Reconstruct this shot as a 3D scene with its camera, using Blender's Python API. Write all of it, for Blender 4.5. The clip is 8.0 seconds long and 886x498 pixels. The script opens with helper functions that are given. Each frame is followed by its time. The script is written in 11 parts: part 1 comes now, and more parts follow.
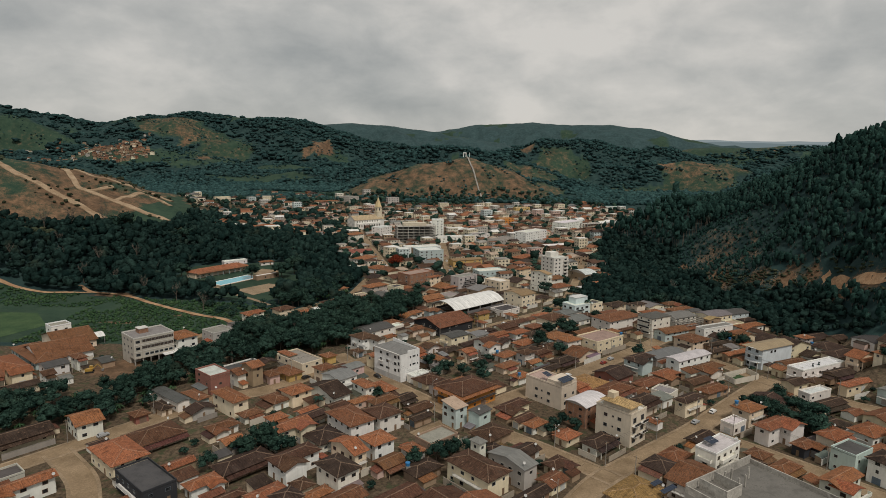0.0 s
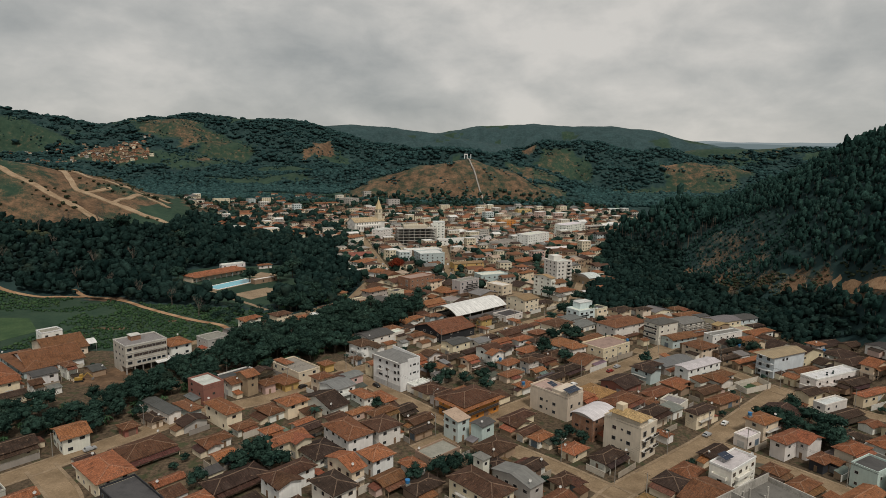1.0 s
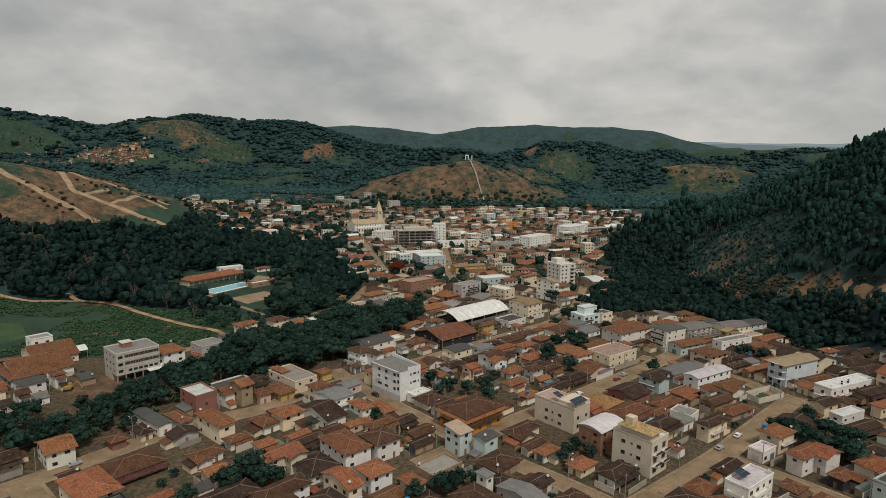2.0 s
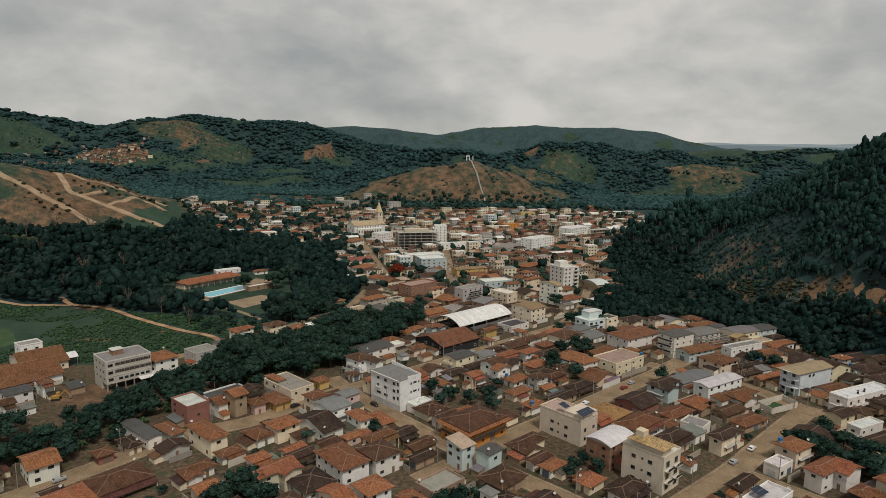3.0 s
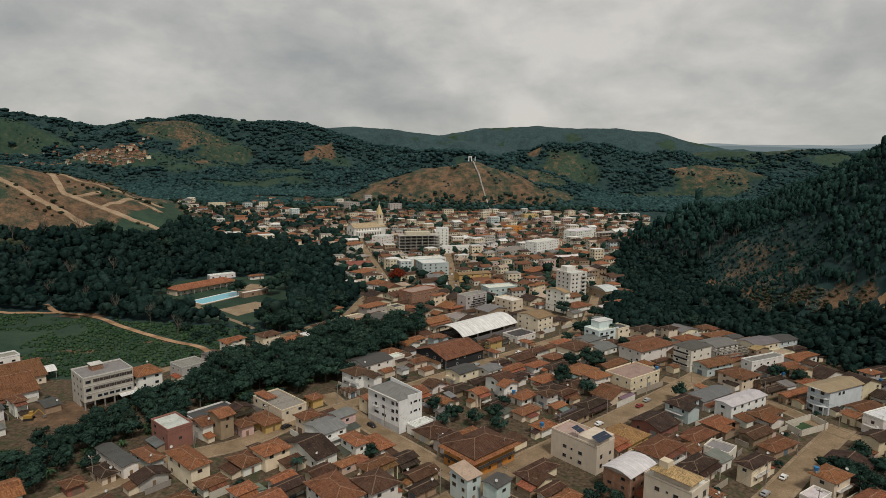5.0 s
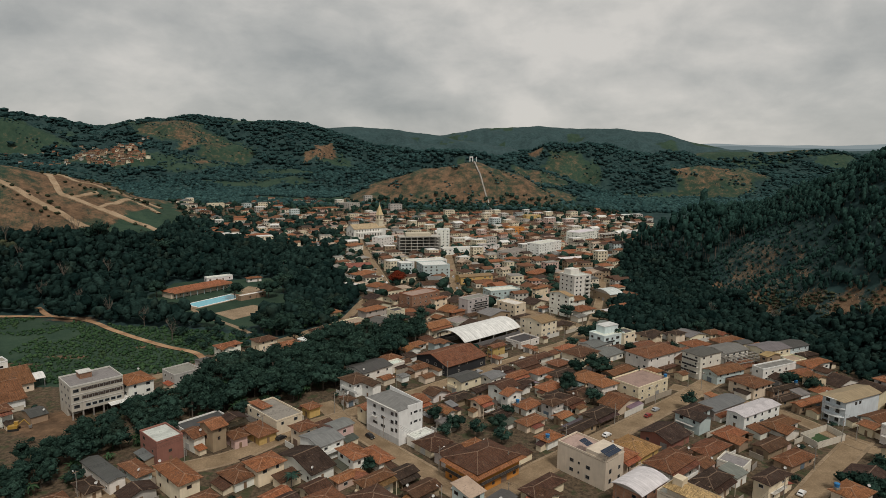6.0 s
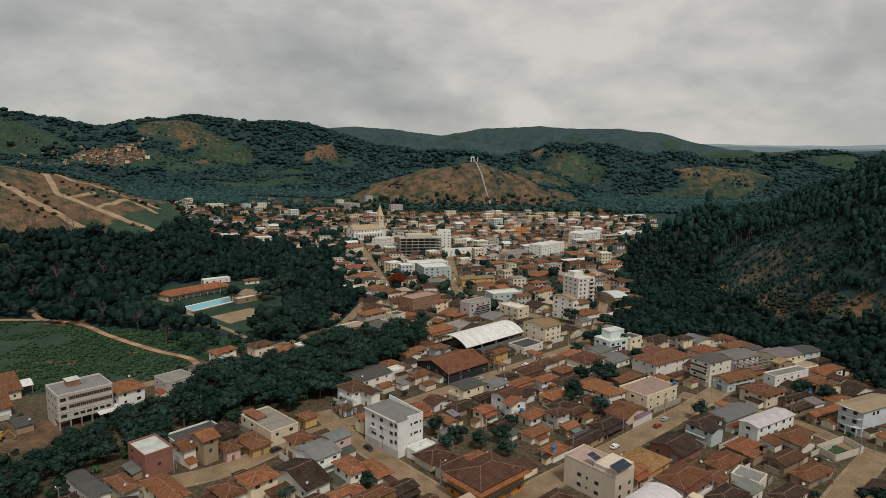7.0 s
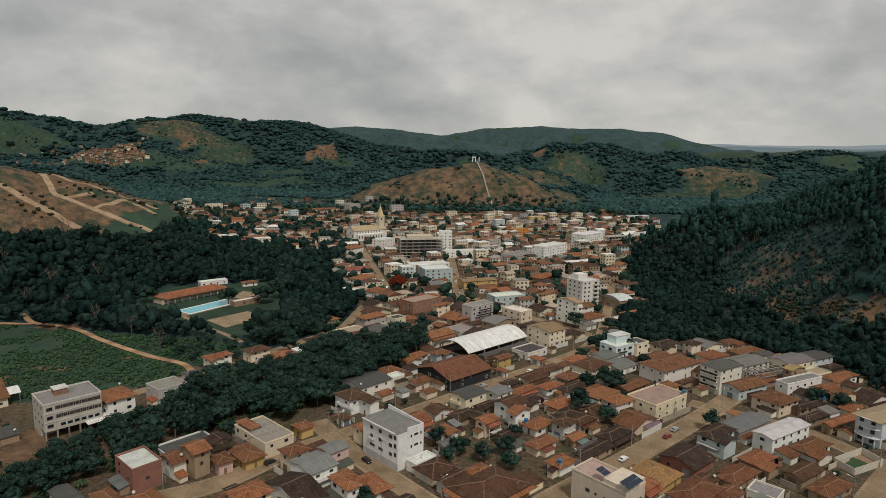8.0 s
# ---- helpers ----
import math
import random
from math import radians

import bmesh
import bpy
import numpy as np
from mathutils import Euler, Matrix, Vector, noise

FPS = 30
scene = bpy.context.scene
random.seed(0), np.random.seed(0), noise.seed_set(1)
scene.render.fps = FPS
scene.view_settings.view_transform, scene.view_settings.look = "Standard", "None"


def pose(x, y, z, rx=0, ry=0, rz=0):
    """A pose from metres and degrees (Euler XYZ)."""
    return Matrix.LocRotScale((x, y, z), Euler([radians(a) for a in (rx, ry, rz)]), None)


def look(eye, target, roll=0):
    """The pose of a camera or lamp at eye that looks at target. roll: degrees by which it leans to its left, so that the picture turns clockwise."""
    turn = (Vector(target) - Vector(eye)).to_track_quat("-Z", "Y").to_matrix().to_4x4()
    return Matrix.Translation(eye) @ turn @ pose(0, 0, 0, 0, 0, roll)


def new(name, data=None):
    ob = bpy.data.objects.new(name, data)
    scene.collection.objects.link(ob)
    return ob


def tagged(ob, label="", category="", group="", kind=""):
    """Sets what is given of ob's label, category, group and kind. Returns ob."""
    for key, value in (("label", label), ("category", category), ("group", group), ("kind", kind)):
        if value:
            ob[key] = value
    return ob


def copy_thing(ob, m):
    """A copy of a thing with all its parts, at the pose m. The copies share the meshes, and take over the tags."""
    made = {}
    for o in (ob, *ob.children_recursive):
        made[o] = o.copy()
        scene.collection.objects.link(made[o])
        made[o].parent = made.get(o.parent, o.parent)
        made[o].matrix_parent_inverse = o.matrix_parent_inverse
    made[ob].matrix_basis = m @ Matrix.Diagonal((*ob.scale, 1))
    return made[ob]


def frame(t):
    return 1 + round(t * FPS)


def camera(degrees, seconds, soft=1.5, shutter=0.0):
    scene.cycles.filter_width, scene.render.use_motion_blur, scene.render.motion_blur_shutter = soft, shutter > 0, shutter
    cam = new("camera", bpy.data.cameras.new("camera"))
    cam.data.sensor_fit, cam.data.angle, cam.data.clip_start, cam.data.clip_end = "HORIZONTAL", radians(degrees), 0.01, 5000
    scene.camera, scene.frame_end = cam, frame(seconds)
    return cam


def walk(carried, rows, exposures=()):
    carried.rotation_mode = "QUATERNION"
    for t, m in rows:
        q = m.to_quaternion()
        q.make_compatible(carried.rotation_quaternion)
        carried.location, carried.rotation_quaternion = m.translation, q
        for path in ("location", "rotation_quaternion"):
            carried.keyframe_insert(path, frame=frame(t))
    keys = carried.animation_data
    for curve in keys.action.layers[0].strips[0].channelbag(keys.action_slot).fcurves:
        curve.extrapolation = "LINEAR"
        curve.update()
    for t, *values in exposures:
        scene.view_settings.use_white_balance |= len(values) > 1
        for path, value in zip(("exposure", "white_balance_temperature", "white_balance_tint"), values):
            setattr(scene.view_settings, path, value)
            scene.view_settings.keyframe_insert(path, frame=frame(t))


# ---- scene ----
# ---------------------------------------------------------------- camera
cam = camera(72, 8.0, soft=0.5)


def eye(x, y, z, tilt, turn, lean):
    return pose(x, y, z, tilt, 0, turn) @ pose(0, 0, 0, 0, 0, lean)


walk(cam, [
    (0.0, eye(0.000, 0.000, 100.000, 81.0631, 0.0000, 0.918)),
    (1.0, eye(-0.197, 8.951, 100.139, 81.1860, 0.0912, 0.902)),
    (2.0, eye(-0.459, 18.006, 100.280, 81.2713, 0.1656, 0.887)),
    (3.0, eye(-0.769, 27.123, 100.414, 81.3284, 0.2304, 0.883)),
    (4.0, eye(-1.108, 36.255, 100.534, 81.3649, 0.2916, 0.893)),
    (5.0, eye(-1.460, 45.360, 100.631, 81.3871, 0.3550, 0.917)),
    (6.0, eye(-1.807, 54.392, 100.696, 81.3995, 0.4254, 0.953)),
    (7.0, eye(-2.131, 63.307, 100.723, 81.4052, 0.5070, 0.989)),
    (8.0, eye(-2.414, 72.061, 100.701, 81.4058, 0.6033, 1.015)),
])

# ---------------------------------------------------------------- overcast daylight
SUN_UP, SUN_TURN = radians(56), radians(156)
world = bpy.data.worlds.new("overcast_sky")
scene.world = world
world.use_nodes = True
wt = world.node_tree
wt.nodes.clear()


def wn(kind, **values):
    n = wt.nodes.new(kind)
    for key, value in values.items():
        n.inputs[key].default_value = value
    return n


def wmath(op, a, b=None, clamp=False):
    n = wt.nodes.new("ShaderNodeMath")
    n.operation, n.use_clamp = op, clamp
    for i, v in enumerate((a, b)):
        if v is None:
            continue
        if isinstance(v, (int, float)):
            n.inputs[i].default_value = v
        else:
            wt.links.new(v, n.inputs[i])
    return n.outputs[0]


coords = wn("ShaderNodeTexCoord")
split = wn("ShaderNodeSeparateXYZ")
wt.links.new(coords.outputs["Generated"], split.inputs[0])
up = wmath("MAXIMUM", split.outputs[2], 0.0)


def puffs(across, tall, detail, rough_, shift, bend=0.0):
    """Cloud masses, wider than tall."""
    m = wn("ShaderNodeMapping")
    m.inputs["Scale"].default_value, m.inputs["Location"].default_value = (across, across, tall), shift
    wt.links.new(coords.outputs["Generated"], m.inputs[0])
    n = wn("ShaderNodeTexNoise", Scale=1.0, Detail=detail, Roughness=rough_, Distortion=bend)
    wt.links.new(m.outputs[0], n.inputs["Vector"])
    return n.outputs[0]


big = puffs(2.2, 6.0, 7.0, 0.5, (3.1, 0.4, 1.3), 0.1)
small = puffs(8.0, 15.0, 8.0, 0.56, (0.7, 2.2, 0.0), 0.2)
mixn = wmath("ADD", wmath("MULTIPLY", big, 0.62), wmath("MULTIPLY", small, 0.38))
thin = wn("ShaderNodeVectorMath")                   # the deck is thinner low in one quarter of the sky
thin.operation = "DOT_PRODUCT"
wt.links.new(coords.outputs["Generated"], thin.inputs[0])
thin.inputs[1].default_value = (0.42, 0.90, 0.10)
glow = wmath("MULTIPLY", wmath("POWER", wmath("MAXIMUM", thin.outputs["Value"], 0.0), 6.0), 0.05)
mixn = wmath("ADD", mixn, wmath("SUBTRACT", glow, 0.022))
for way, sharp, amount in (((-0.50, 0.82, 0.28), 14.0, -0.035), ((-0.17, 0.96, 0.21), 26.0, 0.035)):      # a thicker and a thinner bank of cloud
    bank = wn("ShaderNodeVectorMath")
    bank.operation = "DOT_PRODUCT"
    wt.links.new(coords.outputs["Generated"], bank.inputs[0])
    bank.inputs[1].default_value = way
    mixn = wmath("ADD", mixn, wmath("MULTIPLY", wmath("POWER", wmath("MAXIMUM", bank.outputs["Value"], 0.0), sharp), amount))
ramp = wt.nodes.new("ShaderNodeValToRGB")
els = ramp.color_ramp.elements
els[0].position, els[0].color = 0.37, (0.325, 0.335, 0.328, 1)
els[1].position, els[1].color = 0.62, (0.63, 0.605, 0.565, 1)
mid = els.new(0.50)
mid.color = (0.465, 0.462, 0.440, 1)
wt.links.new(mixn, ramp.inputs[0])
zen = wmath("ADD", wmath("MULTIPLY", wmath("POWER", up, 1.2), 0.05), 1.0)   # the deck is a little brighter overhead
clouds = wn("ShaderNodeVectorMath")
clouds.operation = "SCALE"
wt.links.new(ramp.outputs[0], clouds.inputs[0])
wt.links.new(zen, clouds.inputs["Scale"])
sky = wt.nodes.new("ShaderNodeTexSky")
sky.sky_type, sky.sun_disc, sky.sun_elevation, sky.sun_rotation = "NISHITA", False, SUN_UP, SUN_TURN
dim = wn("ShaderNodeVectorMath")
dim.operation = "SCALE"
dim.inputs["Scale"].default_value = 0.08
wt.links.new(sky.outputs[0], dim.inputs[0])
cover = wt.nodes.new("ShaderNodeMix")
cover.data_type = "RGBA"
cover.inputs["Factor"].default_value = 0.94
wt.links.new(dim.outputs[0], cover.inputs["A"])
wt.links.new(clouds.outputs[0], cover.inputs["B"])
back = wn("ShaderNodeBackground", Strength=1.0)
wt.links.new(cover.outputs["Result"], back.inputs[0])
wout = wt.nodes.new("ShaderNodeOutputWorld")
wt.links.new(back.outputs[0], wout.inputs[0])

sun = new("sun", bpy.data.lights.new("sun", "SUN"))
sun.data.energy, sun.data.angle, sun.data.color = 2.2, radians(11), (1.0, 0.94, 0.85)
sun.matrix_world = look((38, -85, 140), (0, 0, 0))
scene.view_settings.exposure = 0.0

# ---------------------------------------------------------------- materials
class Nodes:
    """A short way to write a node material."""

    def __init__(self, name):
        self.m = bpy.data.materials.new(name)
        self.m.use_nodes = True
        self.t = self.m.node_tree
        self.b = self.t.nodes["Principled BSDF"]

    def put(self, socket, v):
        if isinstance(v, (int, float)):
            socket.default_value = v
        elif isinstance(v, tuple):
            socket.default_value = v if len(v) == 4 or socket.type == "VECTOR" else (*v, 1)
        else:
            self.t.links.new(v, socket)

    def node(self, kind, out=0, **values):
        n = self.t.nodes.new(kind)
        for key, v in values.items():
            self.put(n.inputs[key], v)
        return n.outputs[out]

    def where(self):
        return self.node("ShaderNodeNewGeometry", "Position")

    def uv(self):
        return self.node("ShaderNodeTexCoord", "UV")

    def scaled(self, v, s):
        n = self.t.nodes.new("ShaderNodeVectorMath")
        n.operation = "MULTIPLY"
        self.put(n.inputs[0], v)
        n.inputs[1].default_value = s
        return n.outputs[0]

    def noise(self, v, scale, detail=4.0, rough=0.55):
        return self.node("ShaderNodeTexNoise", 0, Vector=v, Scale=scale, Detail=detail, Roughness=rough)

    def math(self, op, a, b=0.0, clamp=False):
        n = self.t.nodes.new("ShaderNodeMath")
        n.operation, n.use_clamp = op, clamp
        self.put(n.inputs[0], a)
        self.put(n.inputs[1], b)
        return n.outputs[0]

    def range(self, v, a, b, c, d):
        n = self.t.nodes.new("ShaderNodeMapRange")
        for i, q in enumerate((v, a, b, c, d)):
            self.put(n.inputs[i], q)
        return n.outputs[0]

    def mix(self, f, a, b, how="MIX"):
        n = self.t.nodes.new("ShaderNodeMix")
        n.data_type, n.blend_type = "RGBA", how
        self.put(n.inputs["Factor"], f)
        self.put(n.inputs["A"], a)
        self.put(n.inputs["B"], b)
        return n.outputs["Result"]

    def times(self, colour, v):
        g = self.t.nodes.new("ShaderNodeCombineColor")
        for i in range(3):
            self.put(g.inputs[i], v)
        return self.mix(1.0, colour, g.outputs[0], "MULTIPLY")

    def tint(self):
        return self.node("ShaderNodeObjectInfo", "Color")

    def chance(self):
        return self.node("ShaderNodeObjectInfo", "Random")

    def done(self, colour, rough=0.8, metal=0.0, bump=None, height=0.02, spec=0.3):
        self.put(self.b.inputs["Base Color"], colour)
        self.put(self.b.inputs["Roughness"], rough)
        self.put(self.b.inputs["Metallic"], metal)
        self.b.inputs["Specular IOR Level"].default_value = spec
        if bump is not None:
            n = self.t.nodes.new("ShaderNodeBump")
            n.inputs["Distance"].default_value = height
            n.inputs["Strength"].default_value = 0.8
            self.put(n.inputs["Height"], bump)
            self.put(self.b.inputs["Normal"], n.outputs[0])
        return self.m


def plaster():
    k = Nodes("painted_plaster")
    p = k.where()
    streak = k.noise(k.scaled(p, (1.6, 1.6, 0.16)), 1.0, 5.0, 0.6)
    blot = k.noise(p, 0.35, 4.0)
    grain = k.noise(p, 9.0, 3.0)
    v = k.math("MULTIPLY", k.range(streak, 0.38, 0.66, 0.94, 1.03), k.range(blot, 0.3, 0.7, 0.90, 1.06))
    c = k.times(k.tint(), v)
    dirt = k.range(k.noise(k.scaled(p, (0.5, 0.5, 0.12)), 1.0, 7.0, 0.7), 0.60, 0.78, 0.0, 0.30)
    c = k.mix(dirt, c, (0.16, 0.13, 0.105))
    return k.done(c, 0.88, 0.0, grain, 0.02, 0.2)


def roof_tile():
    k = Nodes("clay_roof_tile")
    uv = k.uv()
    s = k.t.nodes.new("ShaderNodeSeparateXYZ")
    k.put(s.inputs[0], uv)
    col = k.math("FLOOR", k.math("DIVIDE", s.outputs[0], 0.24))
    row = k.math("FLOOR", k.math("DIVIDE", s.outputs[1], 0.40))
    j = k.t.nodes.new("ShaderNodeCombineXYZ")
    k.put(j.inputs[0], col)
    k.put(j.inputs[1], row)
    k.put(j.inputs[2], k.math("MULTIPLY", k.chance(), 97.0))
    each = k.node("ShaderNodeTexWhiteNoise", "Value", Vector=j.outputs[0])
    wave = k.math("ABSOLUTE", k.math("SINE", k.math("MULTIPLY", s.outputs[0], math.pi / 0.24)))
    lap = k.math("FRACT", k.math("DIVIDE", s.outputs[1], 0.40))
    p = k.where()
    wet = k.noise(p, 0.30, 6.0, 0.62)
    run = k.noise(k.scaled(uv, (2.6, 0.20, 1.0)), 1.0, 5.0, 0.66)
    fine = k.noise(p, 2.3, 4.0, 0.65)
    c = k.tint()
    c = k.times(c, k.range(each, 0.0, 1.0, 0.74, 1.26))
    c = k.times(c, k.range(wet, 0.34, 0.66, 0.55, 1.3))
    c = k.times(c, k.range(run, 0.36, 0.64, 0.5, 1.35))
    moss = k.range(k.math("ADD", k.math("ADD", k.math("MULTIPLY", fine, 0.3), k.math("MULTIPLY", run, 0.3)), k.math("MULTIPLY", wet, 0.4)), 0.50, 0.60, 0.0, 0.78)
    c = k.mix(moss, c, (0.045, 0.034, 0.028))
    pale = k.range(k.noise(p, 0.9, 6.0, 0.72), 0.60, 0.70, 0.0, 0.6)
    c = k.mix(pale, c, (0.32, 0.21, 0.14))
    bump = k.math("ADD", wave, k.math("MULTIPLY", lap, 0.5))
    return k.done(c, 0.85, 0.0, bump, 0.06, 0.25)


def sheet_metal():
    k = Nodes("sheet_roofing")
    uv = k.uv()
    s = k.t.nodes.new("ShaderNodeSeparateXYZ")
    k.put(s.inputs[0], uv)
    rib = k.math("ABSOLUTE", k.math("SINE", k.math("MULTIPLY", s.outputs[0], math.pi / 0.35)))
    p = k.where()
    run = k.noise(k.scaled(uv, (1.2, 0.12, 1.0)), 1.0, 5.0, 0.6)
    blot = k.noise(p, 0.4, 5.0, 0.6)
    c = k.times(k.tint(), k.math("MULTIPLY", k.range(run, 0.35, 0.65, 0.78, 1.08), k.range(blot, 0.3, 0.7, 0.84, 1.1)))
    rust = k.range(k.noise(p, 0.7, 6.0, 0.7), 0.62, 0.74, 0.0, 0.4)
    c = k.mix(rust, c, (0.14, 0.085, 0.055))
    return k.done(c, 0.55, 0.1, rib, 0.02, 0.4)


def slab():
    k = Nodes("roof_slab")
    p = k.where()
    pool = k.noise(p, 0.28, 6.0, 0.62)
    fine = k.noise(p, 1.7, 5.0, 0.65)
    c = k.times(k.tint(), k.math("MULTIPLY", k.range(pool, 0.32, 0.68, 0.68, 1.1), k.range(fine, 0.3, 0.7, 0.84, 1.1)))
    black = k.range(k.math("MULTIPLY", pool, fine), 0.29, 0.38, 0.0, 0.55)
    c = k.mix(black, c, (0.06, 0.055, 0.05))
    return k.done(c, 0.9, 0.0, fine, 0.02, 0.2)


def plain(name, colour, rough=0.6, metal=0.0, vary=0.25, scale=1.5, spec=0.3):
    k = Nodes(name)
    p = k.where()
    v = k.math("MULTIPLY", k.range(k.noise(p, scale, 5.0), 0.3, 0.7, 1 - vary, 1 + vary), k.range(k.noise(p, scale * 9, 3.0), 0.3, 0.7, 1 - vary * 0.5, 1 + vary * 0.5))
    return k.done(k.times(k.mix(0.0, colour, colour), v), rough, metal, None, 0, spec)


def tinted(name, rough=0.5, metal=0.0, vary=0.15, scale=1.5, spec=0.4):
    k = Nodes(name)
    p = k.where()
    return k.done(k.times(k.tint(), k.range(k.noise(p, scale, 5.0), 0.3, 0.7, 1 - vary, 1 + vary)), rough, metal, None, 0, spec)


def glass():
    k = Nodes("window_glass")
    c = k.mix(k.range(k.noise(k.where(), 0.9, 2.0), 0.4, 0.6, 0.0, 1.0), (0.012, 0.014, 0.016), (0.04, 0.042, 0.045))
    return k.done(c, 0.12, 0.0, None, 0, 0.5)


def brickwork():
    k = Nodes("hollow_brick")
    p = k.where()
    s = k.t.nodes.new("ShaderNodeSeparateXYZ")
    k.put(s.inputs[0], p)
    j = k.t.nodes.new("ShaderNodeCombineXYZ")
    k.put(j.inputs[0], k.math("ADD", s.outputs[0], s.outputs[1]))
    k.put(j.inputs[1], s.outputs[2])
    n = k.t.nodes.new("ShaderNodeTexBrick")
    k.put(n.inputs["Vector"], j.outputs[0])
    for key, v in (("Scale", 1.0), ("Brick Width", 0.40), ("Row Height", 0.21), ("Mortar Size", 0.012)):
        n.inputs[key].default_value = v
    n.inputs["Color1"].default_value = (0.33, 0.17, 0.10, 1)
    n.inputs["Color2"].default_value = (0.26, 0.13, 0.08, 1)
    n.inputs["Mortar"].default_value = (0.26, 0.23, 0.20, 1)
    c = k.times(n.outputs[0], k.range(k.noise(p, 0.6, 5.0), 0.3, 0.7, 0.72, 1.15))
    return k.done(c, 0.9, 0.0, n.outputs[1], -0.01, 0.2)


def foliage(name, dark, light, dry=(0.10, 0.085, 0.04), dryness=0.12, clump=1.1):
    k = Nodes(name)
    isl = k.node("ShaderNodeNewGeometry", "Random Per Island")
    p = k.where()
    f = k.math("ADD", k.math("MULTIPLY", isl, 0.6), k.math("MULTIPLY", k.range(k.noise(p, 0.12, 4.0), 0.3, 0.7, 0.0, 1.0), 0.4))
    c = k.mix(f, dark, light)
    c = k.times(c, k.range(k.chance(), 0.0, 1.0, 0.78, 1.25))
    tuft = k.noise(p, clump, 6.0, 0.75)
    # Shade in the gaps between leaf clumps is put into the colour.
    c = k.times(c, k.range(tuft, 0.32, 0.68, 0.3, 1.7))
    c = k.mix(k.range(k.noise(p, 0.05, 3.0), 0.60, 0.72, 0.0, dryness), c, dry)
    return k.done(c, 0.9, 0.0, tuft, 0.4 / clump, 0.0)


def bark():
    k = Nodes("bark")
    p = k.where()
    c = k.mix(k.noise(k.scaled(p, (3, 3, 0.6)), 1.0, 4.0), (0.06, 0.045, 0.035), (0.19, 0.16, 0.13))
    return k.done(c, 0.9)


def paving():
    k = Nodes("dusty_block_paving")
    p = k.where()
    v = k.t.nodes.new("ShaderNodeTexVoronoi")
    v.feature = "F1"
    k.put(v.inputs["Vector"], p)
    v.inputs["Scale"].default_value = 3.2
    dust = k.noise(p, 0.11, 6.0, 0.6)
    fine = k.noise(p, 1.4, 5.0, 0.65)
    c = k.mix(k.range(dust, 0.35, 0.65, 0.0, 1.0), (0.205, 0.145, 0.088), (0.33, 0.24, 0.152))
    c = k.times(c, k.math("MULTIPLY", k.range(fine, 0.3, 0.7, 0.78, 1.15), k.range(v.outputs[0], 0.0, 0.5, 1.08, 0.86)))
    return k.done(c, 0.92, 0.0, v.outputs[0], -0.02, 0.15)


def earth(name, a, b):
    k = Nodes(name)
    p = k.where()
    c = k.mix(k.range(k.noise(p, 0.09, 6.0, 0.62), 0.35, 0.65, 0.0, 1.0), a, b)
    c = k.times(c, k.range(k.noise(p, 1.1, 6.0, 0.7), 0.3, 0.7, 0.68, 1.25))
    return k.done(c, 0.95, 0.0, k.noise(p, 0.8, 6.0), 0.3, 0.1)


def land():
    """The ground: bare soil, grass, woodland floor and town yards, by the land use stored on the mesh; its alpha
    carries painted distance haze.
    """
    k = Nodes("land")
    n = k.t.nodes.new("ShaderNodeVertexColor")
    n.layer_name = "land_use_and_haze"
    s = k.t.nodes.new("ShaderNodeSeparateColor")
    k.put(s.inputs[0], n.outputs[0])
    p = k.where()
    big = k.noise(p, 0.018, 7.0, 0.6)
    med = k.noise(p, 0.085, 7.0, 0.62)
    fine = k.noise(p, 0.7, 6.0, 0.65)
    wood = k.mix(k.range(med, 0.35, 0.65, 0.0, 1.0), (0.014, 0.031, 0.032), (0.032, 0.060, 0.056))
    grass = k.mix(k.range(k.math("ADD", k.math("MULTIPLY", med, 0.6), k.math("MULTIPLY", fine, 0.4)), 0.36, 0.64, 0.0, 1.0), (0.019, 0.041, 0.028), (0.043, 0.070, 0.045))
    soil = k.mix(k.range(med, 0.34, 0.66, 0.0, 1.0), (0.085, 0.056, 0.036), (0.185, 0.115, 0.070))
    yard = k.mix(k.range(fine, 0.36, 0.64, 0.0, 1.0), (0.046, 0.035, 0.024), (0.140, 0.102, 0.068))
    weeds = k.range(k.noise(p, 0.22, 6.0, 0.6), 0.52, 0.60, 0.0, 0.7)
    yard = k.mix(weeds, yard, (0.045, 0.058, 0.028))
    edge = k.range(k.math("ADD", k.math("MULTIPLY", med, 0.5), k.math("MULTIPLY", fine, 0.5)), 0.3, 0.7, -0.35, 0.35)

    def mask(ch):
        return k.range(k.math("ADD", s.outputs[ch], edge), 0.38, 0.62, 0.0, 1.0)
    # Far woods: distance haze put into the floor colour as a paler blue.
    hazed_wood = k.mix(k.range(med, 0.35, 0.65, 0.0, 1.0), (0.026, 0.050, 0.052), (0.046, 0.078, 0.080))
    wood = k.mix(n.outputs[1], wood, hazed_wood)
    c = k.mix(mask(1), wood, grass)
    c = k.mix(mask(2), c, yard)
    soil = k.times(soil, k.range(k.noise(p, 0.31, 6.0, 0.7), 0.3, 0.7, 0.6, 1.3))
    c = k.mix(mask(0), c, soil)
    c = k.times(c, k.range(big, 0.3, 0.7, 0.80, 1.18))
    return k.done(c, 0.95, 0.0, fine, 0.35, 0.1)


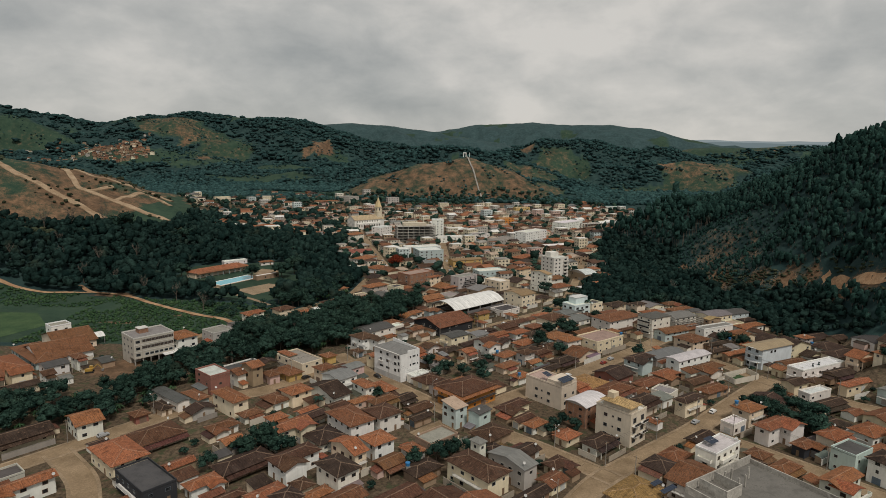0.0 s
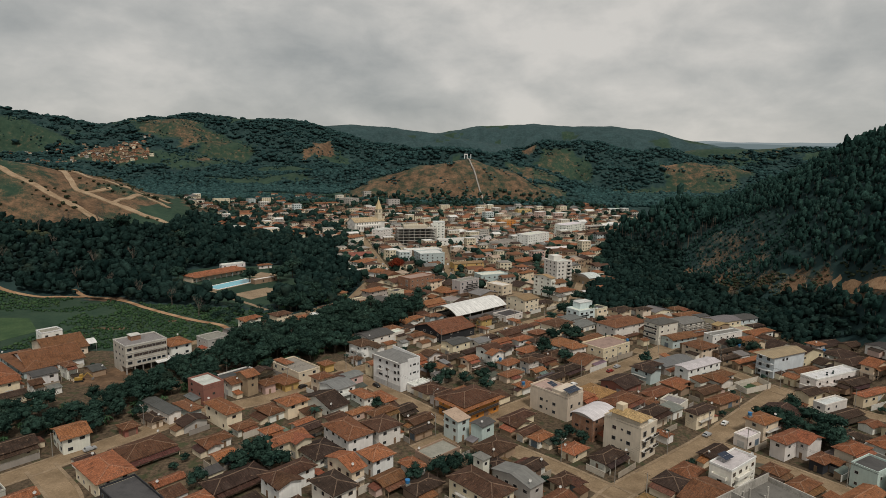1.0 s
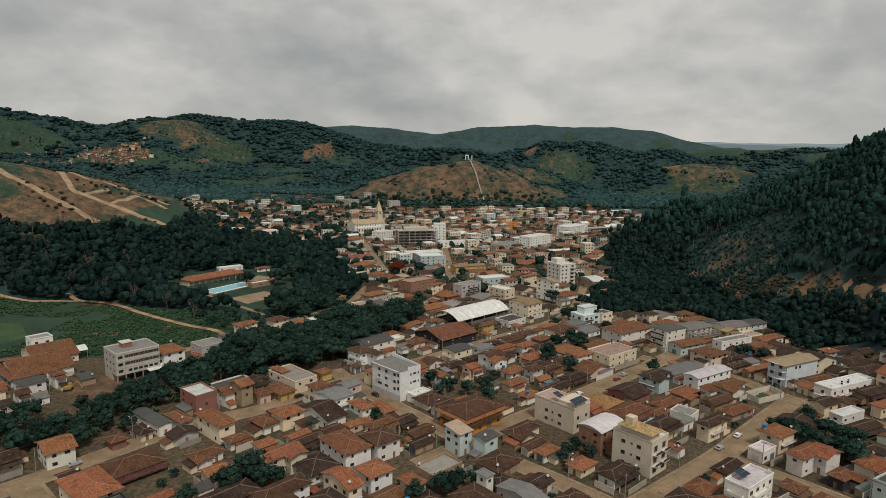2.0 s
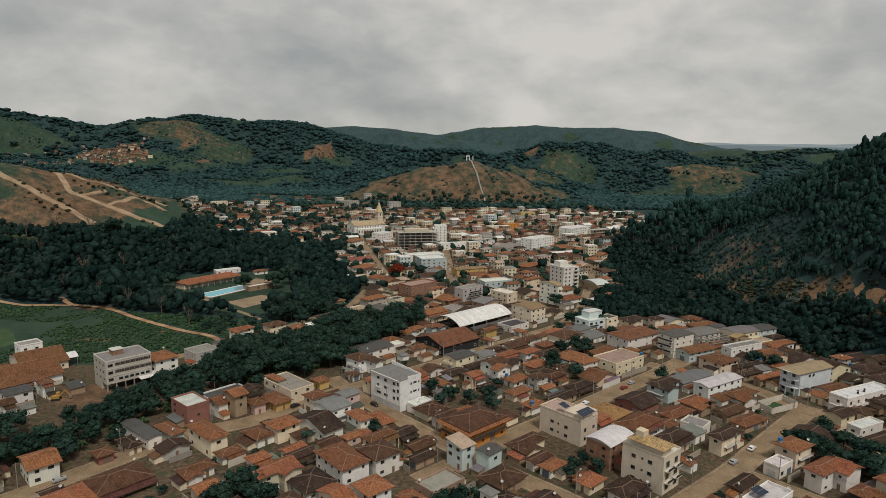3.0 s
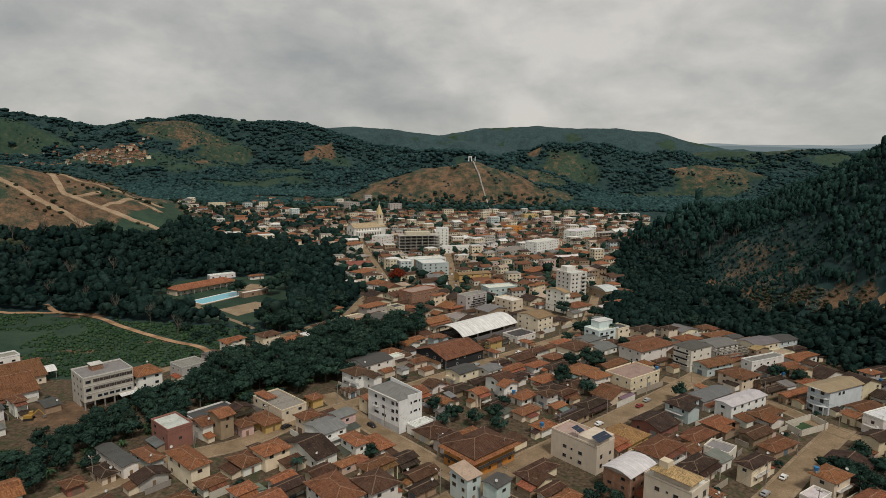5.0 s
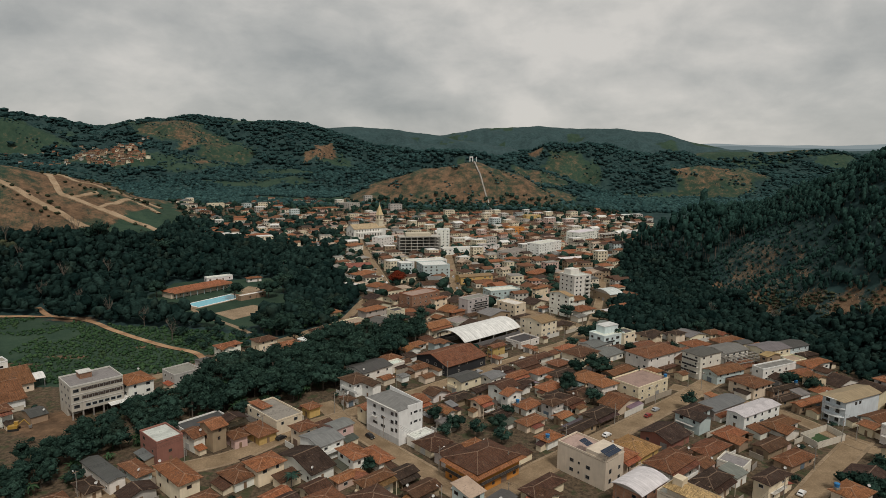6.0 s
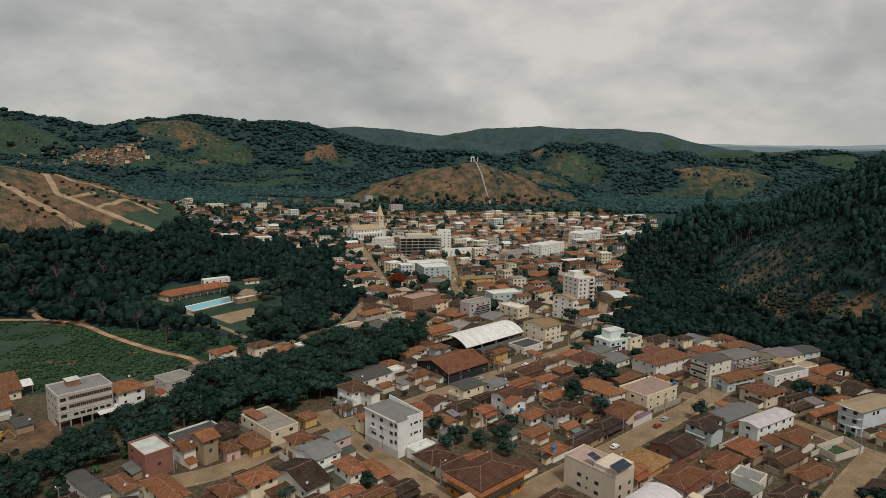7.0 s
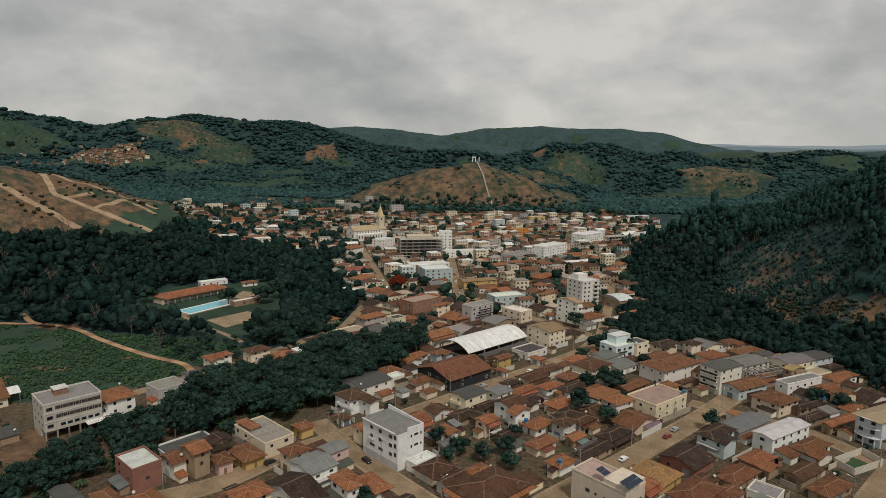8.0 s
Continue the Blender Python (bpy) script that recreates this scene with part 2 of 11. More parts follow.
PLASTER, TILE, SHEET, SLAB = plaster(), roof_tile(), sheet_metal(), slab()
GLASS, BRICK, BARK, PAVING, LAND = glass(), brickwork(), bark(), paving(), land()
FRAME = tinted("painted_frame", 0.5)
PAINT = tinted("gloss_paint", 0.28, 0.0, 0.08, 1.0, 0.5)
METAL = plain("galvanised_steel", (0.42, 0.43, 0.44), 0.45, 0.8)
RUBBER = plain("rubber", (0.02, 0.02, 0.02), 0.8)
CONCRETE = earth("raw_concrete", (0.20, 0.185, 0.165), (0.36, 0.335, 0.30))
PALE_CONCRETE = earth("pale_concrete", (0.30, 0.28, 0.25), (0.50, 0.47, 0.42))
KERB = earth("pavement_concrete", (0.205, 0.150, 0.098), (0.32, 0.24, 0.16))
SOIL = earth("bare_soil", (0.24, 0.135, 0.075), (0.44, 0.29, 0.175))
TRACK = earth("dirt_road", (0.24, 0.165, 0.102), (0.37, 0.275, 0.185))
TIMBER = plain("weathered_timber", (0.20, 0.13, 0.08), 0.8)
# Near-black colour of the sheets that stand for shade in the school galleries.
GALLERY_SHADE = plain("gallery_shade", (0.05, 0.035, 0.028), 0.7)
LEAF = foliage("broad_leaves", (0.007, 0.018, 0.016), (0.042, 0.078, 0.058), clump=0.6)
# Darker copy of the broad leaves: sunless forest shade put into the colour.
LEAF_SHADED = foliage("shaded_broad_leaves", (0.004, 0.0125, 0.012), (0.025, 0.048, 0.041), clump=0.4)
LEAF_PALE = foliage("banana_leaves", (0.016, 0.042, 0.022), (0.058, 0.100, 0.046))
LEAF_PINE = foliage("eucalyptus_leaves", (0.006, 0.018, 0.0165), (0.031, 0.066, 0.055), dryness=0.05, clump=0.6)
LEAF_RED = foliage("flame_tree_leaves", (0.10, 0.016, 0.010), (0.20, 0.045, 0.022))
# Leaf tones made paler and bluer: distance haze put into the colour.
LEAF_HAZED = foliage("hazed_hill_woodland", (0.014, 0.034, 0.036), (0.042, 0.084, 0.080), (0.062, 0.076, 0.060), 0.25, 0.14)
SCRUB = foliage("scrub", (0.016, 0.027, 0.018), (0.060, 0.066, 0.040), dryness=0.4)
TURF = earth("turf", (0.034, 0.066, 0.032), (0.062, 0.100, 0.046))
WATER = plain("pool_water", (0.10, 0.42, 0.52), 0.08, 0.0, 0.12, 0.6, 0.5)
SOLAR = plain("solar_cells", (0.012, 0.022, 0.045), 0.18, 0.0, 0.2, 2.0, 0.5)
TANKBLUE = plain("blue_plastic", (0.03, 0.16, 0.36), 0.4)
DISH = plain("weathered_dish_paint", (0.44, 0.43, 0.41), 0.5)
PALE = plain("white_fibre", (0.72, 0.71, 0.68), 0.5)

# ---------------------------------------------------------------- the lie of the land
def ease(a, b, v):
    q = np.clip((v - a) / (b - a), 0, 1)
    return q * q * (3 - 2 * q)


def rough(x, y, size, octaves=4, seed=0.0):
    """Smooth pseudo-random relief, about -1 to 1."""
    total, amp, norm = 0.0, 1.0, 0.0
    for o in range(octaves):
        f = 2 ** o / size
        a, b = x * f + 13.7 * o + seed, y * f - 7.3 * o + seed * 1.7
        total = total + amp * (np.sin(a * 1.9 + 1.3 * np.sin(b * 1.7)) * np.cos(b * 2.1 + 1.1 * np.sin(a * 1.3 + 2.0)))
        norm += amp
        amp *= 0.55
    return total / norm


# crest lines of the hills: x, y, height along each crest, then how far their flanks reach
CRESTS = [
    ([(-1682, 1983, 253), (-1512, 2115, 226), (-1406, 2187, 208), (-1290, 2258, 180), (-1226, 2293, 182), (-1071, 2369, 218), (-960, 2416, 235), (-803, 2473, 226), (-657, 2516, 224), (-571, 2537, 199), (-438, 2563, 154)], 720),
    ([(-916, 3274, 213), (-747, 3317, 232), (-512, 3361, 250), (-331, 3384, 242), (-146, 3397, 221), (40, 3400, 190)], 800),
    ([(-333, 4187, 194), (-66, 4199, 240), (238, 4193, 290), (576, 4160, 308), (832, 4117, 295), (1078, 4059, 297), (1249, 4010, 276), (1447, 3943, 213), (1635, 3868, 165)], 850),
    ([(1477, 4262, 150), (1655, 4199, 168), (1959, 4072, 160), (2293, 3903, 165), (2534, 3759, 180), (2795, 3579, 190), (3096, 3336, 200)], 700),
    ([(1015, 2823, 114), (1147, 2772, 141), (1313, 2697, 141), (1464, 2618, 155), (1536, 2577, 146), (1672, 2491, 107), (1792, 2406, 99)], 450),
    ([(-939, 1536, 75), (-863, 1580, 95), (-781, 1622, 105), (-695, 1661, 89), (-603, 1696, 41)], 330),
    ([(-357, 1457, 24), (-280, 1474, 51), (-200, 1487, 72), (-119, 1495, 97), (-37, 1500, 116), (32, 1500, 114), (100, 1497, 104), (169, 1490, 82)], 260),
    ([(118, 1746, 74), (227, 1735, 109), (303, 1723, 129), (379, 1708, 121), (453, 1690, 106), (524, 1670, 101), (591, 1647, 117), (670, 1616, 99), (745, 1583, 79), (828, 1542, 50)], 330),
    ([(-196, 1143, 9), (-102, 1155, 65), (-28, 1160, 82), (41, 1159, 92), (99, 1156, 77), (163, 1149, 54), (236, 1136, 24)], 165),
    ([(-784, 677, 100), (-684, 757, 95), (-635, 799, 90), (-587, 834, 80), (-541, 865, 67), (-486, 897, 42), (-426, 927, 12)], 230),
    ([(-400, 350, 46), (-368, 422, 43), (-342, 468, 35), (-323, 506, 32), (-301, 553, 26), (-272, 601, 19), (-233, 649, 9), (-191, 673, 5)], 105),
    ([(330, 180, 138), (345, 290, 144), (350, 371, 139), (350, 430, 132), (350, 490, 120), (345, 540, 104), (328, 590, 83), (292, 634, 58), (245, 668, 26)], 150),
]


def height(x, y):
    x, y = np.broadcast_arrays(np.asarray(x, float), np.asarray(y, float))
    shape = x.shape
    x, y = x.ravel(), y.ravel()
    total, near = np.zeros(x.shape), np.zeros(x.shape)
    for pts, reach in CRESTS:
        wide = reach * 1.25
        px, py = [p[0] for p in pts], [p[1] for p in pts]
        k = np.nonzero((x > min(px) - wide) & (x < max(px) + wide) & (y > min(py) - wide) & (y < max(py) + wide))[0]
        if not len(k):
            continue
        u, v = x[k], y[k]
        uneven = (1 + 0.16 * rough(u, v, reach * 0.45, 3, reach)) / reach
        top, share = np.zeros(len(k)), np.zeros(len(k))
        for (ax, ay, az), (bx, by, bz) in zip(pts, pts[1:]):
            dx, dy = bx - ax, by - ay
            q = np.clip(((u - ax) * dx + (v - ay) * dy) / (dx * dx + dy * dy), 0, 1)
            fall = np.clip(1 - np.hypot(u - ax - q * dx, v - ay - q * dy) * uneven, 0, 1)
            fall = fall * fall * (3 - 2 * fall)
            top = np.maximum(top, (az + q * (bz - az)) * fall)
            share = np.maximum(share, fall)
        total[k] += top ** 5
        near[k] = np.maximum(near[k], share)
    lift = 24 * ease(760, 1100, y) + 30 * ease(1250, 2600, y)
    hill = total ** 0.2
    total = total + lift ** 5
    away = 1 - np.exp(-((x - 30) / 260) ** 2 - ((y - 1500) / 190) ** 2)
    spurs = 34 * rough(x, y, 330, 4, 6.0) * ease(1230, 1420, y) * (1 - ease(1950, 2350, y)) * away
    gullies = (0.34 - np.abs(rough(x, y, 240, 4, 3.0))) * np.minimum(hill, 170) * 2.6 * near * (1 - near) * ease(1180, 1400, y)
    bumps = spurs + gullies + rough(x, y, 95, 5) * np.clip(hill, 0, 60) * 0.10 + rough(x, y, 20, 3) * np.clip(hill, 0, 10) * 0.10
    return (total ** 0.2 + bumps).reshape(shape)


def inside(x, y, loop):
    """Whether points lie in a closed outline."""
    x, y = np.asarray(x, float), np.asarray(y, float)
    hit = np.zeros(np.broadcast(x, y).shape, bool)
    for (ax, ay), (bx, by) in zip(loop, loop[1:] + loop[:1]):
        if ay != by:
            hit ^= ((ay > y) != (by > y)) & (x < (bx - ax) * (y - ay) / (by - ay) + ax)
    return hit


# open slopes among the woods: centre, half-widths, how dry
OPEN = [(-697, 1525, 120, 50, 0.06), (-465, 1787, 130, 60, 0.06), (-900, 2150, 190, 110, 0.44), (-740, 2080, 110, 90, 0.36), (-1000, 2220, 150, 60, 0.50), (-1291, 1940, 120, 50, 0.30), (292, 1565, 95, 66, 0.38), (420, 1330, 80, 55, 0.42), (566, 1400, 110, 60, 0.42),
        (640, 1470, 120, 60, 0.46), (-233, 1109, 60, 45, 0.06), (-330, 1135, 60, 40, 0.12), (-420, 1400, 70, 60, 0.06), (200, 1390, 70, 45, 0.44), (850, 1900, 160, 60, 0.3), (25, 1098, 200, 84, 0.5), (-95, 1082, 115, 60, 0.5), (-433, 2190, 42, 75, 0.9), (-472, 2107, 22, 34, 0.8), (-640, 1640, 16, 55, 0.7), (-870, 2060, 18, 65, 0.6), (534, 1506, 28, 26, 0.8), (222, 1657, 22, 34, 0.8),
        (-860, 1505, 95, 42, 0.3), (-1010, 1480, 70, 30, 0.3)]


def open_slope(x, y):
    """How far a place is open grass instead of wood, and how dry the grass is."""
    cover, dry = np.zeros(np.broadcast(x, y).shape), np.zeros(np.broadcast(x, y).shape)
    edge = 0.22 * rough(x, y, 70, 4, 2.0)
    for cx, cy, rx, ry, d in OPEN:
        v = np.exp(-(((x - cx) / rx) ** 2 + ((y - cy) / ry) ** 2) ** 2) + edge
        dry = np.where(v > cover, d, dry)
        cover = np.maximum(cover, v)
    loose = 0.62 * ease(0.22, 0.42, rough(x, y, 230, 4, 12.0)) * ease(1230, 1330, y) + edge * 0.5
    dry = np.where(loose > cover, 0.24, dry)
    return np.maximum(cover, loose), dry


TOWN = [(-275, 120), (-285, 292), (-205, 296), (-165, 306), (-150, 300), (-112, 362), (-60, 400), (-60, 470), (-100, 560), (-110, 660), (-240, 690), (-420, 960), (-200, 1060), (180, 1075), (300, 960), (235, 760), (165, 640), (130, 500), (140, 410), (205, 350), (235, 250), (220, 100), (0, 70)]
TOWN_CORE = [(-420, 900), (-420, 985), (-200, 1012), (60, 985), (200, 1010), (300, 960), (235, 760)]
MEADOW = [(-330, 300), (-228, 300), (-165, 306), (-118, 316), (-104, 345), (-110, 380), (-140, 392), (-190, 398), (-262, 412), (-330, 392)]
CLUB = [(-216, 452), (-178, 428), (-150, 404), (-118, 392), (-104, 428), (-112, 470), (-140, 545), (-215, 520)]


def axis(lo, hi, fine_lo, fine_hi, fine, coarse):
    """Grid lines: close together over the town, wider toward the horizon."""
    out, v = [], fine_lo
    while v < fine_hi:
        out.append(v)
        v += fine
    step = fine
    while v < hi:
        out.append(v)
        step = min(step * 1.07, coarse)
        v += step
    out.append(hi)
    v, step = fine_lo, fine
    while v > lo:
        step = min(step * 1.07, coarse)
        v -= step
        out.insert(0, max(v, lo))
    return np.array(out)


def build_ground():
    gx = axis(-4700, 4700, -420, 420, 6.0, 60.0)
    gy = axis(-1500, 4930, 60, 760, 6.0, 42.0)
    X, Y = np.meshgrid(gx, gy)
    Z = height(X, Y)
    me = bpy.data.meshes.new("ground")
    n, m = len(gx), len(gy)
    idx = np.arange(n * m).reshape(m, n)
    quads = np.stack([idx[:-1, :-1], idx[:-1, 1:], idx[1:, 1:], idx[1:, :-1]], -1).reshape(-1, 4)
    me.vertices.add(n * m)
    me.vertices.foreach_set("co", np.stack([X, Y, Z], -1).ravel())
    me.loops.add(quads.size)
    me.loops.foreach_set("vertex_index", quads.ravel())
    me.polygons.add(len(quads))
    me.polygons.foreach_set("loop_start", np.arange(0, quads.size, 4))
    me.polygons.foreach_set("use_smooth", np.ones(len(quads), bool))
    me.update()
    town = inside(X, Y, TOWN).astype(float)
    grass = np.maximum(inside(X, Y, MEADOW), inside(X, Y, CLUB)).astype(float) * 0.95
    hill_road = ((X < -330) & (Y > 690) & (Y < 1000)).astype(float)
    grass = np.maximum(grass, hill_road * 0.75)
    cover, dry = open_slope(X, Y)
    grass = np.maximum(grass, ease(0.30, 0.55, cover) * 0.85)
    cross = np.exp(-(((X - 20) / 215) ** 2 + ((Y - 1098) / 82) ** 2) ** 3)
    soil = np.clip(cross * (0.54 + 0.24 * rough(X, Y, 40, 3)), 0, 0.68)
    soil = np.maximum(soil, ease(0.35, 0.6, cover) * np.clip(dry + 0.16 * rough(X, Y, 35, 3, 4.0), 0, 0.6))
    for cx, cy, rx, ry, v in ((-433, 2190, 40, 70, 1.0), (-472, 2107, 18, 30, 0.8), (-640, 1640, 12, 45, 0.8), (-870, 2060, 16, 60, 0.7), (-156, 359, 10, 4, 0.9), (-188, 343, 12, 4, 0.8), (-203, 327, 14, 8, 0.8), (-226, 409, 16, 7, 0.95), (534, 1506, 22, 22, 0.9), (222, 1657, 18, 30, 0.9), (190, 1387, 20, 30, 0.7), (-140, 264, 12, 9, 1.0), (108, 985, 62, 24, 1.0), (640, 1470, 30, 30, 0.75), (-1080, 2200, 90, 40, 0.5), (238, 412, 16, 7, 0.5), (238, 350, 10, 12, 0.7), (229, 378, 8, 10, 0.5), (242, 335, 6, 12, 0.7), (234, 500, 36, 64, 0.46), (213, 456, 9, 16, 0.80), (221, 424, 9, 12, 0.75), (210, 524, 5, 9, 0.95), (233, 406, 9, 7, 0.85), (243, 394, 7, 5, 0.85), (232, 466, 5, 4, 0.8), (166, 404, 6, 5, 0.8)):
        soil = np.maximum(soil, v * np.exp(-(((X - cx) / rx) ** 2 + ((Y - cy) / ry) ** 2) ** 2))
    slope = ((X < -400) & (Y > 660) & (Y < 960)) * (0.56 + 0.36 * rough(X, Y, 60, 3, 8.0))
    soil = np.maximum(soil, np.clip(slope, 0, 0.8))
    soil = np.maximum(soil, np.exp(-(((X + 148) / 16) ** 2 + ((Y - 268) / 12) ** 2) ** 2) * 0.95)
    # Share of painted distance haze, growing from 2500 to 3100 m.
    distance_haze = ease(2500, 3100, Y)
    plateau = ease(950, 1100, X) * ease(2350, 2550, Y) * (1 - ease(3000, 3300, Y))
    grass, soil = np.maximum(grass, 0.8 * plateau), np.maximum(soil, (0.32 + 0.2 * rough(X, Y, 160, 3)) * plateau)
    rgba = np.stack([soil, grass, town, distance_haze], -1)
    layer = me.color_attributes.new("land_use_and_haze", "FLOAT_COLOR", "POINT")
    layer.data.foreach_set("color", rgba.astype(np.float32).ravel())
    me.materials.append(LAND)
    tagged(new("ground", me), "valley floor and hills of soil, grass and woodland", "ground", kind="structure")


build_ground()


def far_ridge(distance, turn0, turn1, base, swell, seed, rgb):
    """A ridge at the edge of sight; its pale distance haze is put in as an even glow."""
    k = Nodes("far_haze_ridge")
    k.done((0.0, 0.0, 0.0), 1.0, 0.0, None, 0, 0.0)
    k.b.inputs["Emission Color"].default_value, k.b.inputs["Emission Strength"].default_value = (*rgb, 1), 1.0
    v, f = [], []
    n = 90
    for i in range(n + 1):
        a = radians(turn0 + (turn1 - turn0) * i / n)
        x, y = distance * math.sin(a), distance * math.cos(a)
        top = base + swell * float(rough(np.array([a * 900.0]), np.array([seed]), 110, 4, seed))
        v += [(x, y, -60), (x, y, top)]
        if i:
            f.append((2 * i - 2, 2 * i, 2 * i + 1, 2 * i - 1))
    me = bpy.data.meshes.new("backdrop")
    me.from_pydata(v, [], f)
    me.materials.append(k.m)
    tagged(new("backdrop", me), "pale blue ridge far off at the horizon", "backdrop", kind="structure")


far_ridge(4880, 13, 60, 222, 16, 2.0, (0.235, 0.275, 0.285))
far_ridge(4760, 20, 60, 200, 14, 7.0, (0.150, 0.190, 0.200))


def ground_at(x, y):
    return float(height(np.array([x]), np.array([y]))[0])


def strip(name, pts, width, material, lift, label, category, step=4.0, side=0.0, thick=0.0):
    """A ribbon laid on the ground along a line of points; side shifts it sideways, thick gives it edges."""
    fine = []
    for (ax, ay), (bx, by) in zip(pts, pts[1:]):
        n = max(1, int(math.hypot(bx - ax, by - ay) / step))
        fine += [(ax + (bx - ax) * i / n, ay + (by - ay) * i / n) for i in range(n)]
    fine.append(pts[-1])
    f = np.array(fine)
    for _ in range(3):
        f[1:-1] = (f[:-2] + 2 * f[1:-1] + f[2:]) / 4
    d = np.gradient(f, axis=0)
    d /= np.linalg.norm(d, axis=1)[:, None] + 1e-9
    nrm = np.stack([-d[:, 1], d[:, 0]], -1)
    f = f + nrm * side
    verts, faces = [], []
    cross = (-0.5, 0.0, 0.5)
    for (px, py), (nx, ny) in zip(f, nrm):
        for c in cross:
            qx, qy = px + nx * width * c, py + ny * width * c
            verts.append((qx, qy, ground_at(qx, qy) + lift))
    top = len(verts)
    if thick:
        for i in range(0, top, 3):
            for j in (0, 2):
                vx, vy, vz = verts[i + j]
                verts.append((vx, vy, vz - thick))
    for i in range(len(f) - 1):
        a = i * 3
        faces += [(a, a + 3, a + 4, a + 1), (a + 1, a + 4, a + 5, a + 2)]
        if thick:
            b = top + i * 2
            faces += [(a + 3, a, b, b + 2), (a + 2, a + 5, b + 3, b + 1)]
    me = bpy.data.meshes.new(name)
    me.from_pydata(verts, [], faces)
    me.materials.append(material)
    return tagged(new(name, me), label, category, kind="structure")

# ---------------------------------------------------------------- building helpers
def mesh_of(name, verts, faces, materials, slots=None, uv=False, smooth=False):
    me = bpy.data.meshes.new(name)
    me.from_pydata([tuple(v) for v in verts], [], faces)
    for m in materials if isinstance(materials, (list, tuple)) else [materials]:
        me.materials.append(m)
    if slots:
        me.polygons.foreach_set("material_index", slots)
    if smooth:
        me.polygons.foreach_set("use_smooth", [True] * len(me.polygons))
    if uv:
        layer = me.uv_layers.new(name="along_slope")
        for p in me.polygons:
            n = p.normal
            across = Vector((0, 0, 1)).cross(n)
            across = across.normalized() if across.length > 0.05 else Vector((1, 0, 0))
            down = n.cross(across)
            for li in p.loop_indices:
                v = me.vertices[me.loops[li].vertex_index].co
                layer.data[li].uv = (v.dot(across), v.dot(down))
    return me


def part(name, me, parent, colour=None, label="", at=None):
    ob = new(name, me)
    ob.parent = parent
    if at is not None:
        ob.matrix_basis = at
    if colour:
        ob.color = (*colour, 1)
    if label:
        ob["label"] = label
    return ob


class Bits:
    """Collects boxes and prisms into one mesh."""

    def __init__(self):
        self.v, self.f, self.s = [], [], []

    def box(self, x0, y0, z0, x1, y1, z1, slot=0, m=None):
        b = len(self.v)
        pts = [(x, y, z) for z in (z0, z1) for y in (y0, y1) for x in (x0, x1)]
        self.v += [tuple(m @ Vector(p)) for p in pts] if m else pts
        for q in ((0, 2, 3, 1), (4, 5, 7, 6), (0, 1, 5, 4), (2, 6, 7, 3), (0, 4, 6, 2), (1, 3, 7, 5)):
            self.f.append(tuple(b + i for i in q))
            self.s.append(slot)
        return self

    def poly(self, pts, faces, slot=0):
        b = len(self.v)
        self.v += [tuple(p) for p in pts]
        for q in faces:
            self.f.append(tuple(b + i for i in q))
            self.s.append(slot)
        return self

    def rod(self, a, b, r, sides=6, slot=0, r2=None):
        a, b = Vector(a), Vector(b)
        d = (b - a).normalized()
        s = d.orthogonal().normalized()
        t = d.cross(s)
        r2 = r if r2 is None else r2
        base = len(self.v)
        for p, q in ((a, r), (b, r2)):
            for i in range(sides):
                w = 2 * math.pi * i / sides
                self.v.append(tuple(p + (s * math.cos(w) + t * math.sin(w)) * q))
        for i in range(sides):
            j = (i + 1) % sides
            self.f.append((base + i, base + j, base + sides + j, base + sides + i))
            self.s.append(slot)
        self.f += [tuple(base + i for i in reversed(range(sides))), tuple(base + sides + i for i in range(sides))]
        self.s += [slot, slot]
        return self

    def tube(self, pts, r, sides=4):
        """A thin bent rod in one piece."""
        base = len(self.v)
        for p in pts:
            for i in range(sides):
                w = 2 * math.pi * i / sides
                self.v.append((p[0], p[1] + r * math.cos(w), p[2] + r * math.sin(w)))
        for k in range(len(pts) - 1):
            for i in range(sides):
                j = (i + 1) % sides
                a = base + k * sides
                self.f.append((a + i, a + j, a + sides + j, a + sides + i))
                self.s.append(0)
        return self

    def mesh(self, name, materials, uv=False, smooth=False):
        return mesh_of(name, self.v, self.f, materials, self.s, uv, smooth)


ROOFS = {"o": ((0.290, 0.112, 0.050), "orange clay tile"), "b": ((0.092, 0.043, 0.024), "old brown clay tile"), "d": ((0.050, 0.029, 0.020), "dark weathered clay tile"),
         "m": ((0.185, 0.078, 0.037), "patchy orange-brown clay tile"), "r": ((0.330, 0.110, 0.085), "red painted"),
         "tg": ((0.17, 0.168, 0.16), "grey corrugated sheet"), "tw": ((0.66, 0.65, 0.62), "white sheet metal"), "td": ((0.075, 0.07, 0.064), "dark grey corrugated sheet"), "ty": ((0.30, 0.20, 0.09), "ochre sheet metal"), "y": ((0.30, 0.185, 0.07), "ochre clay tile"),
         "fw": ((0.66, 0.65, 0.62), "white"), "fg": ((0.27, 0.25, 0.225), "grey concrete"), "fd": ((0.085, 0.082, 0.08), "dark grey"), "fy": ((0.42, 0.28, 0.12), "ochre"), "ft": ((0.40, 0.31, 0.24), "pale dusty")}
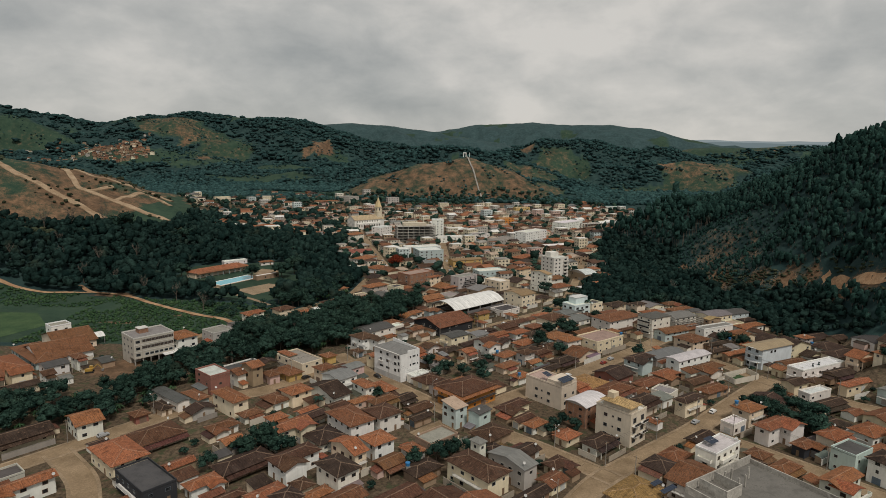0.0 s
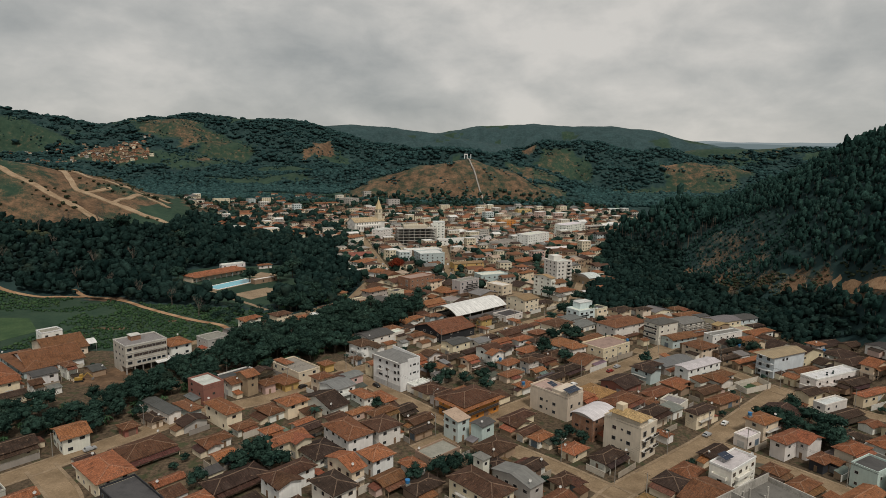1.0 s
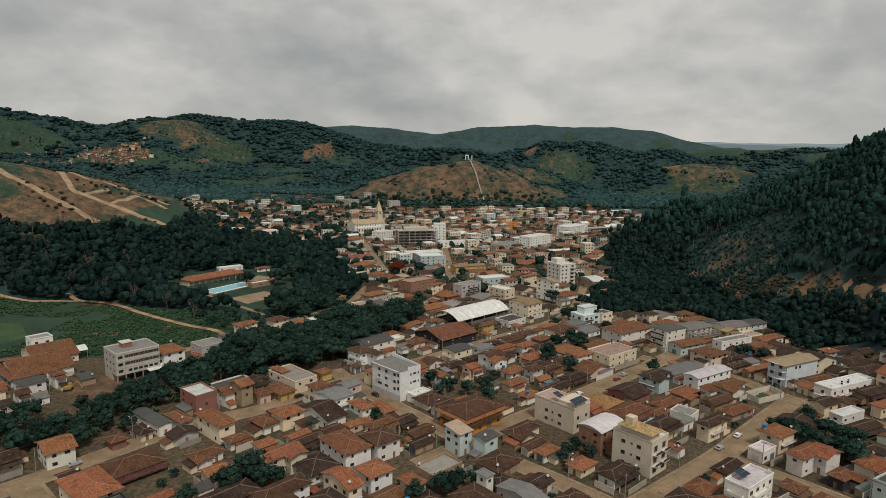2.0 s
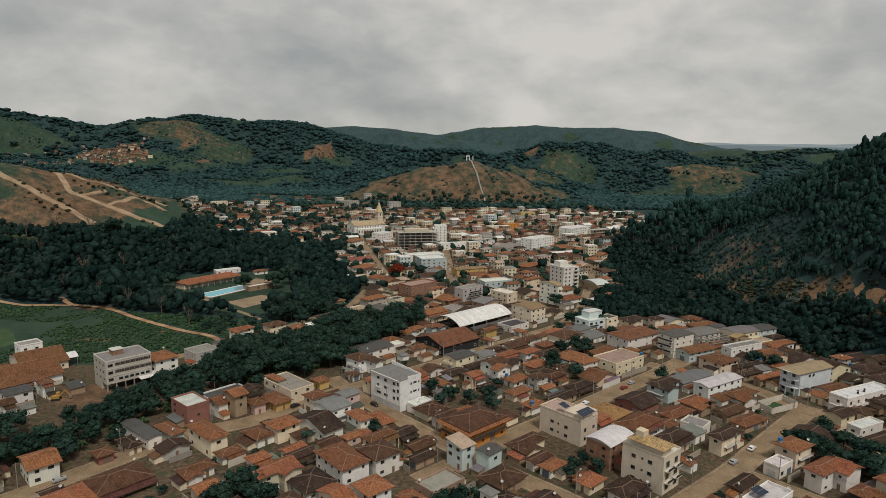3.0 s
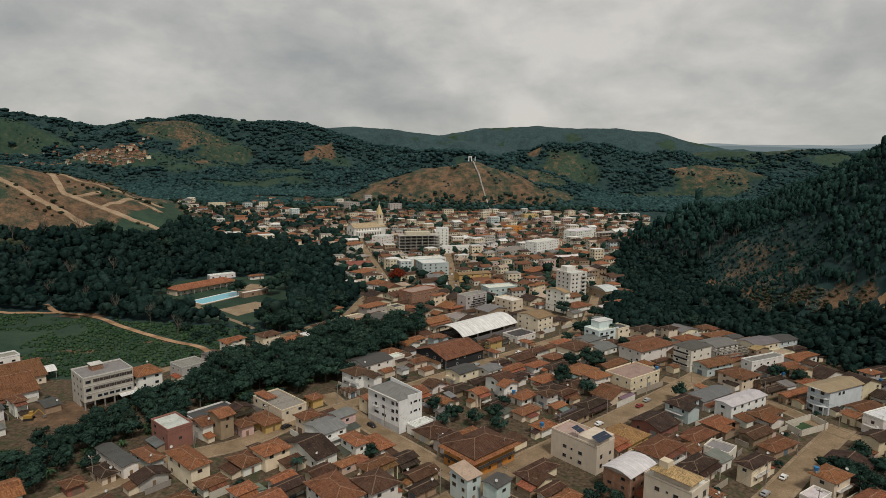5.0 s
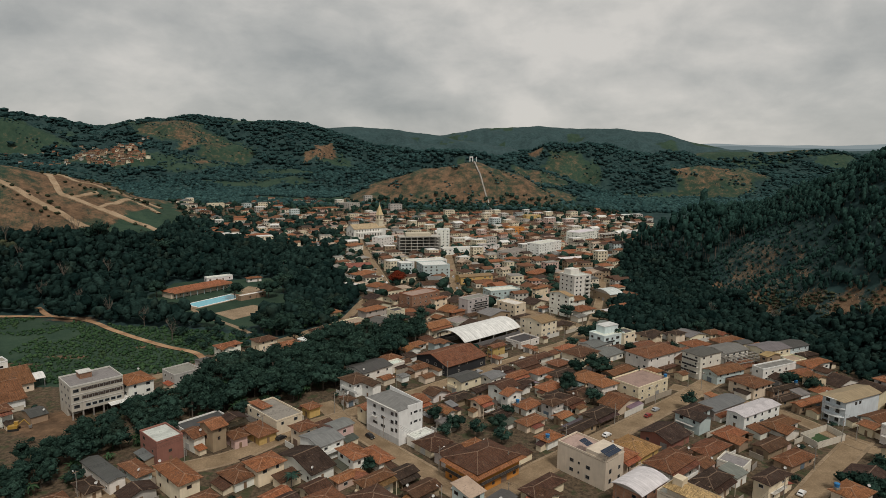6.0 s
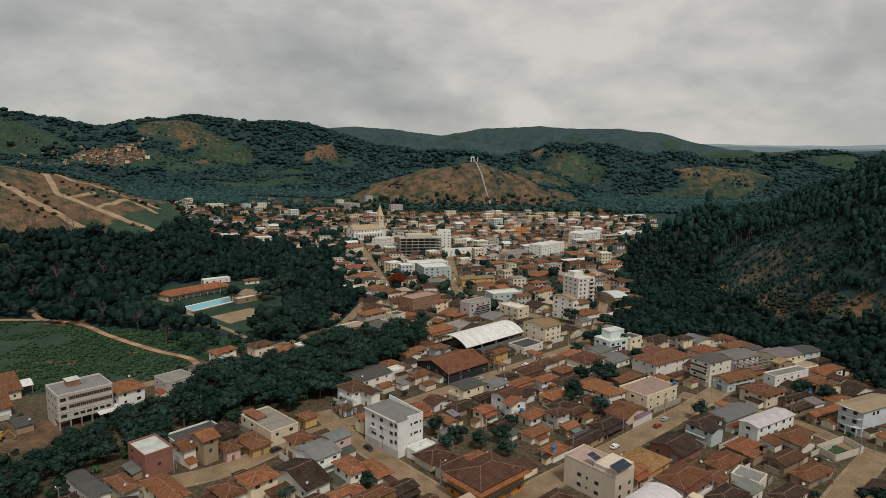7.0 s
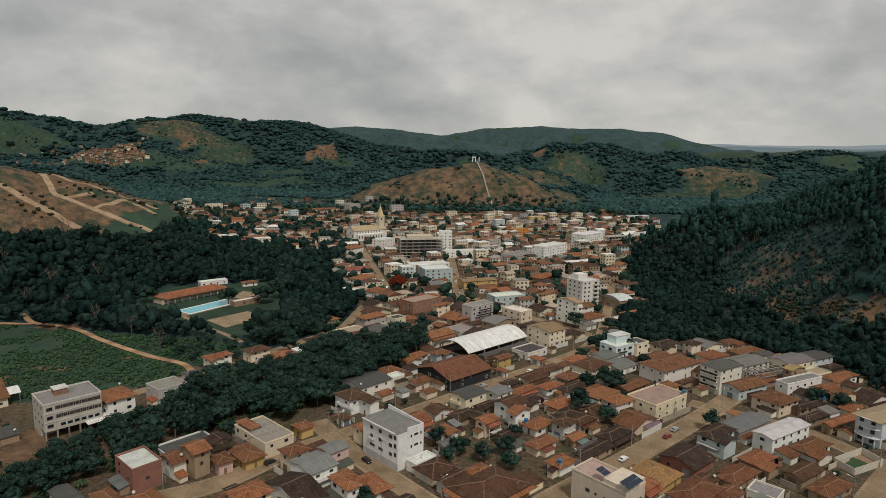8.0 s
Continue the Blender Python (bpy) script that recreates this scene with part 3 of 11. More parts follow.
WALLS = {"w": ((0.80, 0.76, 0.69), "white rendered"), "c": ((0.74, 0.63, 0.47), "cream rendered"), "t": ((0.34, 0.25, 0.17), "tan rendered"), "y": ((0.58, 0.40, 0.15), "yellow rendered"),
         "p": ((0.60, 0.44, 0.38), "pale pink rendered"), "l": ((0.52, 0.59, 0.58), "pale blue rendered"), "g": ((0.48, 0.455, 0.41), "grey rendered"), "k": ((0.035, 0.037, 0.042), "black painted"),
         "or": ((0.52, 0.22, 0.055), "orange rendered"), "br": ((0.25, 0.115, 0.065), "bare brick"), "rd": ((0.29, 0.13, 0.10), "dull red rendered"), "b": ((0.26, 0.17, 0.11), "brown rendered")}
rng = random.Random(11)
HOMES = []
TOPS = []                       # the house objects, in the order of HOMES
FOOT = []                       # ground plans, to keep trees and cars out of the houses


def unit_window(name, f, glazed):
    """One window: a moulded frame in a single piece, with the glass set back in it."""
    ring = [(-0.5, 0), (0.5, 0), (0.5, 1), (-0.5, 1)]
    hole = [(-0.5 + f, f), (0.5 - f, f), (0.5 - f, 1 - f), (-0.5 + f, 1 - f)]
    v = [(x, y, z) for y in (-0.06, 0.05) for x, z in ring] + [(x, y, z) for y in (-0.06, -0.01) for x, z in hole]
    fc, sl = [], []
    for i in range(4):
        k = (i + 1) % 4
        fc += [(i, k, 8 + k, 8 + i), (k, i, 4 + i, 4 + k), (8 + i, 8 + k, 12 + k, 12 + i)]
        sl += [0, 0, 0]
    if glazed:
        fc.append((12, 13, 14, 15))
        sl.append(1)
    return mesh_of(name, v, fc, [FRAME, GLASS] if glazed else [FRAME], sl)


WINDOW_MESH = [unit_window("window", 0.06, False), unit_window("window", 0.08, True)]
PANE_MESH = mesh_of("pane", [(-0.46, -0.012, 0.05), (0.46, -0.012, 0.05), (0.46, -0.012, 0.95), (-0.46, -0.012, 0.95), (-0.46, 0.02, 0.05), (0.46, 0.02, 0.05), (0.46, 0.02, 0.95), (-0.46, 0.02, 0.95)], [(0, 1, 2, 3), (1, 0, 4, 5), (2, 1, 5, 6), (3, 2, 6, 7), (0, 3, 7, 4), (5, 4, 7, 6)], [GLASS])
DOOR_MESH = Bits().box(-0.5, -0.06, 0, 0.5, 0.05, 1).mesh("door", [TIMBER])
GARAGE_MESH = Bits().box(-0.5, -0.06, 0, 0.5, 0.03, 1).mesh("garage_door", [FRAME])


def face_pose(side, w, d, along, z):
    """A place on one of four walls: side 0 front (-y), 1 right, 2 back, 3 left; along it from the middle."""
    if side == 0:
        return pose(along, -d / 2, z)
    if side == 1:
        return pose(w / 2, along, z, 0, 0, 90)
    if side == 2:
        return pose(-along, d / 2, z, 0, 0, 180)
    return pose(-w / 2, -along, z, 0, 0, -90)


def window(parent, m, ww, wh, colour, kind=0):
    wob = part("window", WINDOW_MESH[0 if kind else 1], parent, colour, "", m @ Matrix.Diagonal((ww, 1, wh, 1)))
    if kind:
        part("pane", PANE_MESH, wob)
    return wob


def openings(top, w, d, h, storeys, near, shop=False, frame=None):
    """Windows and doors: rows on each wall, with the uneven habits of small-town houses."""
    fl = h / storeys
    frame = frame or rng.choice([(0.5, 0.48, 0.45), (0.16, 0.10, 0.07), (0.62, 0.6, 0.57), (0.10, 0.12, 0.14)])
    spin = math.degrees((top.parent or top).rotation_euler.z)
    for side in range(4):
        span = w if side in (0, 2) else d
        seen = math.cos(radians(spin + (-90, 0, 90, 180)[side] + 90)) > 0.1
        if not seen and (storeys == 1 or not near):
            continue
        n = max(1, int(span / ((3.6 if near else 4.4) if seen else 9.0)))
        for s in range(storeys):
            for i in range(n):
                if rng.random() < 0.16:
                    continue
                along = (i + 0.5) / n * span - span / 2 + rng.uniform(-0.25, 0.25)
                if s == 0 and seen and i == n // 2 and side in (0, 3):
                    if shop or rng.random() < 0.35:
                        part("garage_door", GARAGE_MESH, top, rng.choice([(0.30, 0.29, 0.28), (0.18, 0.12, 0.09), (0.5, 0.5, 0.48), (0.12, 0.16, 0.2)]), "", face_pose(side, w, d, along, 0.05) @ Matrix.Diagonal((2.5, 1, 2.3, 1)))
                    else:
                        part("door", DOOR_MESH, top, None, "", face_pose(side, w, d, along, 0.05) @ Matrix.Diagonal((0.95, 1, 2.1, 1)))
                    continue
                window(top, face_pose(side, w, d, along, s * fl + 1.0 + rng.uniform(-0.05, 0.1)), rng.choice([1.0, 1.2, 1.5, 1.6]), rng.choice([1.05, 1.15, 1.25]), frame, near and storeys > 1)


def walls_mesh(w, d, h, gable=None, rise=0.0, brick=False):
    """Solid outer walls, with gables where the roof has them."""
    x, y = w / 2, d / 2
    b = Bits()
    v = [(-x, -y, -1.2), (x, -y, -1.2), (x, y, -1.2), (-x, y, -1.2), (-x, -y, h), (x, -y, h), (x, y, h), (-x, y, h)]
    f = [(0, 1, 5, 4), (1, 2, 6, 5), (2, 3, 7, 6), (3, 0, 4, 7)]
    if gable == "x":
        v += [(-x, 0, h + rise), (x, 0, h + rise)]
        f = [(0, 1, 5, 4), (2, 3, 7, 6), (1, 2, 6, 9, 5), (3, 0, 4, 8, 7), (4, 5, 9, 8), (6, 7, 8, 9)]
    elif gable == "y":
        v += [(0, -y, h + rise), (0, y, h + rise)]
        f = [(1, 2, 6, 5), (3, 0, 4, 7), (0, 1, 5, 8, 4), (2, 3, 7, 9, 6), (5, 6, 9, 8), (7, 4, 8, 9)]
    elif gable == "shed":
        v[6] = (x, y, h + rise)
        v[7] = (-x, y, h + rise)
        f.append((4, 5, 6, 7))
    else:
        f.append((4, 5, 6, 7))
    b.poly(v, f)
    return b.mesh("wall", [BRICK if brick else PLASTER])


def thick_roof(name, tops, faces, t, material):
    """A roof skin with a fascia: the top faces, the same below, and the rim between."""
    n = len(tops)
    v = list(tops) + [(x, y, z - t) for x, y, z in tops]
    f = list(faces) + [tuple(i + n for i in reversed(q)) for q in faces]
    edges = {}
    for q in faces:
        for a, b in zip(q, q[1:] + q[:1]):
            edges[(a, b)] = True
    for a, b in edges:
        if (b, a) not in edges:
            f.append((b, a, a + n, b + n))
    return mesh_of(name, v, f, [material], None, True)


def ridge_line(parent, segs, colour, r=0.16):
    b = Bits()
    for p, q in segs:
        b.rod(p, q, r, 5)
    part("ridge_cap", b.mesh("ridge_cap", [TILE], True), parent, tuple(c * 0.8 + e for c, e in zip(colour, (0.17, 0.12, 0.085))))


def roof_on(top, kind, w, d, h, rc, over=0.5):
    colour, words = ROOFS[rc]
    jitter = rng.uniform(0.82, 1.18)
    colour = tuple(c * jitter * rng.uniform(0.94, 1.06) for c in colour)
    mat = TILE if rc in "obdmry" else (SHEET if rc[0] == "t" else SLAB)
    x, y = w / 2 + over, d / 2 + over
    low = h - over * 0.28 + 0.06
    tan = 0.30 if mat == TILE else 0.2
    if kind == "hip":
        tan = 0.30 if rc not in ("tg", "fg") else 0.16
        swap = d > w
        a, b = (y, x) if swap else (x, y)
        top_z = low + b * tan
        k = max(a - b, 0.05)
        pts = [(-a, -b, low), (a, -b, low), (a, b, low), (-a, b, low), (-k, 0, top_z), (k, 0, top_z)]
        fc = [(0, 1, 5, 4), (1, 2, 5), (2, 3, 4, 5), (3, 0, 4)]
        if swap:
            pts = [(-q, p, z) for p, q, z in pts]
        part("roof", thick_roof("roof", pts, fc, 0.16, mat), top, colour)
        if mat == TILE:
            ridge_line(top, [(pts[4], pts[5]), (pts[0], pts[4]), (pts[3], pts[4]), (pts[1], pts[5]), (pts[2], pts[5])], colour)
    elif kind == "pyramid":
        pts = [(-x, -y, low), (x, -y, low), (x, y, low), (-x, y, low), (0, 0, low + min(x, y) * 0.45)]
        part("roof", thick_roof("roof", pts, [(0, 1, 4), (1, 2, 4), (2, 3, 4), (3, 0, 4)], 0.14, mat), top, colour)
    elif kind in ("gable", "gabley"):
        if kind == "gabley":
            pts = [(-x, -y, low), (0, -y, low + x * tan), (x, -y, low), (-x, y, low), (0, y, low + x * tan), (x, y, low)]
            fc = [(0, 1, 4, 3), (1, 2, 5, 4)]
        else:
            pts = [(-x, -y, low), (-x, 0, low + y * tan), (-x, y, low), (x, -y, low), (x, 0, low + y * tan), (x, y, low)]
            fc = [(0, 3, 4, 1), (1, 4, 5, 2)]
        if kind == "gabley":
            fc = [tuple(reversed(q)) for q in fc]
        part("roof", thick_roof("roof", pts, fc, 0.16, mat), top, colour)
        if mat == TILE:
            ridge_line(top, [(pts[1], pts[4])], colour)
    elif kind == "shed":
        tan = 0.14
        pts = [(-x, -y, low), (x, -y, low), (x, y, low + 2 * y * tan), (-x, y, low + 2 * y * tan)]
        part("roof", thick_roof("roof", pts, [(0, 1, 2, 3)], 0.16, mat), top, colour)
    elif kind == "arch":
        n, rise = 14, y * 0.24
        pts, fc = [], []
        for i in range(n + 1):
            q = -1 + 2 * i / n
            pts += [(-x, y * q, low + rise * (1 - q * q)), (x, y * q, low + rise * (1 - q * q))]
        for i in range(n):
            fc.append((2 * i, 2 * i + 1, 2 * i + 3, 2 * i + 2))
        part("roof", thick_roof("roof", pts, fc, 0.2, SHEET), top, colour)
        for sx in (-w / 2, w / 2):
            b = Bits()
            ring = [(sx, q * d / 2, h + rise * (1 - q * q) - 0.25) for q in (-1, -0.75, -0.5, -0.25, 0, 0.25, 0.5, 0.75, 1)]
            order = tuple(range(9)) if sx < 0 else tuple(reversed(range(9)))
            b.poly(ring, [order])
            part("gable_wall", b.mesh("gable_wall", [PLASTER]), top, (0.42, 0.38, 0.33))
    else:
        s = Bits().box(-w / 2 + 0.18, -d / 2 + 0.18, h - 0.35, w / 2 - 0.18, d / 2 - 0.18, h - 0.20)
        part("roof", s.mesh("roof", [SLAB]), top, colour)
        p = Bits()
        for a, b, c, e in ((-w / 2 - 0.06, -d / 2 - 0.06, w / 2 + 0.06, -d / 2 + 0.16), (-w / 2 - 0.06, d / 2 - 0.16, w / 2 + 0.06, d / 2 + 0.06), (-w / 2 - 0.06, -d / 2 + 0.16, -w / 2 + 0.16, d / 2 - 0.16), (w / 2 - 0.16, -d / 2 + 0.16, w / 2 + 0.06, d / 2 - 0.16)):
            p.box(a, b, h - 0.15, c, e, h + 0.45)
        part("parapet", p.mesh("parapet", [PLASTER]), top, tuple(min(0.78, c * 1.08) for c in top["wall_rgb"]))
    return words


def balcony(top, side, w, d, along, z, length, deep=1.2, solid=None, glassy=False):
    m = face_pose(side, w, d, along, z)
    b = Bits().box(-length / 2, -deep, -0.14, length / 2, 0.02, 0.0)
    bal = part("balcony", b.mesh("balcony", [PLASTER]), top, (0.62, 0.6, 0.56), "", m)
    if solid:
        g = Bits().box(-length / 2, -deep, 0.0, length / 2, -deep + 0.1, 1.0).box(-length / 2, -deep + 0.1, 0.0, -length / 2 + 0.1, 0, 1.0).box(length / 2 - 0.1, -deep + 0.1, 0, length / 2, 0, 1.0)
        part("balustrade", g.mesh("balustrade", [PLASTER]), bal, solid)
    else:
        g = Bits().box(-length / 2, -deep, 0.95, length / 2, -deep + 0.06, 1.02)
        n = max(2, int(length / (1.2 if glassy else 0.35)))
        for i in range(n + 1):
            px = -length / 2 + (length - 0.04) * i / n
            g.box(px, -deep + 0.01, 0, px + 0.04, -deep + 0.05, 0.95)
        if glassy:
            g.box(-length / 2, -deep + 0.02, 0.08, length / 2, -deep + 0.035, 0.9, 1)
        part("railing", g.mesh("railing", [METAL, GLASS]), bal)
    return bal


def house(x, y, rot, w, d, h, roof, rc, wc, name="house", label="", shop=False, over=None, balconies=()):
    """A town building; w runs along its own x, d along its y, h up to the eaves."""
    if name == "house":
        name = "shed" if h < 3 else "apartment_building" if h > 8.5 else "flat_roofed_house" if roof == "flat" else "workshop" if rc[0] == "t" else "cottage" if h < 4 else "house"
    top = new(name)
    top.location, top.rotation_euler = (x, y, ground_at(x, y)), (0, 0, radians(rot))
    if over is None:
        over = 0.0 if roof == "flat" else 0.35 if h < 3 else 0.8 if rc in "obdmy" else 0.5
    ww, dd = w - 2 * over, d - 2 * over
    colour, words = WALLS[wc]
    j = rng.uniform(0.86, 1.1)
    colour = tuple(min(0.8, c * j * rng.uniform(0.96, 1.04)) for c in colour)
    top["wall_rgb"] = colour
    storeys = max(1, round(h / 3.1))
    tan = 0.30 if rc in "obdmry" else 0.2
    gable = {"gable": "x", "gabley": "y", "shed": "shed"}.get(roof)
    rise = {"gable": dd / 2 * tan, "gabley": ww / 2 * tan, "shed": dd * 0.14}.get(roof, 0.0)
    wall_top = h - (0.33 if roof == "flat" else 0.16 if roof in ("hip", "pyramid") else 0.2)
    tiled = rc in "obdmy" and roof in ("hip", "gable", "gabley") and h < 6.9 and y < 420 and not label
    chance = rng.random()
    if tiled and chance < 0.42 and ww > 6.5 and dd > 6.5:
        # an L-shaped plan: the main range behind, a wing in front of one half
        main_d, wing_w = dd * rng.uniform(0.55, 0.66), ww * rng.uniform(0.42, 0.56)
        wing_d, hand = dd - main_d, rng.choice((-1, 1))
        back, side = (dd - main_d) / 2, hand * (ww - wing_w) / 2
        roof = "hip" if roof == "gabley" else roof
        rise = main_d / 2 * tan if roof == "gable" else 0.0
        core = part("main_range", walls_mesh(ww, main_d, wall_top, "x" if roof == "gable" else None, rise * 0.98, wc == "br"), top, colour, "", pose(0, back, 0))
        roof_words = roof_on(core, roof, ww, main_d, h, rc, over)
        wing = part("wing", walls_mesh(wing_w, wing_d + 0.3, wall_top - 0.2, "y", wing_w / 2 * tan * 0.98, wc == "br"), top, colour, "", pose(side, -dd / 2 + wing_d / 2 + 0.15, 0))
        a, low = wing_w / 2 + over, h - 0.2 - over * 0.28 + 0.06
        y0, y1 = -wing_d / 2 - 0.15 - over, wing_d / 2 + main_d * 0.45
        pts = [(-a, y0, low), (0, y0, low + a * tan), (a, y0, low), (-a, y1, low), (0, y1, low + a * tan), (a, y1, low)]
        base = [c * rng.uniform(0.85, 1.15) for c in ROOFS[rc][0]]
        part("wing_roof", thick_roof("wing_roof", pts, [(3, 4, 1, 0), (4, 5, 2, 1)], 0.16, TILE), wing, tuple(base))
        openings(core, ww, main_d, wall_top, storeys, False, shop)
        openings(wing, wing_w, wing_d, wall_top - 0.2, storeys, False, shop)
    elif tiled and chance < 0.75 and dd > 6.0:
        # a lean-to veranda along the front
        deep = 1.9
        core = part("main_range", walls_mesh(ww, dd - deep, wall_top, gable, (rise if roof != "gable" else (dd - deep) / 2 * tan) * 0.98, wc == "br"), top, colour, "", pose(0, deep / 2, 0))
        roof_words = roof_on(core, roof, ww, dd - deep, h, rc, over)
        z1 = h - 0.45
        pts = [(-ww / 2, -dd / 2 - 0.4, z1 - 0.75), (ww / 2, -dd / 2 - 0.4, z1 - 0.75), (ww / 2, -dd / 2 + deep + 0.02, z1), (-ww / 2, -dd / 2 + deep + 0.02, z1)]
        part("veranda_roof", thick_roof("veranda_roof", pts, [(0, 1, 2, 3)], 0.12, TILE), top, tuple(c * rng.uniform(0.8, 1.25) for c in ROOFS[rc][0]))
        for k in (-1, 1):
            px = k * (ww / 2 - 0.2)
            part("veranda_post", Bits().box(px - 0.1, -dd / 2, -0.5, px + 0.1, -dd / 2 + 0.2, z1 - 0.8).mesh("veranda_post", [PLASTER]), top, colour)
        openings(core, ww, dd - deep, wall_top, storeys, False, shop)
    else:
        part("wall", walls_mesh(ww, dd, wall_top, gable, rise * 0.98, wc == "br"), top, colour)
        roof_words = roof_on(top, roof, ww, dd, h, rc, over if over else 0.5)
        if h >= 3:
            openings(top, ww, dd, wall_top, storeys, y < 215, shop)
    FOOT.append((x, y, radians(rot), w, d))
    HOMES.append((x, y, rot, ww, dd, h, roof))
    TOPS.append(top)
    if not balconies and storeys == 2 and y < 420 and not label and rng.random() < 0.5:
        balconies = (rng.choice((0, 3)),)
    for side in balconies:
        span = ww if side == 0 else dd
        for k in range(1, storeys):
            balcony(top, side, ww, dd, rng.uniform(-0.1, 0.1) * span, k * wall_top / storeys, span * rng.uniform(0.55, 0.85), 1.2, rng.choice((None, colour)), storeys > 2)
    kinds = {"hip": "hipped", "gable": "gabled", "gabley": "gabled", "flat": "flat", "shed": "single-pitch", "arch": "arched", "pyramid": "pyramid"}
    count = ("one", "two", "three", "four", "five", "six", "seven")[min(storeys, 7) - 1]
    tagged(top, label or f"{count}-storey {words} {'shed' if h < 3 else 'house'}, {kinds[roof]} {roof_words} roof", "building" if h > 8.5 else "shed" if h < 3 else "house", "town houses")
    del top["wall_rgb"]
    return top

FAR = {}


def begin_far():
    FAR["v"], FAR["f"], FAR["s"], FAR["uv"], FAR["mats"] = [], [], [], [], []


def far_slot(rgb, base):
    """A material of the far quarters: a fixed paint or tile colour."""
    key = (base, tuple(round(c, 3) for c in rgb))
    names = [k for k, _ in FAR["mats"]]
    if key in names:
        return names.index(key)
    m = earth("far_" + base, tuple(c * 0.8 for c in rgb), tuple(min(0.8, c * 1.15) for c in rgb))
    FAR["mats"].append((key, m))
    return len(FAR["mats"]) - 1


def far_house(x, y, rot, w, d, h, roof, rc, wc):
    b = Bits()
    wall, tile, dark = far_slot((0.70, 0.64, 0.53) if wc == "w" else WALLS[wc][0], "render"), far_slot(tuple(0.8 * c + 0.02 for c in ROOFS[rc][0]) if rc in "obdmry" else ROOFS[rc][0], "roofing"), far_slot((0.02, 0.022, 0.025), "window")
    a, e = w / 2, d / 2
    b.box(-a + 0.4, -e + 0.4, -3.0, a - 0.4, e - 0.4, h - (0 if roof == "flat" else 0.15), wall)
    if roof == "flat":
        b.box(-a + 0.3, -e + 0.3, h, a - 0.3, e - 0.3, h + 0.2, tile)
    elif roof == "hip":
        k, r = max(a - e, 0.1), min(a, e) * 0.36
        b.poly([(-a, -e, h - 0.2), (a, -e, h - 0.2), (a, e, h - 0.2), (-a, e, h - 0.2), (-k, 0, h + r), (k, 0, h + r)], [(0, 1, 5, 4), (1, 2, 5), (2, 3, 4, 5), (3, 0, 4), (3, 2, 1, 0)], tile)
    elif roof == "gable":
        b.poly([(-a, -e, h - 0.2), (a, -e, h - 0.2), (a, e, h - 0.2), (-a, e, h - 0.2), (-a, 0, h + e * 0.36), (a, 0, h + e * 0.36)], [(0, 1, 5, 4), (2, 3, 4, 5), (1, 2, 5), (3, 0, 4), (3, 2, 1, 0)], tile)
    else:
        b.poly([(-a, -e, h - 0.2), (a, -e, h - 0.2), (a, e, h - 0.2), (-a, e, h - 0.2), (0, -e, h + a * 0.36), (0, e, h + a * 0.36)], [(1, 2, 5, 4), (3, 0, 4, 5), (0, 1, 4), (2, 3, 5), (3, 2, 1, 0)], tile)
    for s in range(max(1, round(h / 3.1))):
        z = s * 3.1 + 1.0
        for i in range(int(w / 3.3)):
            px = -a + 1.6 + i * 3.3
            b.box(px, -e + 0.36, z, px + 1.4, -e + 0.42, z + 1.2, dark)
        for i in range(int(d / 3.6)):
            py = -e + 1.6 + i * 3.6
            b.box(-a + 0.36, py, z, -a + 0.42, py + 1.3, z + 1.2, dark)
    m = pose(x, y, ground_at(x, y), 0, 0, rot)
    n = len(FAR["v"])
    FAR["v"] += [tuple(m @ Vector(p)) for p in b.v]
    FAR["f"] += [tuple(i + n for i in q) for q in b.f]
    FAR["s"] += b.s
    FOOT.append((x, y, radians(rot), w, d))


def end_far():
    me = mesh_of("distant_houses", FAR["v"], FAR["f"], [m for _, m in FAR["mats"]], FAR["s"])
    tagged(new("distant_houses", me), "crowded distant houses with tiled roofs and pale walls", "houses", kind="stuff")

# ---------------------------------------------------------------- streets and pavements
STREETS = []
line = [(-150, 160), (-127, 189), (-93, 233), (-72, 245), (-57, 266), (-36, 284), (-19, 299), (44, 359), (70, 384), (84, 408), (60, 440), (34, 470), (20, 500)]
STREETS.append((line, 9.5))
strip('road_1', line, 7.3, PAVING, 0.055, 'dusty tan block-paved street', 'road')
strip('pavement_1', line, 1.1, KERB, 0.150, 'narrow worn concrete pavement with a kerb', 'pavement', side=4.20, thick=0.3)
strip('pavement_2', line, 1.1, KERB, 0.150, 'narrow worn concrete pavement with a kerb', 'pavement', side=-4.20, thick=0.3)
line = [(-52, 292), (-35, 268), (-10, 241), (10, 219), (36, 196), (52, 180), (66, 165)]
STREETS.append((line, 8.5))
strip('road_2', line, 6.3, PAVING, 0.059, 'dusty tan block-paved street', 'road')
strip('pavement_3', line, 1.1, KERB, 0.154, 'narrow worn concrete pavement with a kerb', 'pavement', side=3.70, thick=0.3)
strip('pavement_4', line, 1.1, KERB, 0.154, 'narrow worn concrete pavement with a kerb', 'pavement', side=-3.70, thick=0.3)
line = [(-8, 204), (10, 221), (30, 242), (57, 265), (99, 303), (122, 326)]
STREETS.append((line, 9.5))
strip('road_3', line, 7.3, PAVING, 0.063, 'dusty tan block-paved street', 'road')
strip('pavement_5', line, 1.1, KERB, 0.158, 'narrow worn concrete pavement with a kerb', 'pavement', side=4.20, thick=0.3)
strip('pavement_6', line, 1.1, KERB, 0.158, 'narrow worn concrete pavement with a kerb', 'pavement', side=-4.20, thick=0.3)
line = [(30, 150), (50, 177), (95, 214), (128, 246), (152, 268)]
STREETS.append((line, 8.8))
strip('road_4', line, 6.6, PAVING, 0.067, 'dusty tan block-paved street', 'road')
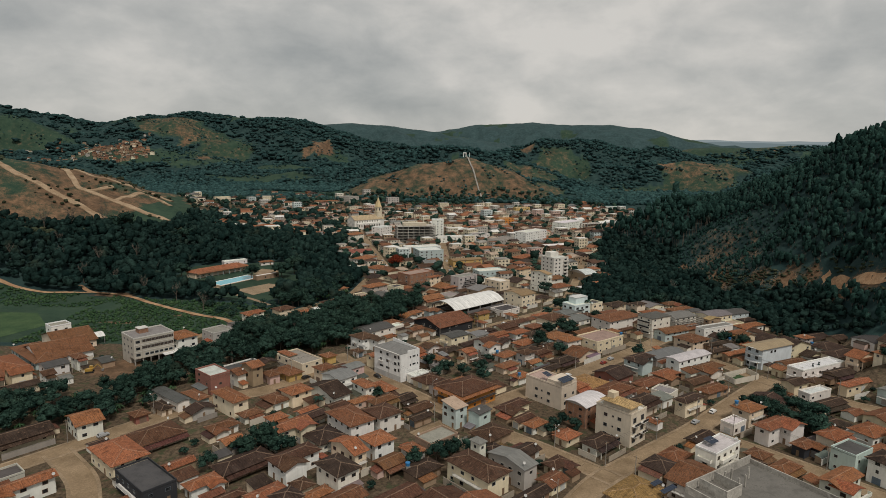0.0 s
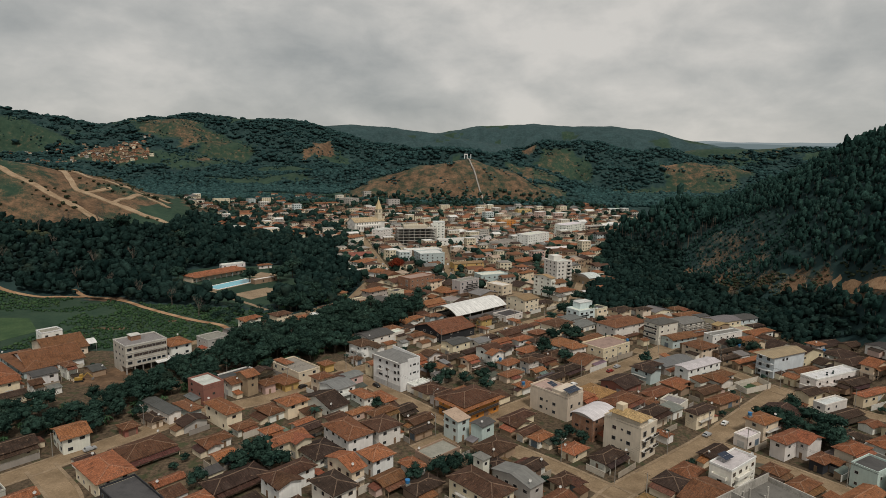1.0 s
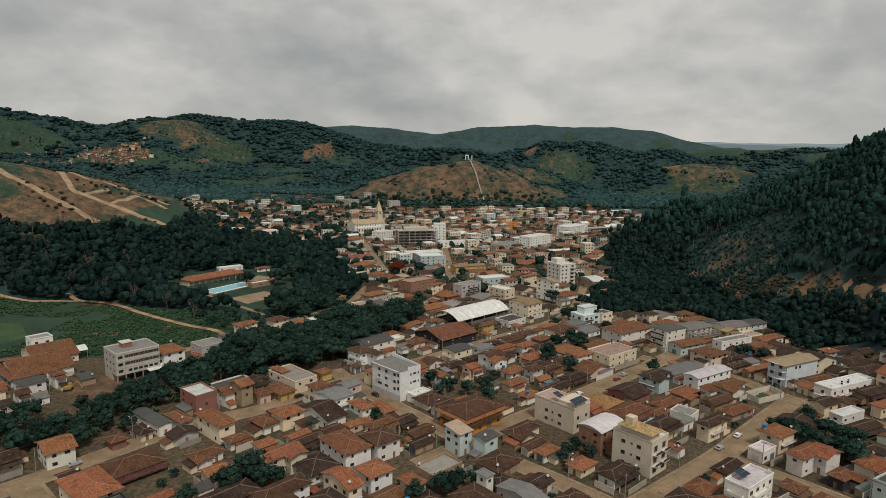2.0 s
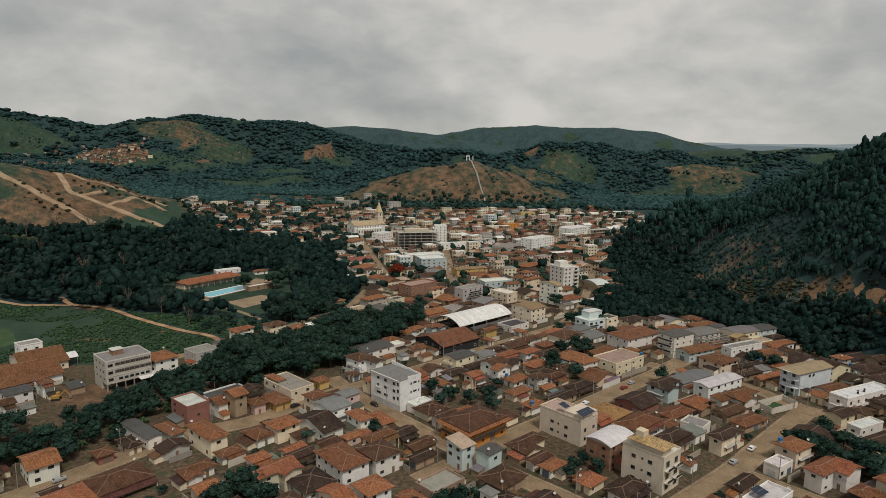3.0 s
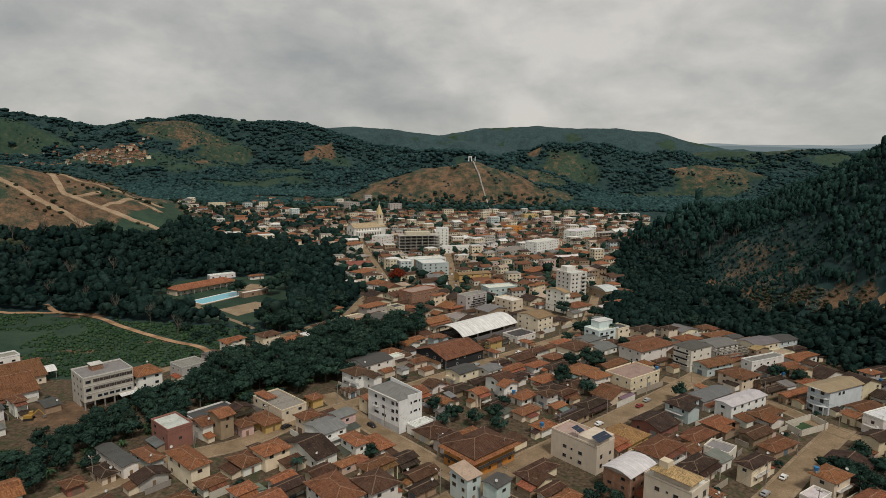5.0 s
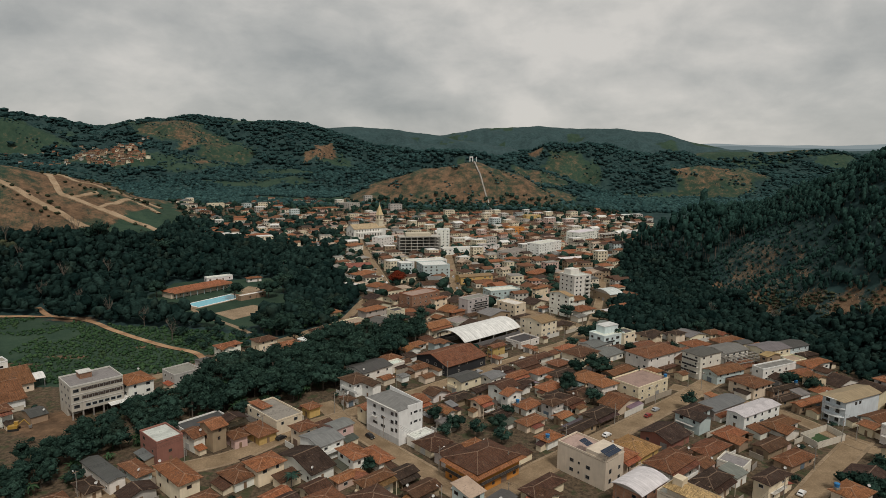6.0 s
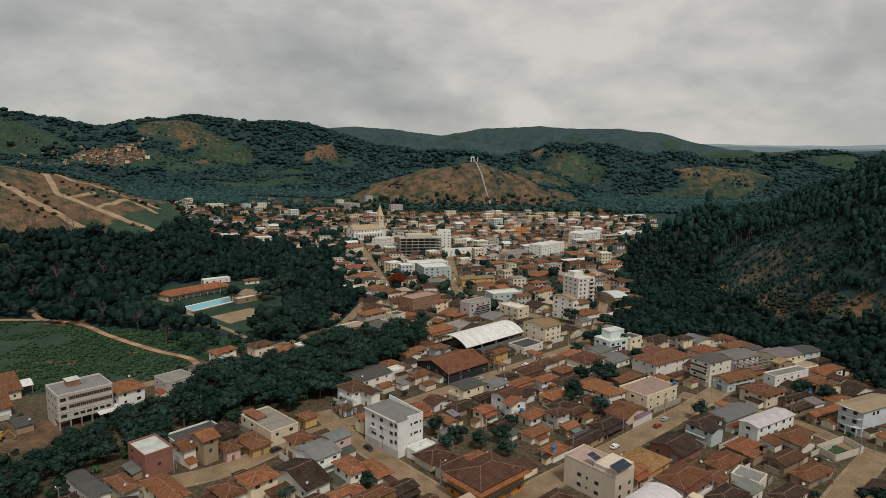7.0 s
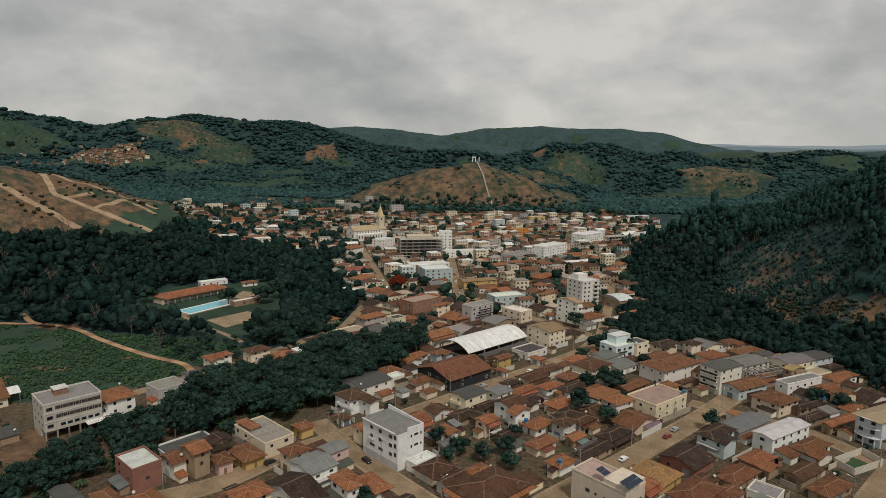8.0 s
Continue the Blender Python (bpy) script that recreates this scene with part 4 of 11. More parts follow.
strip('pavement_7', line, 1.1, KERB, 0.162, 'narrow worn concrete pavement with a kerb', 'pavement', side=3.85, thick=0.3)
strip('pavement_8', line, 1.1, KERB, 0.162, 'narrow worn concrete pavement with a kerb', 'pavement', side=-3.85, thick=0.3)
line = [(100, 318), (124, 300), (136, 290), (148, 262), (172, 238), (215, 205)]
STREETS.append((line, 8.0))
strip('road_5', line, 5.8, PAVING, 0.071, 'dusty tan block-paved street', 'road')
strip('pavement_9', line, 1.1, KERB, 0.166, 'narrow worn concrete pavement with a kerb', 'pavement', side=3.45, thick=0.3)
strip('pavement_10', line, 1.1, KERB, 0.166, 'narrow worn concrete pavement with a kerb', 'pavement', side=-3.45, thick=0.3)
line = [(95, 214), (112, 196), (132, 172), (150, 150)]
STREETS.append((line, 8.5))
strip('road_6', line, 6.3, PAVING, 0.075, 'dusty tan block-paved street', 'road')
strip('pavement_11', line, 1.1, KERB, 0.170, 'narrow worn concrete pavement with a kerb', 'pavement', side=3.70, thick=0.3)
strip('pavement_12', line, 1.1, KERB, 0.170, 'narrow worn concrete pavement with a kerb', 'pavement', side=-3.70, thick=0.3)
line = [(20, 500), (-20, 505), (-46, 512), (-98, 731), (-112, 800)]
STREETS.append((line, 7.0))
strip('road_7', line, 4.8, PAVING, 0.079, 'dusty tan block-paved street', 'road')
strip('pavement_13', line, 1.1, KERB, 0.174, 'narrow worn concrete pavement with a kerb', 'pavement', side=2.95, thick=0.3)
strip('pavement_14', line, 1.1, KERB, 0.174, 'narrow worn concrete pavement with a kerb', 'pavement', side=-2.95, thick=0.3)
line = [(20, 470), (6, 499), (-2, 703), (0, 760)]
STREETS.append((line, 8.0))
strip('road_8', line, 5.8, PAVING, 0.083, 'dusty tan block-paved street', 'road')
strip('pavement_15', line, 1.1, KERB, 0.178, 'narrow worn concrete pavement with a kerb', 'pavement', side=3.45, thick=0.3)
strip('pavement_16', line, 1.1, KERB, 0.178, 'narrow worn concrete pavement with a kerb', 'pavement', side=-3.45, thick=0.3)
line = [(-127, 189), (-108, 172), (-95, 150)]
STREETS.append((line, 9.0))
strip('road_9', line, 6.8, PAVING, 0.087, 'dusty tan block-paved street', 'road')
strip('pavement_17', line, 1.1, KERB, 0.182, 'narrow worn concrete pavement with a kerb', 'pavement', side=3.95, thick=0.3)
strip('pavement_18', line, 1.1, KERB, 0.182, 'narrow worn concrete pavement with a kerb', 'pavement', side=-3.95, thick=0.3)
line = [(84, 408), (104, 470), (130, 560)]
STREETS.append((line, 6.0))
strip('road_10', line, 3.8, PAVING, 0.091, 'dusty tan block-paved street', 'road')
strip('pavement_19', line, 1.1, KERB, 0.186, 'narrow worn concrete pavement with a kerb', 'pavement', side=2.45, thick=0.3)
strip('pavement_20', line, 1.1, KERB, 0.186, 'narrow worn concrete pavement with a kerb', 'pavement', side=-2.45, thick=0.3)
line = [(-46, 512), (-60, 470), (-64, 420), (-110, 345), (-146, 300)]
STREETS.append((line, 6.0))
strip('road_11', line, 3.8, PAVING, 0.095, 'dusty tan block-paved street', 'road')
strip('pavement_21', line, 1.1, KERB, 0.190, 'narrow worn concrete pavement with a kerb', 'pavement', side=2.45, thick=0.3)
strip('pavement_22', line, 1.1, KERB, 0.190, 'narrow worn concrete pavement with a kerb', 'pavement', side=-2.45, thick=0.3)
# ---------------------------------------------------------------- the town, street by street
house(-81.7, 252.6, 51.3, 6.6, 9.7, 8.6, 'gable', 'o', 't', label='three-storey tan house with open galleries, orange tiled roof')
house(-88.2, 251.3, 53.0, 5.6, 9.6, 5.7, 'gable', 'm', 'w', label='white two-storey house with patchy orange tiled roof')
house(-74.1, 254.2, 45.0, 6.2, 8.0, 4.3, 'hip', 'm', 'p', label='pale pink house under a patchy tiled hipped roof')
house(-66.1, 272.6, 47.5, 11.0, 20.3, 5.3, 'flat', 'fg', 'c', label='cream flat-roofed house with a grey slab roof')
house(-72.5, 275.8, 49.8, 4.6, 10.0, 6.1, 'hip', 'o', 'c', label='small upper storey under an orange hipped roof')
house(103.4, 351.2, 34.3, 28.6, 15.4, 6.6, 'hip', 'm', 'w', label='large white two-storey house under patchy tiled hipped roof')
house(66.3, 306.6, 34.1, 11.3, 9.3, 5.9, 'hip', 'o', 'w', label='white two-storey house with an orange tiled roof')
house(83.5, 310.4, 37.6, 21.4, 13.5, 6.3, 'flat', 'ft', 'c', label='beige two-storey flat-roofed house beside a cypress')
house(127.9, 328.9, 28.0, 19.8, 10.0, 5.1, 'gable', 'm', 'l', label='pale blue house under a brown tiled roof')
house(132.8, 312.8, 31.6, 15.0, 13.3, 5.5, 'hip', 'm', 'c', label='cream two-storey house with a patchy tiled hipped roof')
house(-125.9, 203.7, 46.1, 9.7, 12.9, 5.7, 'gable', 'o', 'w', label='two-storey white house with orange tiled roof on the street')
house(-111.7, 213.5, 49.7, 6.1, 6.8, 3.3, 'hip', 'm', 'rd', label='dull red cottage under a patchy orange tiled hipped roof')
house(-106.6, 228.7, 52.0, 5.6, 20.3, 4.3, 'gabley', 'td', 'w', label='white gabled house under a dark grey sheet roof')
house(-97.7, 231.2, 52.0, 5.9, 13.0, 3.5, 'hip', 'm', 'l', label='pale blue cottage with a brown-orange tiled hipped roof')
house(-107.0, 221.2, 52.0, 5.6, 10.2, 3.1, 'hip', 'd', 'c', label='cream cottage under a dark weathered tile roof')
house(-46.2, 237.7, 49.0, 9.9, 19.5, 3.9, 'gable', 'd', 'w', label='long white house under a dark weathered tile roof')
house(-31.7, 237.9, 42.0, 5.5, 10.8, 6.7, 'hip', 'o', 'w', label='white upper storey under a small orange hipped roof')
house(-24.0, 242.6, 42.0, 6.8, 12.2, 3.7, 'hip', 'o', 'w', label='low white house with an orange tiled roof')
house(-21.2, 211.6, 42.0, 10.8, 11.4, 6.7, 'hip', 'b', 'w', label='two-storey white house with dark galleries, brown tile roof')
house(-32.5, 208.4, 42.0, 11.3, 17.2, 6.1, 'hip', 'm', 'w', label='two-storey white house with patchy mossy tile roof')
house(-20.8, 191.2, 42.0, 9.4, 9.4, 6.1, 'hip', 'o', 'w', label='two-storey white house with a clean orange tiled hipped roof')
house(-40.2, 198.0, 46.1, 11.6, 12.1, 3.5, 'hip', 'd', 'w', label='broad white cottage under a dark weathered tile roof')
house(-65.3, 229.1, 50.0, 8.4, 10.5, 3.5, 'hip', 'm', 'w', label='white cottage with patchy orange tiled roof')
house(-50.6, 218.3, 52.0, 8.7, 5.6, 3.3, 'gable', 'o', 'w', label='low white cottage with an orange tiled roof')
house(-68.1, 260.0, 47.3, 8.2, 13.2, 3.5, 'hip', 'm', 'y', label='yellow cottage under a patchy orange tiled roof')
house(5.3, 214.9, 42.0, 6.6, 8.3, 8.1, 'shed', 'ft', 'l', label='narrow pale blue building under a pale dusty roof')
house(14.4, 211.6, 47.2, 7.6, 6.0, 7.5, 'gable', 'td', 'l', label='narrow pale grey-blue building under a dark sheet roof')
house(17.9, 201.9, 45.6, 12.8, 10.5, 3.7, 'hip', 'b', 't', label='tan house under a broad maroon-brown tiled hipped roof')
house(93.7, 243.2, 46.0, 7.5, 8.2, 3.7, 'flat', 'fg', 'w', label='white flat-roofed shop on the street corner')
house(132.2, 234.1, 40.9, 9.3, 13.5, 4.1, 'gable', 'd', 'w', label='long white house under a dark brown tile roof')
house(-119.5, 157.8, 50.4, 22.4, 9.0, 5.5, 'gable', 'o', 'w')
house(26.3, 158.7, 42.7, 12.1, 5.3, 6.0, 'gable', 'd', 'b')
house(-59.7, 159.6, 47.9, 9.4, 4.1, 3.2, 'hip', 'b', 'c')
house(55.8, 159.6, 41.8, 16.0, 12.2, 6.6, 'hip', 'y', 't', label='two-storey tan house under a broad ochre tiled hipped roof')
house(-11.1, 160.7, 44.5, 13.9, 9.7, 3.2, 'gable', 'b', 't')
house(-49.3, 161.7, 47.4, 11.6, 7.4, 3.2, 'hip', 'o', 'c')
house(-34.8, 162.3, 46.5, 8.3, 5.0, 3.2, 'hip', 'o', 'c')
house(-85.7, 165.1, 49.0, 9.6, 18.7, 6.0, 'flat', 'fd', 'k')
house(-40.2, 165.6, 47.0, 5.6, 6.4, 4.0, 'hip', 'b', 'c')
house(-131.5, 169.7, 50.9, 10.3, 7.2, 2.7, 'flat', 'fd', 'g')
house(-30.7, 171.3, 46.2, 9.3, 12.5, 7.0, 'hip', 'd', 'w')
house(11.6, 172.5, 43.2, 10.7, 18.6, 7.0, 'hip', 'b', 'c')
house(22.7, 177.1, 42.9, 6.9, 15.4, 7.0, 'gable', 'tg', 'g')
house(-5.3, 177.7, 43.7, 11.8, 7.8, 3.2, 'hip', 'd', 't')
house(-81.8, 178.5, 48.9, 9.7, 5.0, 2.7, 'gable', 'o', 't')
house(140.2, 179.0, 29.6, 11.1, 7.6, 8.0, 'hip', 'd', 'w')
house(-15.3, 180.6, 44.8, 9.8, 9.3, 3.2, 'gable', 'm', 't')
house(-101.8, 180.7, 49.8, 11.9, 18.9, 5.5, 'hip', 'o', 'c')
house(110.8, 180.9, 33.5, 10.9, 8.3, 3.2, 'hip', 'm', 't')
house(71.3, 181.0, 41.1, 10.0, 12.0, 3.2, 'hip', 'd', 't')
house(38.5, 181.0, 42.4, 8.9, 9.1, 3.2, 'hip', 'b', 'c')
house(99.8, 183.0, 35.4, 9.6, 6.3, 3.2, 'hip', 'd', 'c')
house(12.3, 183.3, 43.2, 3.9, 5.0, 9.5, 'pyramid', 'tg', 'w')
house(-29.3, 183.6, 46.1, 6.2, 14.0, 7.0, 'gable', 'o', 'c')
house(89.5, 184.2, 37.8, 14.9, 6.9, 9.0, 'flat', 'fw', 'w', balconies=(3, 0))
house(133.9, 186.0, 30.7, 10.6, 7.5, 7.5, 'flat', 'fd', 'l')
house(78.1, 189.2, 40.2, 9.9, 7.9, 2.8, 'hip', 'm', 't')
house(106.5, 189.3, 34.7, 7.5, 8.6, 3.2, 'hip', 'm', 't')
house(-8.9, 189.9, 44.0, 6.3, 8.0, 3.2, 'hip', 'o', 'w')
house(29.1, 190.6, 42.6, 8.1, 6.8, 3.2, 'gable', 'd', 'w')
house(17.7, 190.6, 42.9, 7.2, 6.5, 3.2, 'hip', 'd', 'w')
house(-70.7, 193.9, 48.4, 7.7, 6.5, 3.2, 'gable', 'o', 'c')
house(125.7, 195.2, 31.9, 9.3, 8.6, 4.0, 'hip', 'm', 'k')
house(55.4, 196.4, 41.9, 13.0, 9.2, 3.6, 'hip', 'd', 'w')
house(-97.9, 197.3, 49.6, 17.4, 15.2, 2.9, 'hip', 'b', 'c')
house(-1.2, 197.6, 43.9, 12.6, 8.1, 4.0, 'flat', 'fg', 't')
house(91.3, 201.7, 37.9, 12.4, 5.4, 3.2, 'gable', 'd', 't')
house(44.8, 201.9, 42.2, 9.1, 6.6, 3.2, 'hip', 'o', 'c')
house(-61.7, 202.4, 47.9, 6.2, 5.5, 3.2, 'gable', 'o', 't')
house(155.6, 207.7, 26.4, 13.4, 9.6, 4.0, 'hip', 'o', 'w')
house(-59.3, 210.2, 47.7, 7.4, 8.0, 4.0, 'hip', 'o', 'w')
house(34.9, 210.9, 42.5, 9.2, 5.8, 3.2, 'hip', 'o', 'w')
house(108.5, 213.2, 34.4, 8.5, 5.0, 4.0, 'flat', 'fw', 'w')
house(146.3, 213.9, 27.8, 12.6, 8.6, 3.2, 'hip', 'd', 'w')
house(79.7, 214.7, 39.6, 4.7, 5.5, 2.8, 'gabley', 'o', 'w')
house(-7.5, 215.0, 43.8, 9.6, 5.2, 3.2, 'gable', 'd', 't')
house(30.7, 215.0, 42.6, 9.7, 4.8, 3.2, 'gable', 'b', 'c')
house(-71.2, 215.8, 48.3, 8.6, 6.2, 3.2, 'hip', 'm', 'w')
house(55.5, 220.3, 41.9, 14.7, 10.1, 8.5, 'arch', 'fw', 'br')
house(133.6, 220.4, 29.9, 12.8, 9.0, 3.2, 'hip', 'd', 'w')
house(-81.1, 223.2, 48.8, 7.5, 17.3, 7.0, 'hip', 'o', 'c')
house(-8.3, 223.4, 44.2, 11.2, 6.9, 3.2, 'gable', 'b', 't')
house(29.4, 224.7, 42.7, 15.6, 10.3, 3.6, 'hip', 'b', 'c')
house(98.2, 228.8, 35.8, 13.6, 6.2, 6.5, 'hip', 'd', 'c')
house(-30.6, 229.7, 46.2, 10.7, 7.3, 2.8, 'hip', 'o', 'p')
house(-14.1, 231.9, 44.7, 9.2, 8.4, 3.2, 'gable', 'd', 't')
house(156.2, 232.4, 26.7, 17.2, 8.7, 3.2, 'gable', 'd', 'g')
house(90.1, 236.1, 37.7, 7.3, 6.6, 3.6, 'shed', 'tg', 'w')
house(154.1, 239.4, 26.7, 14.1, 4.8, 6.0, 'flat', 'fw', 'w')
house(186.3, 239.8, 26.0, 9.8, 7.7, 6.0, 'gable', 'tg', 'l')
house(-165.6, 245.2, 51.0, 5.3, 10.0, 6.0, 'gable', 'b', 'w')
house(-96.3, 245.6, 49.4, 8.7, 12.6, 8.0, 'flat', 'fw', 'rd')
house(-33.0, 245.8, 46.2, 6.3, 6.9, 4.0, 'hip', 'o', 'l')
house(115.8, 247.5, 32.6, 15.7, 7.3, 3.2, 'hip', 'm', 't')
house(-179.9, 247.9, 51.0, 9.1, 10.3, 6.0, 'gable', 'o', 'c')
house(-43.4, 249.4, 47.1, 10.7, 12.3, 6.0, 'gable', 'tg', 'w')
house(181.4, 252.6, 26.0, 24.6, 5.3, 4.0, 'hip', 'o', 'c')
house(63.6, 253.0, 41.7, 14.5, 13.1, 3.2, 'hip', 'y', 'y', label='low yellow house under an ochre tiled hipped roof')
house(-5.6, 253.5, 44.0, 11.3, 10.0, 3.2, 'hip', 'b', 'c')
house(90.6, 253.7, 37.6, 15.5, 7.4, 3.2, 'hip', 'm', 't')
house(112.6, 256.6, 33.6, 13.8, 7.1, 3.2, 'gable', 'b', 't')
house(-196.8, 260.5, 51.0, 18.0, 29.1, 3.2, 'hip', 'o', 'w')
house(102.9, 262.7, 35.3, 12.7, 11.3, 3.6, 'hip', 'o', 't')
house(78.1, 263.6, 40.0, 14.0, 13.6, 3.6, 'gable', 'd', 'rd')
house(201.3, 264.2, 26.0, 17.7, 5.3, 6.0, 'hip', 'o', 'c')
house(-165.3, 266.9, 51.0, 5.5, 10.8, 6.0, 'hip', 'm', 'w')
house(47.8, 267.6, 42.1, 17.3, 5.9, 3.2, 'gable', 'd', 't')
house(172.4, 269.0, 26.0, 30.4, 7.3, 7.0, 'flat', 'fw', 'w', balconies=(3, 0))
house(-2.0, 270.4, 43.7, 5.9, 4.6, 3.2, 'gable', 'tg', 'g')
house(-156.8, 271.8, 51.0, 6.2, 10.5, 2.8, 'gable', 'td', 't')
house(30.9, 273.0, 42.6, 12.0, 6.6, 3.2, 'hip', 'o', 'c')
house(95.3, 276.9, 36.8, 16.0, 11.8, 6.0, 'hip', 'd', 'l')
house(20.1, 277.3, 42.9, 8.3, 8.2, 3.2, 'gable', 'd', 't')
house(43.7, 277.8, 42.3, 8.0, 5.0, 3.2, 'gable', 'o', 't')
house(-192.1, 278.7, 51.0, 13.8, 34.4, 3.6, 'hip', 'm', 'l')
house(-3.4, 279.1, 43.8, 9.8, 8.8, 3.6, 'hip', 'o', 'w')
house(59.1, 279.7, 41.8, 14.5, 9.2, 3.6, 'hip', 'd', 't')
house(-54.0, 280.2, 47.5, 6.5, 6.7, 4.0, 'hip', 'o', 'y')
house(119.0, 282.0, 32.6, 24.8, 8.2, 6.0, 'gable', 'fw', 'w')
house(0.9, 285.8, 43.5, 3.6, 5.0, 3.2, 'shed', 'tg', 'g')
house(31.9, 288.1, 42.6, 11.6, 7.9, 3.2, 'hip', 'o', 'w')
house(-41.2, 290.2, 47.1, 5.1, 5.6, 3.2, 'hip', 'b', 'w')
house(109.8, 291.0, 33.9, 21.5, 9.6, 4.0, 'arch', 'tg', 'g')
house(25.3, 291.6, 42.8, 9.9, 5.1, 6.5, 'gabley', 'o', 'w')
house(-129.5, 292.9, 50.7, 11.5, 14.0, 9.0, 'hip', 'o', 'w')
house(5.7, 293.0, 43.4, 12.2, 11.5, 3.2, 'hip', 'd', 't')
house(149.7, 296.1, 28.2, 21.3, 5.0, 3.6, 'gable', 'o', 't')
house(44.6, 296.8, 42.1, 11.3, 8.4, 3.2, 'hip', 'd', 'w')
house(141.9, 300.4, 29.2, 14.2, 5.0, 3.2, 'hip', 'd', 't')
house(-37.9, 301.6, 46.7, 10.4, 18.2, 6.5, 'hip', 'b', 'w')
house(13.3, 303.7, 43.1, 10.5, 5.8, 3.2, 'gable', 'd', 't')
house(43.6, 308.0, 42.2, 13.0, 8.4, 3.2, 'hip', 'o', 'w')
house(32.7, 310.4, 42.5, 11.5, 8.8, 3.2, 'hip', 'd', 'w')
house(-118.2, 311.1, 50.5, 11.8, 10.8, 6.2, 'flat', 'fg', 'g')
house(146.6, 311.9, 28.1, 19.3, 5.0, 3.2, 'hip', 'd', 't')
house(-204.1, 313.9, 51.0, 9.6, 8.0, 7.0, 'flat', 'fg', 'w')
house(-28.3, 315.4, 46.0, 7.0, 5.6, 2.8, 'gable', 'o', 'c')
house(30.0, 320.1, 42.6, 15.0, 8.0, 3.2, 'gable', 'o', 't')
house(-113.3, 325.0, 50.3, 6.3, 9.7, 5.5, 'gable', 'td', 'g')
house(52.3, 325.7, 41.9, 15.5, 6.9, 3.2, 'hip', 'd', 'w')
house(42.7, 327.1, 42.2, 12.0, 6.9, 3.2, 'hip', 'o', 'w')
house(-14.6, 327.1, 44.8, 9.6, 6.6, 4.0, 'gable', 'm', 'c')
house(164.1, 329.2, 26.0, 13.4, 7.9, 4.0, 'gable', 'o', 'w')
house(79.2, 329.8, 39.8, 17.2, 7.6, 3.2, 'gable', 'm', 't')
house(-26.0, 332.0, 45.8, 8.0, 5.3, 4.0, 'flat', 'fw', 'w')
house(153.3, 332.1, 26.9, 23.4, 5.7, 6.5, 'flat', 'fg', 'w')
house(120.1, 335.2, 32.2, 16.5, 11.0, 11.5, 'hip', 'td', 'w', balconies=(3,))
house(105.4, 336.4, 34.8, 11.4, 3.8, 3.2, 'hip', 'b', 't')
house(155.1, 339.6, 26.4, 10.3, 4.9, 9.0, 'gabley', 'ty', 't')
house(72.5, 339.7, 41.0, 14.2, 6.3, 3.2, 'hip', 'o', 'w')
house(0.9, 341.0, 43.4, 27.2, 23.4, 5.2, 'gable', 'm', 'k', shop=True)
house(144.9, 343.3, 28.0, 15.2, 9.8, 3.2, 'hip', 'm', 't')
house(179.7, 343.7, 26.0, 20.2, 10.0, 4.0, 'hip', 'o', 'w')
house(23.2, 345.6, 42.7, 4.4, 6.7, 3.2, 'hip', 'o', 'w')
house(45.9, 349.0, 42.1, 14.3, 6.9, 3.2, 'hip', 'b', 'w')
house(-111.0, 350.0, 50.0, 13.0, 10.0, 5.4, 'hip', 'o', 'w')
house(-56.7, 352.7, 47.6, 5.1, 6.0, 3.2, 'flat', 'fw', 'w')
house(24.0, 355.5, 42.7, 10.2, 5.7, 6.0, 'gable', 'm', 'y')
house(-82.4, 357.1, 48.8, 14.1, 13.2, 4.0, 'hip', 'o', 'w')
house(120.1, 358.0, 32.4, 7.4, 4.7, 4.0, 'gable', 'o', 'w')
house(-97.0, 362.0, 49.0, 12.0, 9.0, 5.2, 'hip', 'b', 'c')
house(42.9, 362.9, 42.1, 5.5, 9.0, 3.2, 'hip', 'o', 'w')
house(61.4, 363.7, 41.7, 13.2, 7.6, 3.2, 'hip', 'o', 'w')
house(-75.9, 365.5, 48.5, 6.1, 7.0, 4.0, 'flat', 'fw', 'w')
house(89.8, 365.9, 37.8, 8.5, 7.8, 3.2, 'hip', 'b', 'w')
house(-69.5, 386.8, 48.4, 18.0, 10.6, 4.0, 'hip', 'b', 'c')
house(92.7, 390.3, 36.5, 13.5, 5.3, 4.0, 'hip', 'o', 'w')
house(-50.1, 390.5, 47.4, 12.8, 9.1, 6.0, 'hip', 'm', 'w')
house(51.7, 398.6, 42.0, 14.6, 17.0, 9.0, 'gable', 'ty', 'c')
house(-10.7, 404.9, 44.2, 11.2, 8.0, 3.2, 'hip', 'b', 'w')
house(35.1, 407.9, 42.4, 10.7, 7.0, 3.2, 'hip', 'o', 'w')
house(-32.1, 413.4, 17.1, 10.6, 7.0, 3.2, 'hip', 'b', 'g')
house(4.8, 425.0, 43.4, 12.4, 5.0, 6.0, 'hip', 'o', 'br')
house(-74.0, 426.3, 48.4, 10.0, 10.5, 4.0, 'hip', 'o', 'c')
house(116.0, 427.1, 33.0, 13.3, 5.0, 3.2, 'gable', 'tg', 'w')
house(-48.4, 427.4, 47.4, 18.1, 9.9, 6.0, 'hip', 'o', 'g')
house(81.7, 428.9, 38.8, 9.4, 7.0, 3.2, 'gable', 'tg', 'w')
house(-29.9, 433.2, 17.4, 17.1, 8.0, 3.2, 'hip', 'o', 'w')
house(15.7, 437.2, 43.1, 19.1, 8.2, 12.0, 'flat', 'fg', 'g', balconies=(0,))
